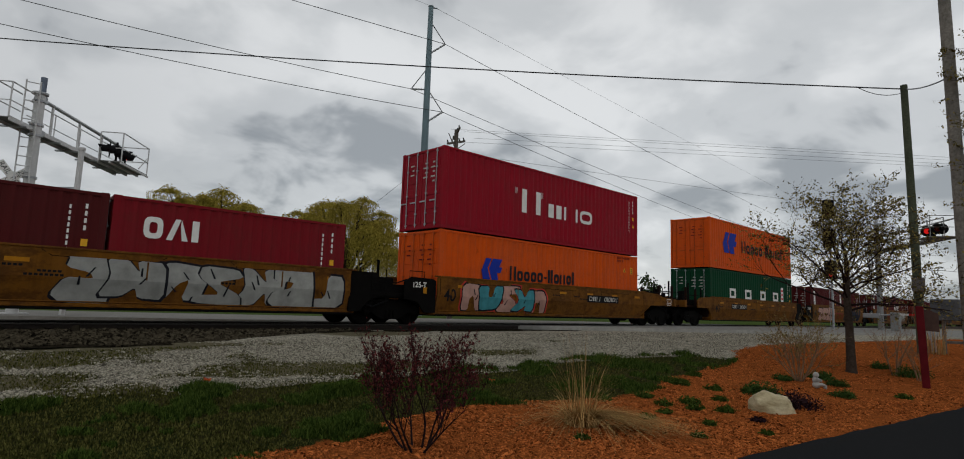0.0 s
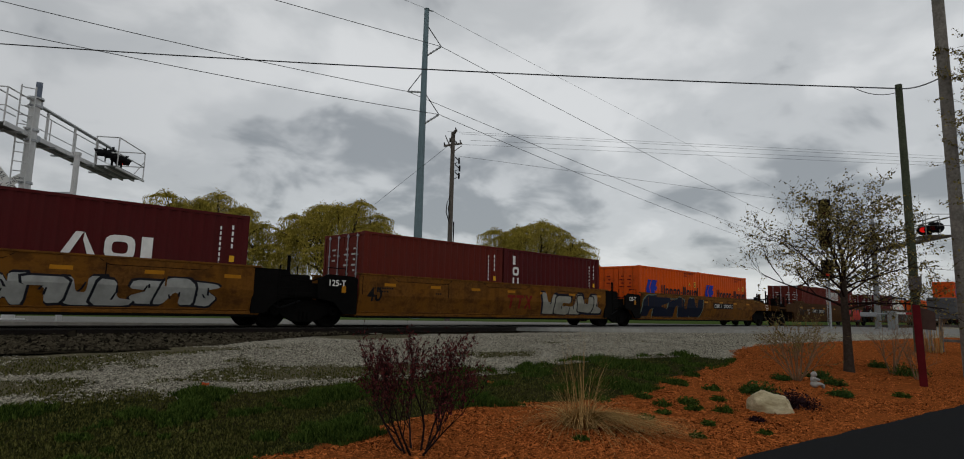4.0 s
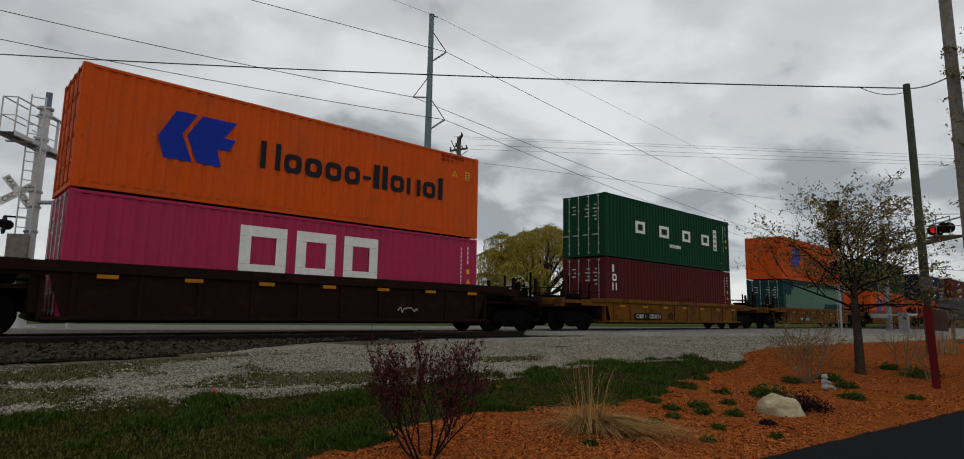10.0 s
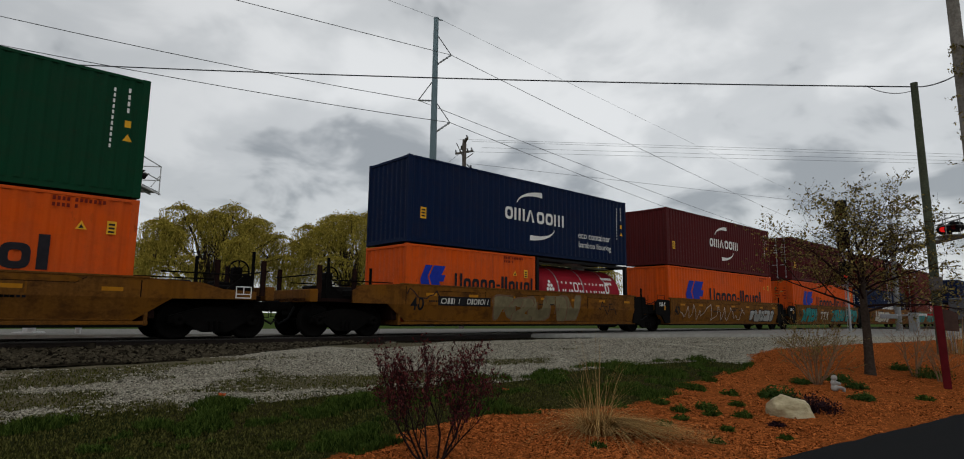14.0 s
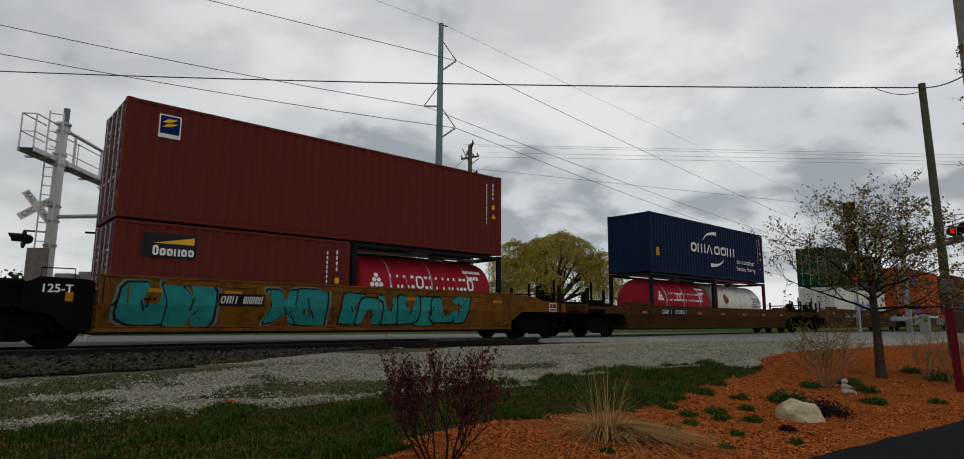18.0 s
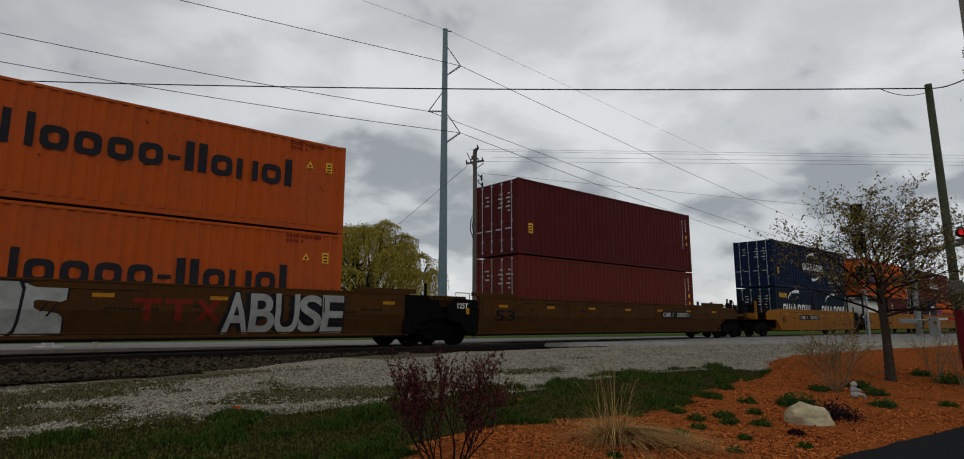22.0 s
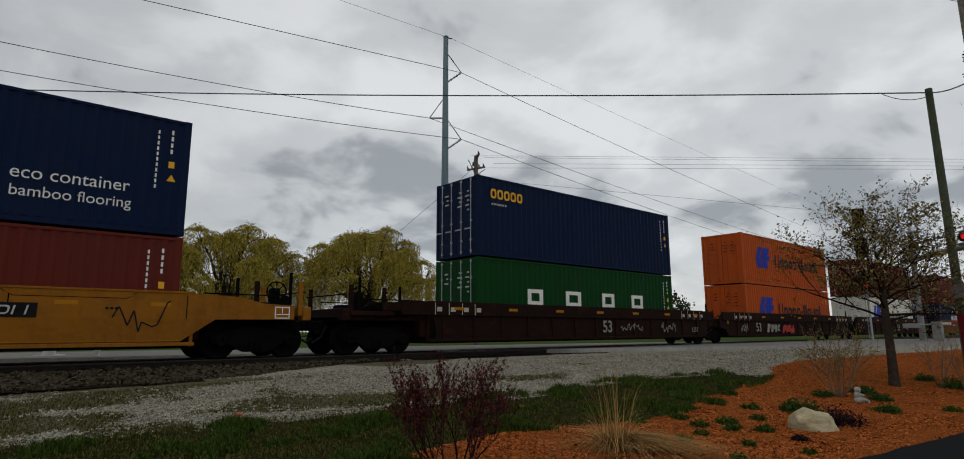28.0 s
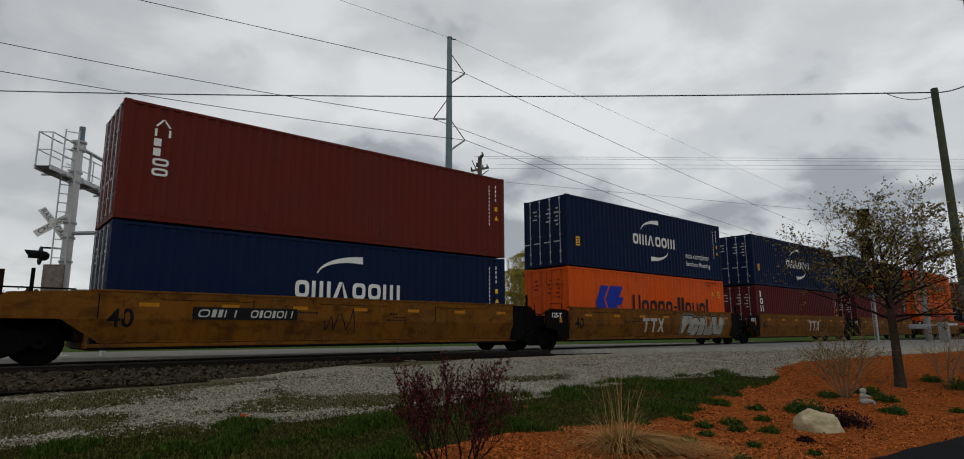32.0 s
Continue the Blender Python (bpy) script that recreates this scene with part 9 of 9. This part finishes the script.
CHIP_F = [(4, 5, 6, 7), (0, 1, 5, 4), (1, 2, 6, 5), (2, 3, 7, 6), (3, 0, 4, 7)]


def ground_points(n, inside, x0, x1, gen, near=6.0):
    """Random places in a zone, thinning out with distance."""
    out = []
    while len(out) < n:
        d = near * (70 / near) ** (gen.uniform() ** 1.0) if near else gen.uniform(2, 30)
        a = radians(gen.uniform(2, 92))
        x, y = d * math.cos(a), d * math.sin(a)
        if x0 <= x <= x1 and inside(x, y):
            out.append((x, y))
    return np.array(out)


def lay(name, n, inside, x0, x1, size, tv, tf, mat, label, seed, flat=0.3, lift=0.0, near=3.2, zf=None):
    gen = np.random.default_rng(seed)
    xy = ground_points(n, inside, x0, x1, gen, near)
    z = np.array([(zf or ground_z)(x, y) for x, y in xy]) + lift
    pos = np.column_stack([xy, z])
    rot = np.column_stack([gen.normal(0, flat, n), gen.normal(0, flat, n), gen.uniform(0, 6.28, n)])
    scl = np.asarray(size)[None] * gen.lognormal(0, 0.35, (n, 1)) * gen.uniform(0.7, 1.3, (n, 3))
    scatter(name, tv, tf, pos, rot, scl, mat, label)


def in_bark(x, y):
    w = 0.35 * noise.noise(Vector((x * 0.9, y * 0.9, 5)))
    return path_edge(x) + 0.03 < y < bark_edge(x) + w and x < 40


def in_turf(x, y):
    w = 0.5 * noise.noise(Vector((x * 0.7, y * 0.7, 9)))
    return bark_edge(x) - 0.15 + w * 0.5 < y < turf_edge(x) + w * 0.8 and x < 22


def in_gravel(x, y):
    return max(turf_edge(x) - 0.4, bark_edge(x)) < y < min(13.6, road_near(x) - 0.2) and worn_at(x, y) + 0.55 * noise.noise(Vector((x * 9, y * 9, 5))) < 0.10


def ballast_z(x, y):
    d = abs(y - YC)
    return RAIL - 0.172 if d < 1.75 else RAIL - 0.172 - (d - 1.75) * 0.0854


def near_ballast(x):
    return 13.45 + 0.05 * max(0, x - 1) + 0.42 * max(0, x - 5.2)


lay("bark_mulch", 135000, in_bark, 1.5, 40, (0.018, 0.0055, 0.0035), CHIP_V, CHIP_F, M_CHIP, "loose orange-brown bark mulch chips", 41, 0.40, 0.03)
lay("gravel", 95000, in_gravel, 0, 30, (0.0150, 0.0120, 0.009), STONE_V, STONE_F, M_STONE, "loose pale grey gravel stones", 42, 0.5, 0.006)
lay("track_ballast", 26000, lambda x, y: near_ballast(x) + 0.4 * noise.noise(Vector((x * 1.1, y * 1.1, 2))) < y < 15.95, -2, 13, (0.040, 0.032, 0.026), STONE_V, STONE_F, M_BALST, "dark angular ballast stones beside the rail", 43, 0.6, 0.01, zf=ballast_z)


def turf(name, n, seed, tall, mat, label):
    gen = np.random.default_rng(seed)
    xy = ground_points(n, tall_turf if tall else thin_turf, -1, 24, gen, 5.0)
    patch = np.array([clump_at(x, y) for x, y in xy])
    h = ((0.045 + 0.12 * np.clip(patch, 0, 1.2)) if tall else np.full(n, 0.034)) * gen.uniform(0.5, 1.3, n)
    z = np.array([ground_z(x, y) for x, y in xy])
    a = gen.uniform(0, 6.28, n)
    lean = gen.uniform(0.1, 0.9, n) * h
    w = gen.uniform(0.005, 0.010, n)
    b = np.column_stack([xy, z])
    side = np.column_stack([-np.sin(a) * w, np.cos(a) * w, np.zeros(n)])
    out = np.column_stack([np.cos(a), np.sin(a), np.zeros(n)])
    mid = b + out * (lean * 0.35)[:, None] + np.column_stack([np.zeros(n), np.zeros(n), h * 0.6])
    tip = b + out * lean[:, None] + np.column_stack([np.zeros(n), np.zeros(n), h])
    vs = np.stack([b - side, b + side, mid + side * 0.8, mid - side * 0.8, tip], 1).reshape(-1, 3)
    me = bpy.data.meshes.new(name)
    base = (np.arange(n) * 5)[:, None]
    loops = np.concatenate([base + np.array([[0, 1, 2, 3]]), base + np.array([[3, 2, 4]])], 1).ravel()
    tot = np.tile([4, 3], n)
    me.vertices.add(5 * n)
    me.vertices.foreach_set("co", vs.astype(np.float32).ravel())
    me.loops.add(len(loops))
    me.loops.foreach_set("vertex_index", loops.astype(np.int32))
    me.polygons.add(len(tot))
    me.polygons.foreach_set("loop_start", np.concatenate([[0], np.cumsum(tot)[:-1]]).astype(np.int32))
    me.polygons.foreach_set("loop_total", tot.astype(np.int32))
    me.update(calc_edges=True)
    me.materials.append(mat)
    tagged(new(name, me), label, "grass", kind="stuff")


def clump_at(x, y):
    """Positive where the grass stands in thick tufts."""
    return 1.5 * noise.noise(Vector((x * 0.85, y * 1.15, 1))) + 0.7 * noise.noise(Vector((x * 2.6, y * 2.6, 4))) + (0.04 if x > 8.5 else -0.10)


def tall_turf(x, y):
    return in_turf(x, y) and clump_at(x, y) > 0.16 + 0.30 * noise.noise(Vector((x * 6, y * 6, 8)))


def thin_turf(x, y):
    if in_turf(x, y):
        return clump_at(x, y) < 0.25
    return turf_edge(x) - 0.3 < y < 13.0 and x < 18 and worn_at(x, y) > 0.0


turf("grass", 52000, 44, True, M_GRASS, "rough dark green grass in tufts between gravel and mulch")
turf("short_grass", 62000, 45, False, M_GRASSDRY, "short thin olive-brown grass on bare soil and gravel")


SLIP = {8: -0.33, 21: -0.30, 22: 0.10}        # the small surges of the train, in metres at whole seconds


def gone(t):
    """How far the train has rolled."""
    i = int(t)
    f = t - i
    return 17.5 * t + 0.0088 * t * t + SLIP.get(i, 0.0) * (1 - f) + SLIP.get(i + 1, 0.0) * f


def motions():
    """The train rolls towards -X and gains a little speed."""
    for ob, s, y, z in MOVERS:
        walk(ob, [(t, pose(s - gone(t), YC + y, z)) for t in range(0, 33)])

    # one turn of a wheel is the same for all of them
    spin = [(k / 30, Matrix.Rotation(-gone(k / 30) / 0.457, 4, "Y")) for k in range(0, 961)]
    walk(WHEELS[0], spin)
    lead = WHEELS[0].animation_data
    for wh in WHEELS[1:]:
        wh.rotation_mode = "QUATERNION"
        keys = wh.animation_data_create()
        keys.action = lead.action
        keys.action_slot = lead.action_slot


motions()
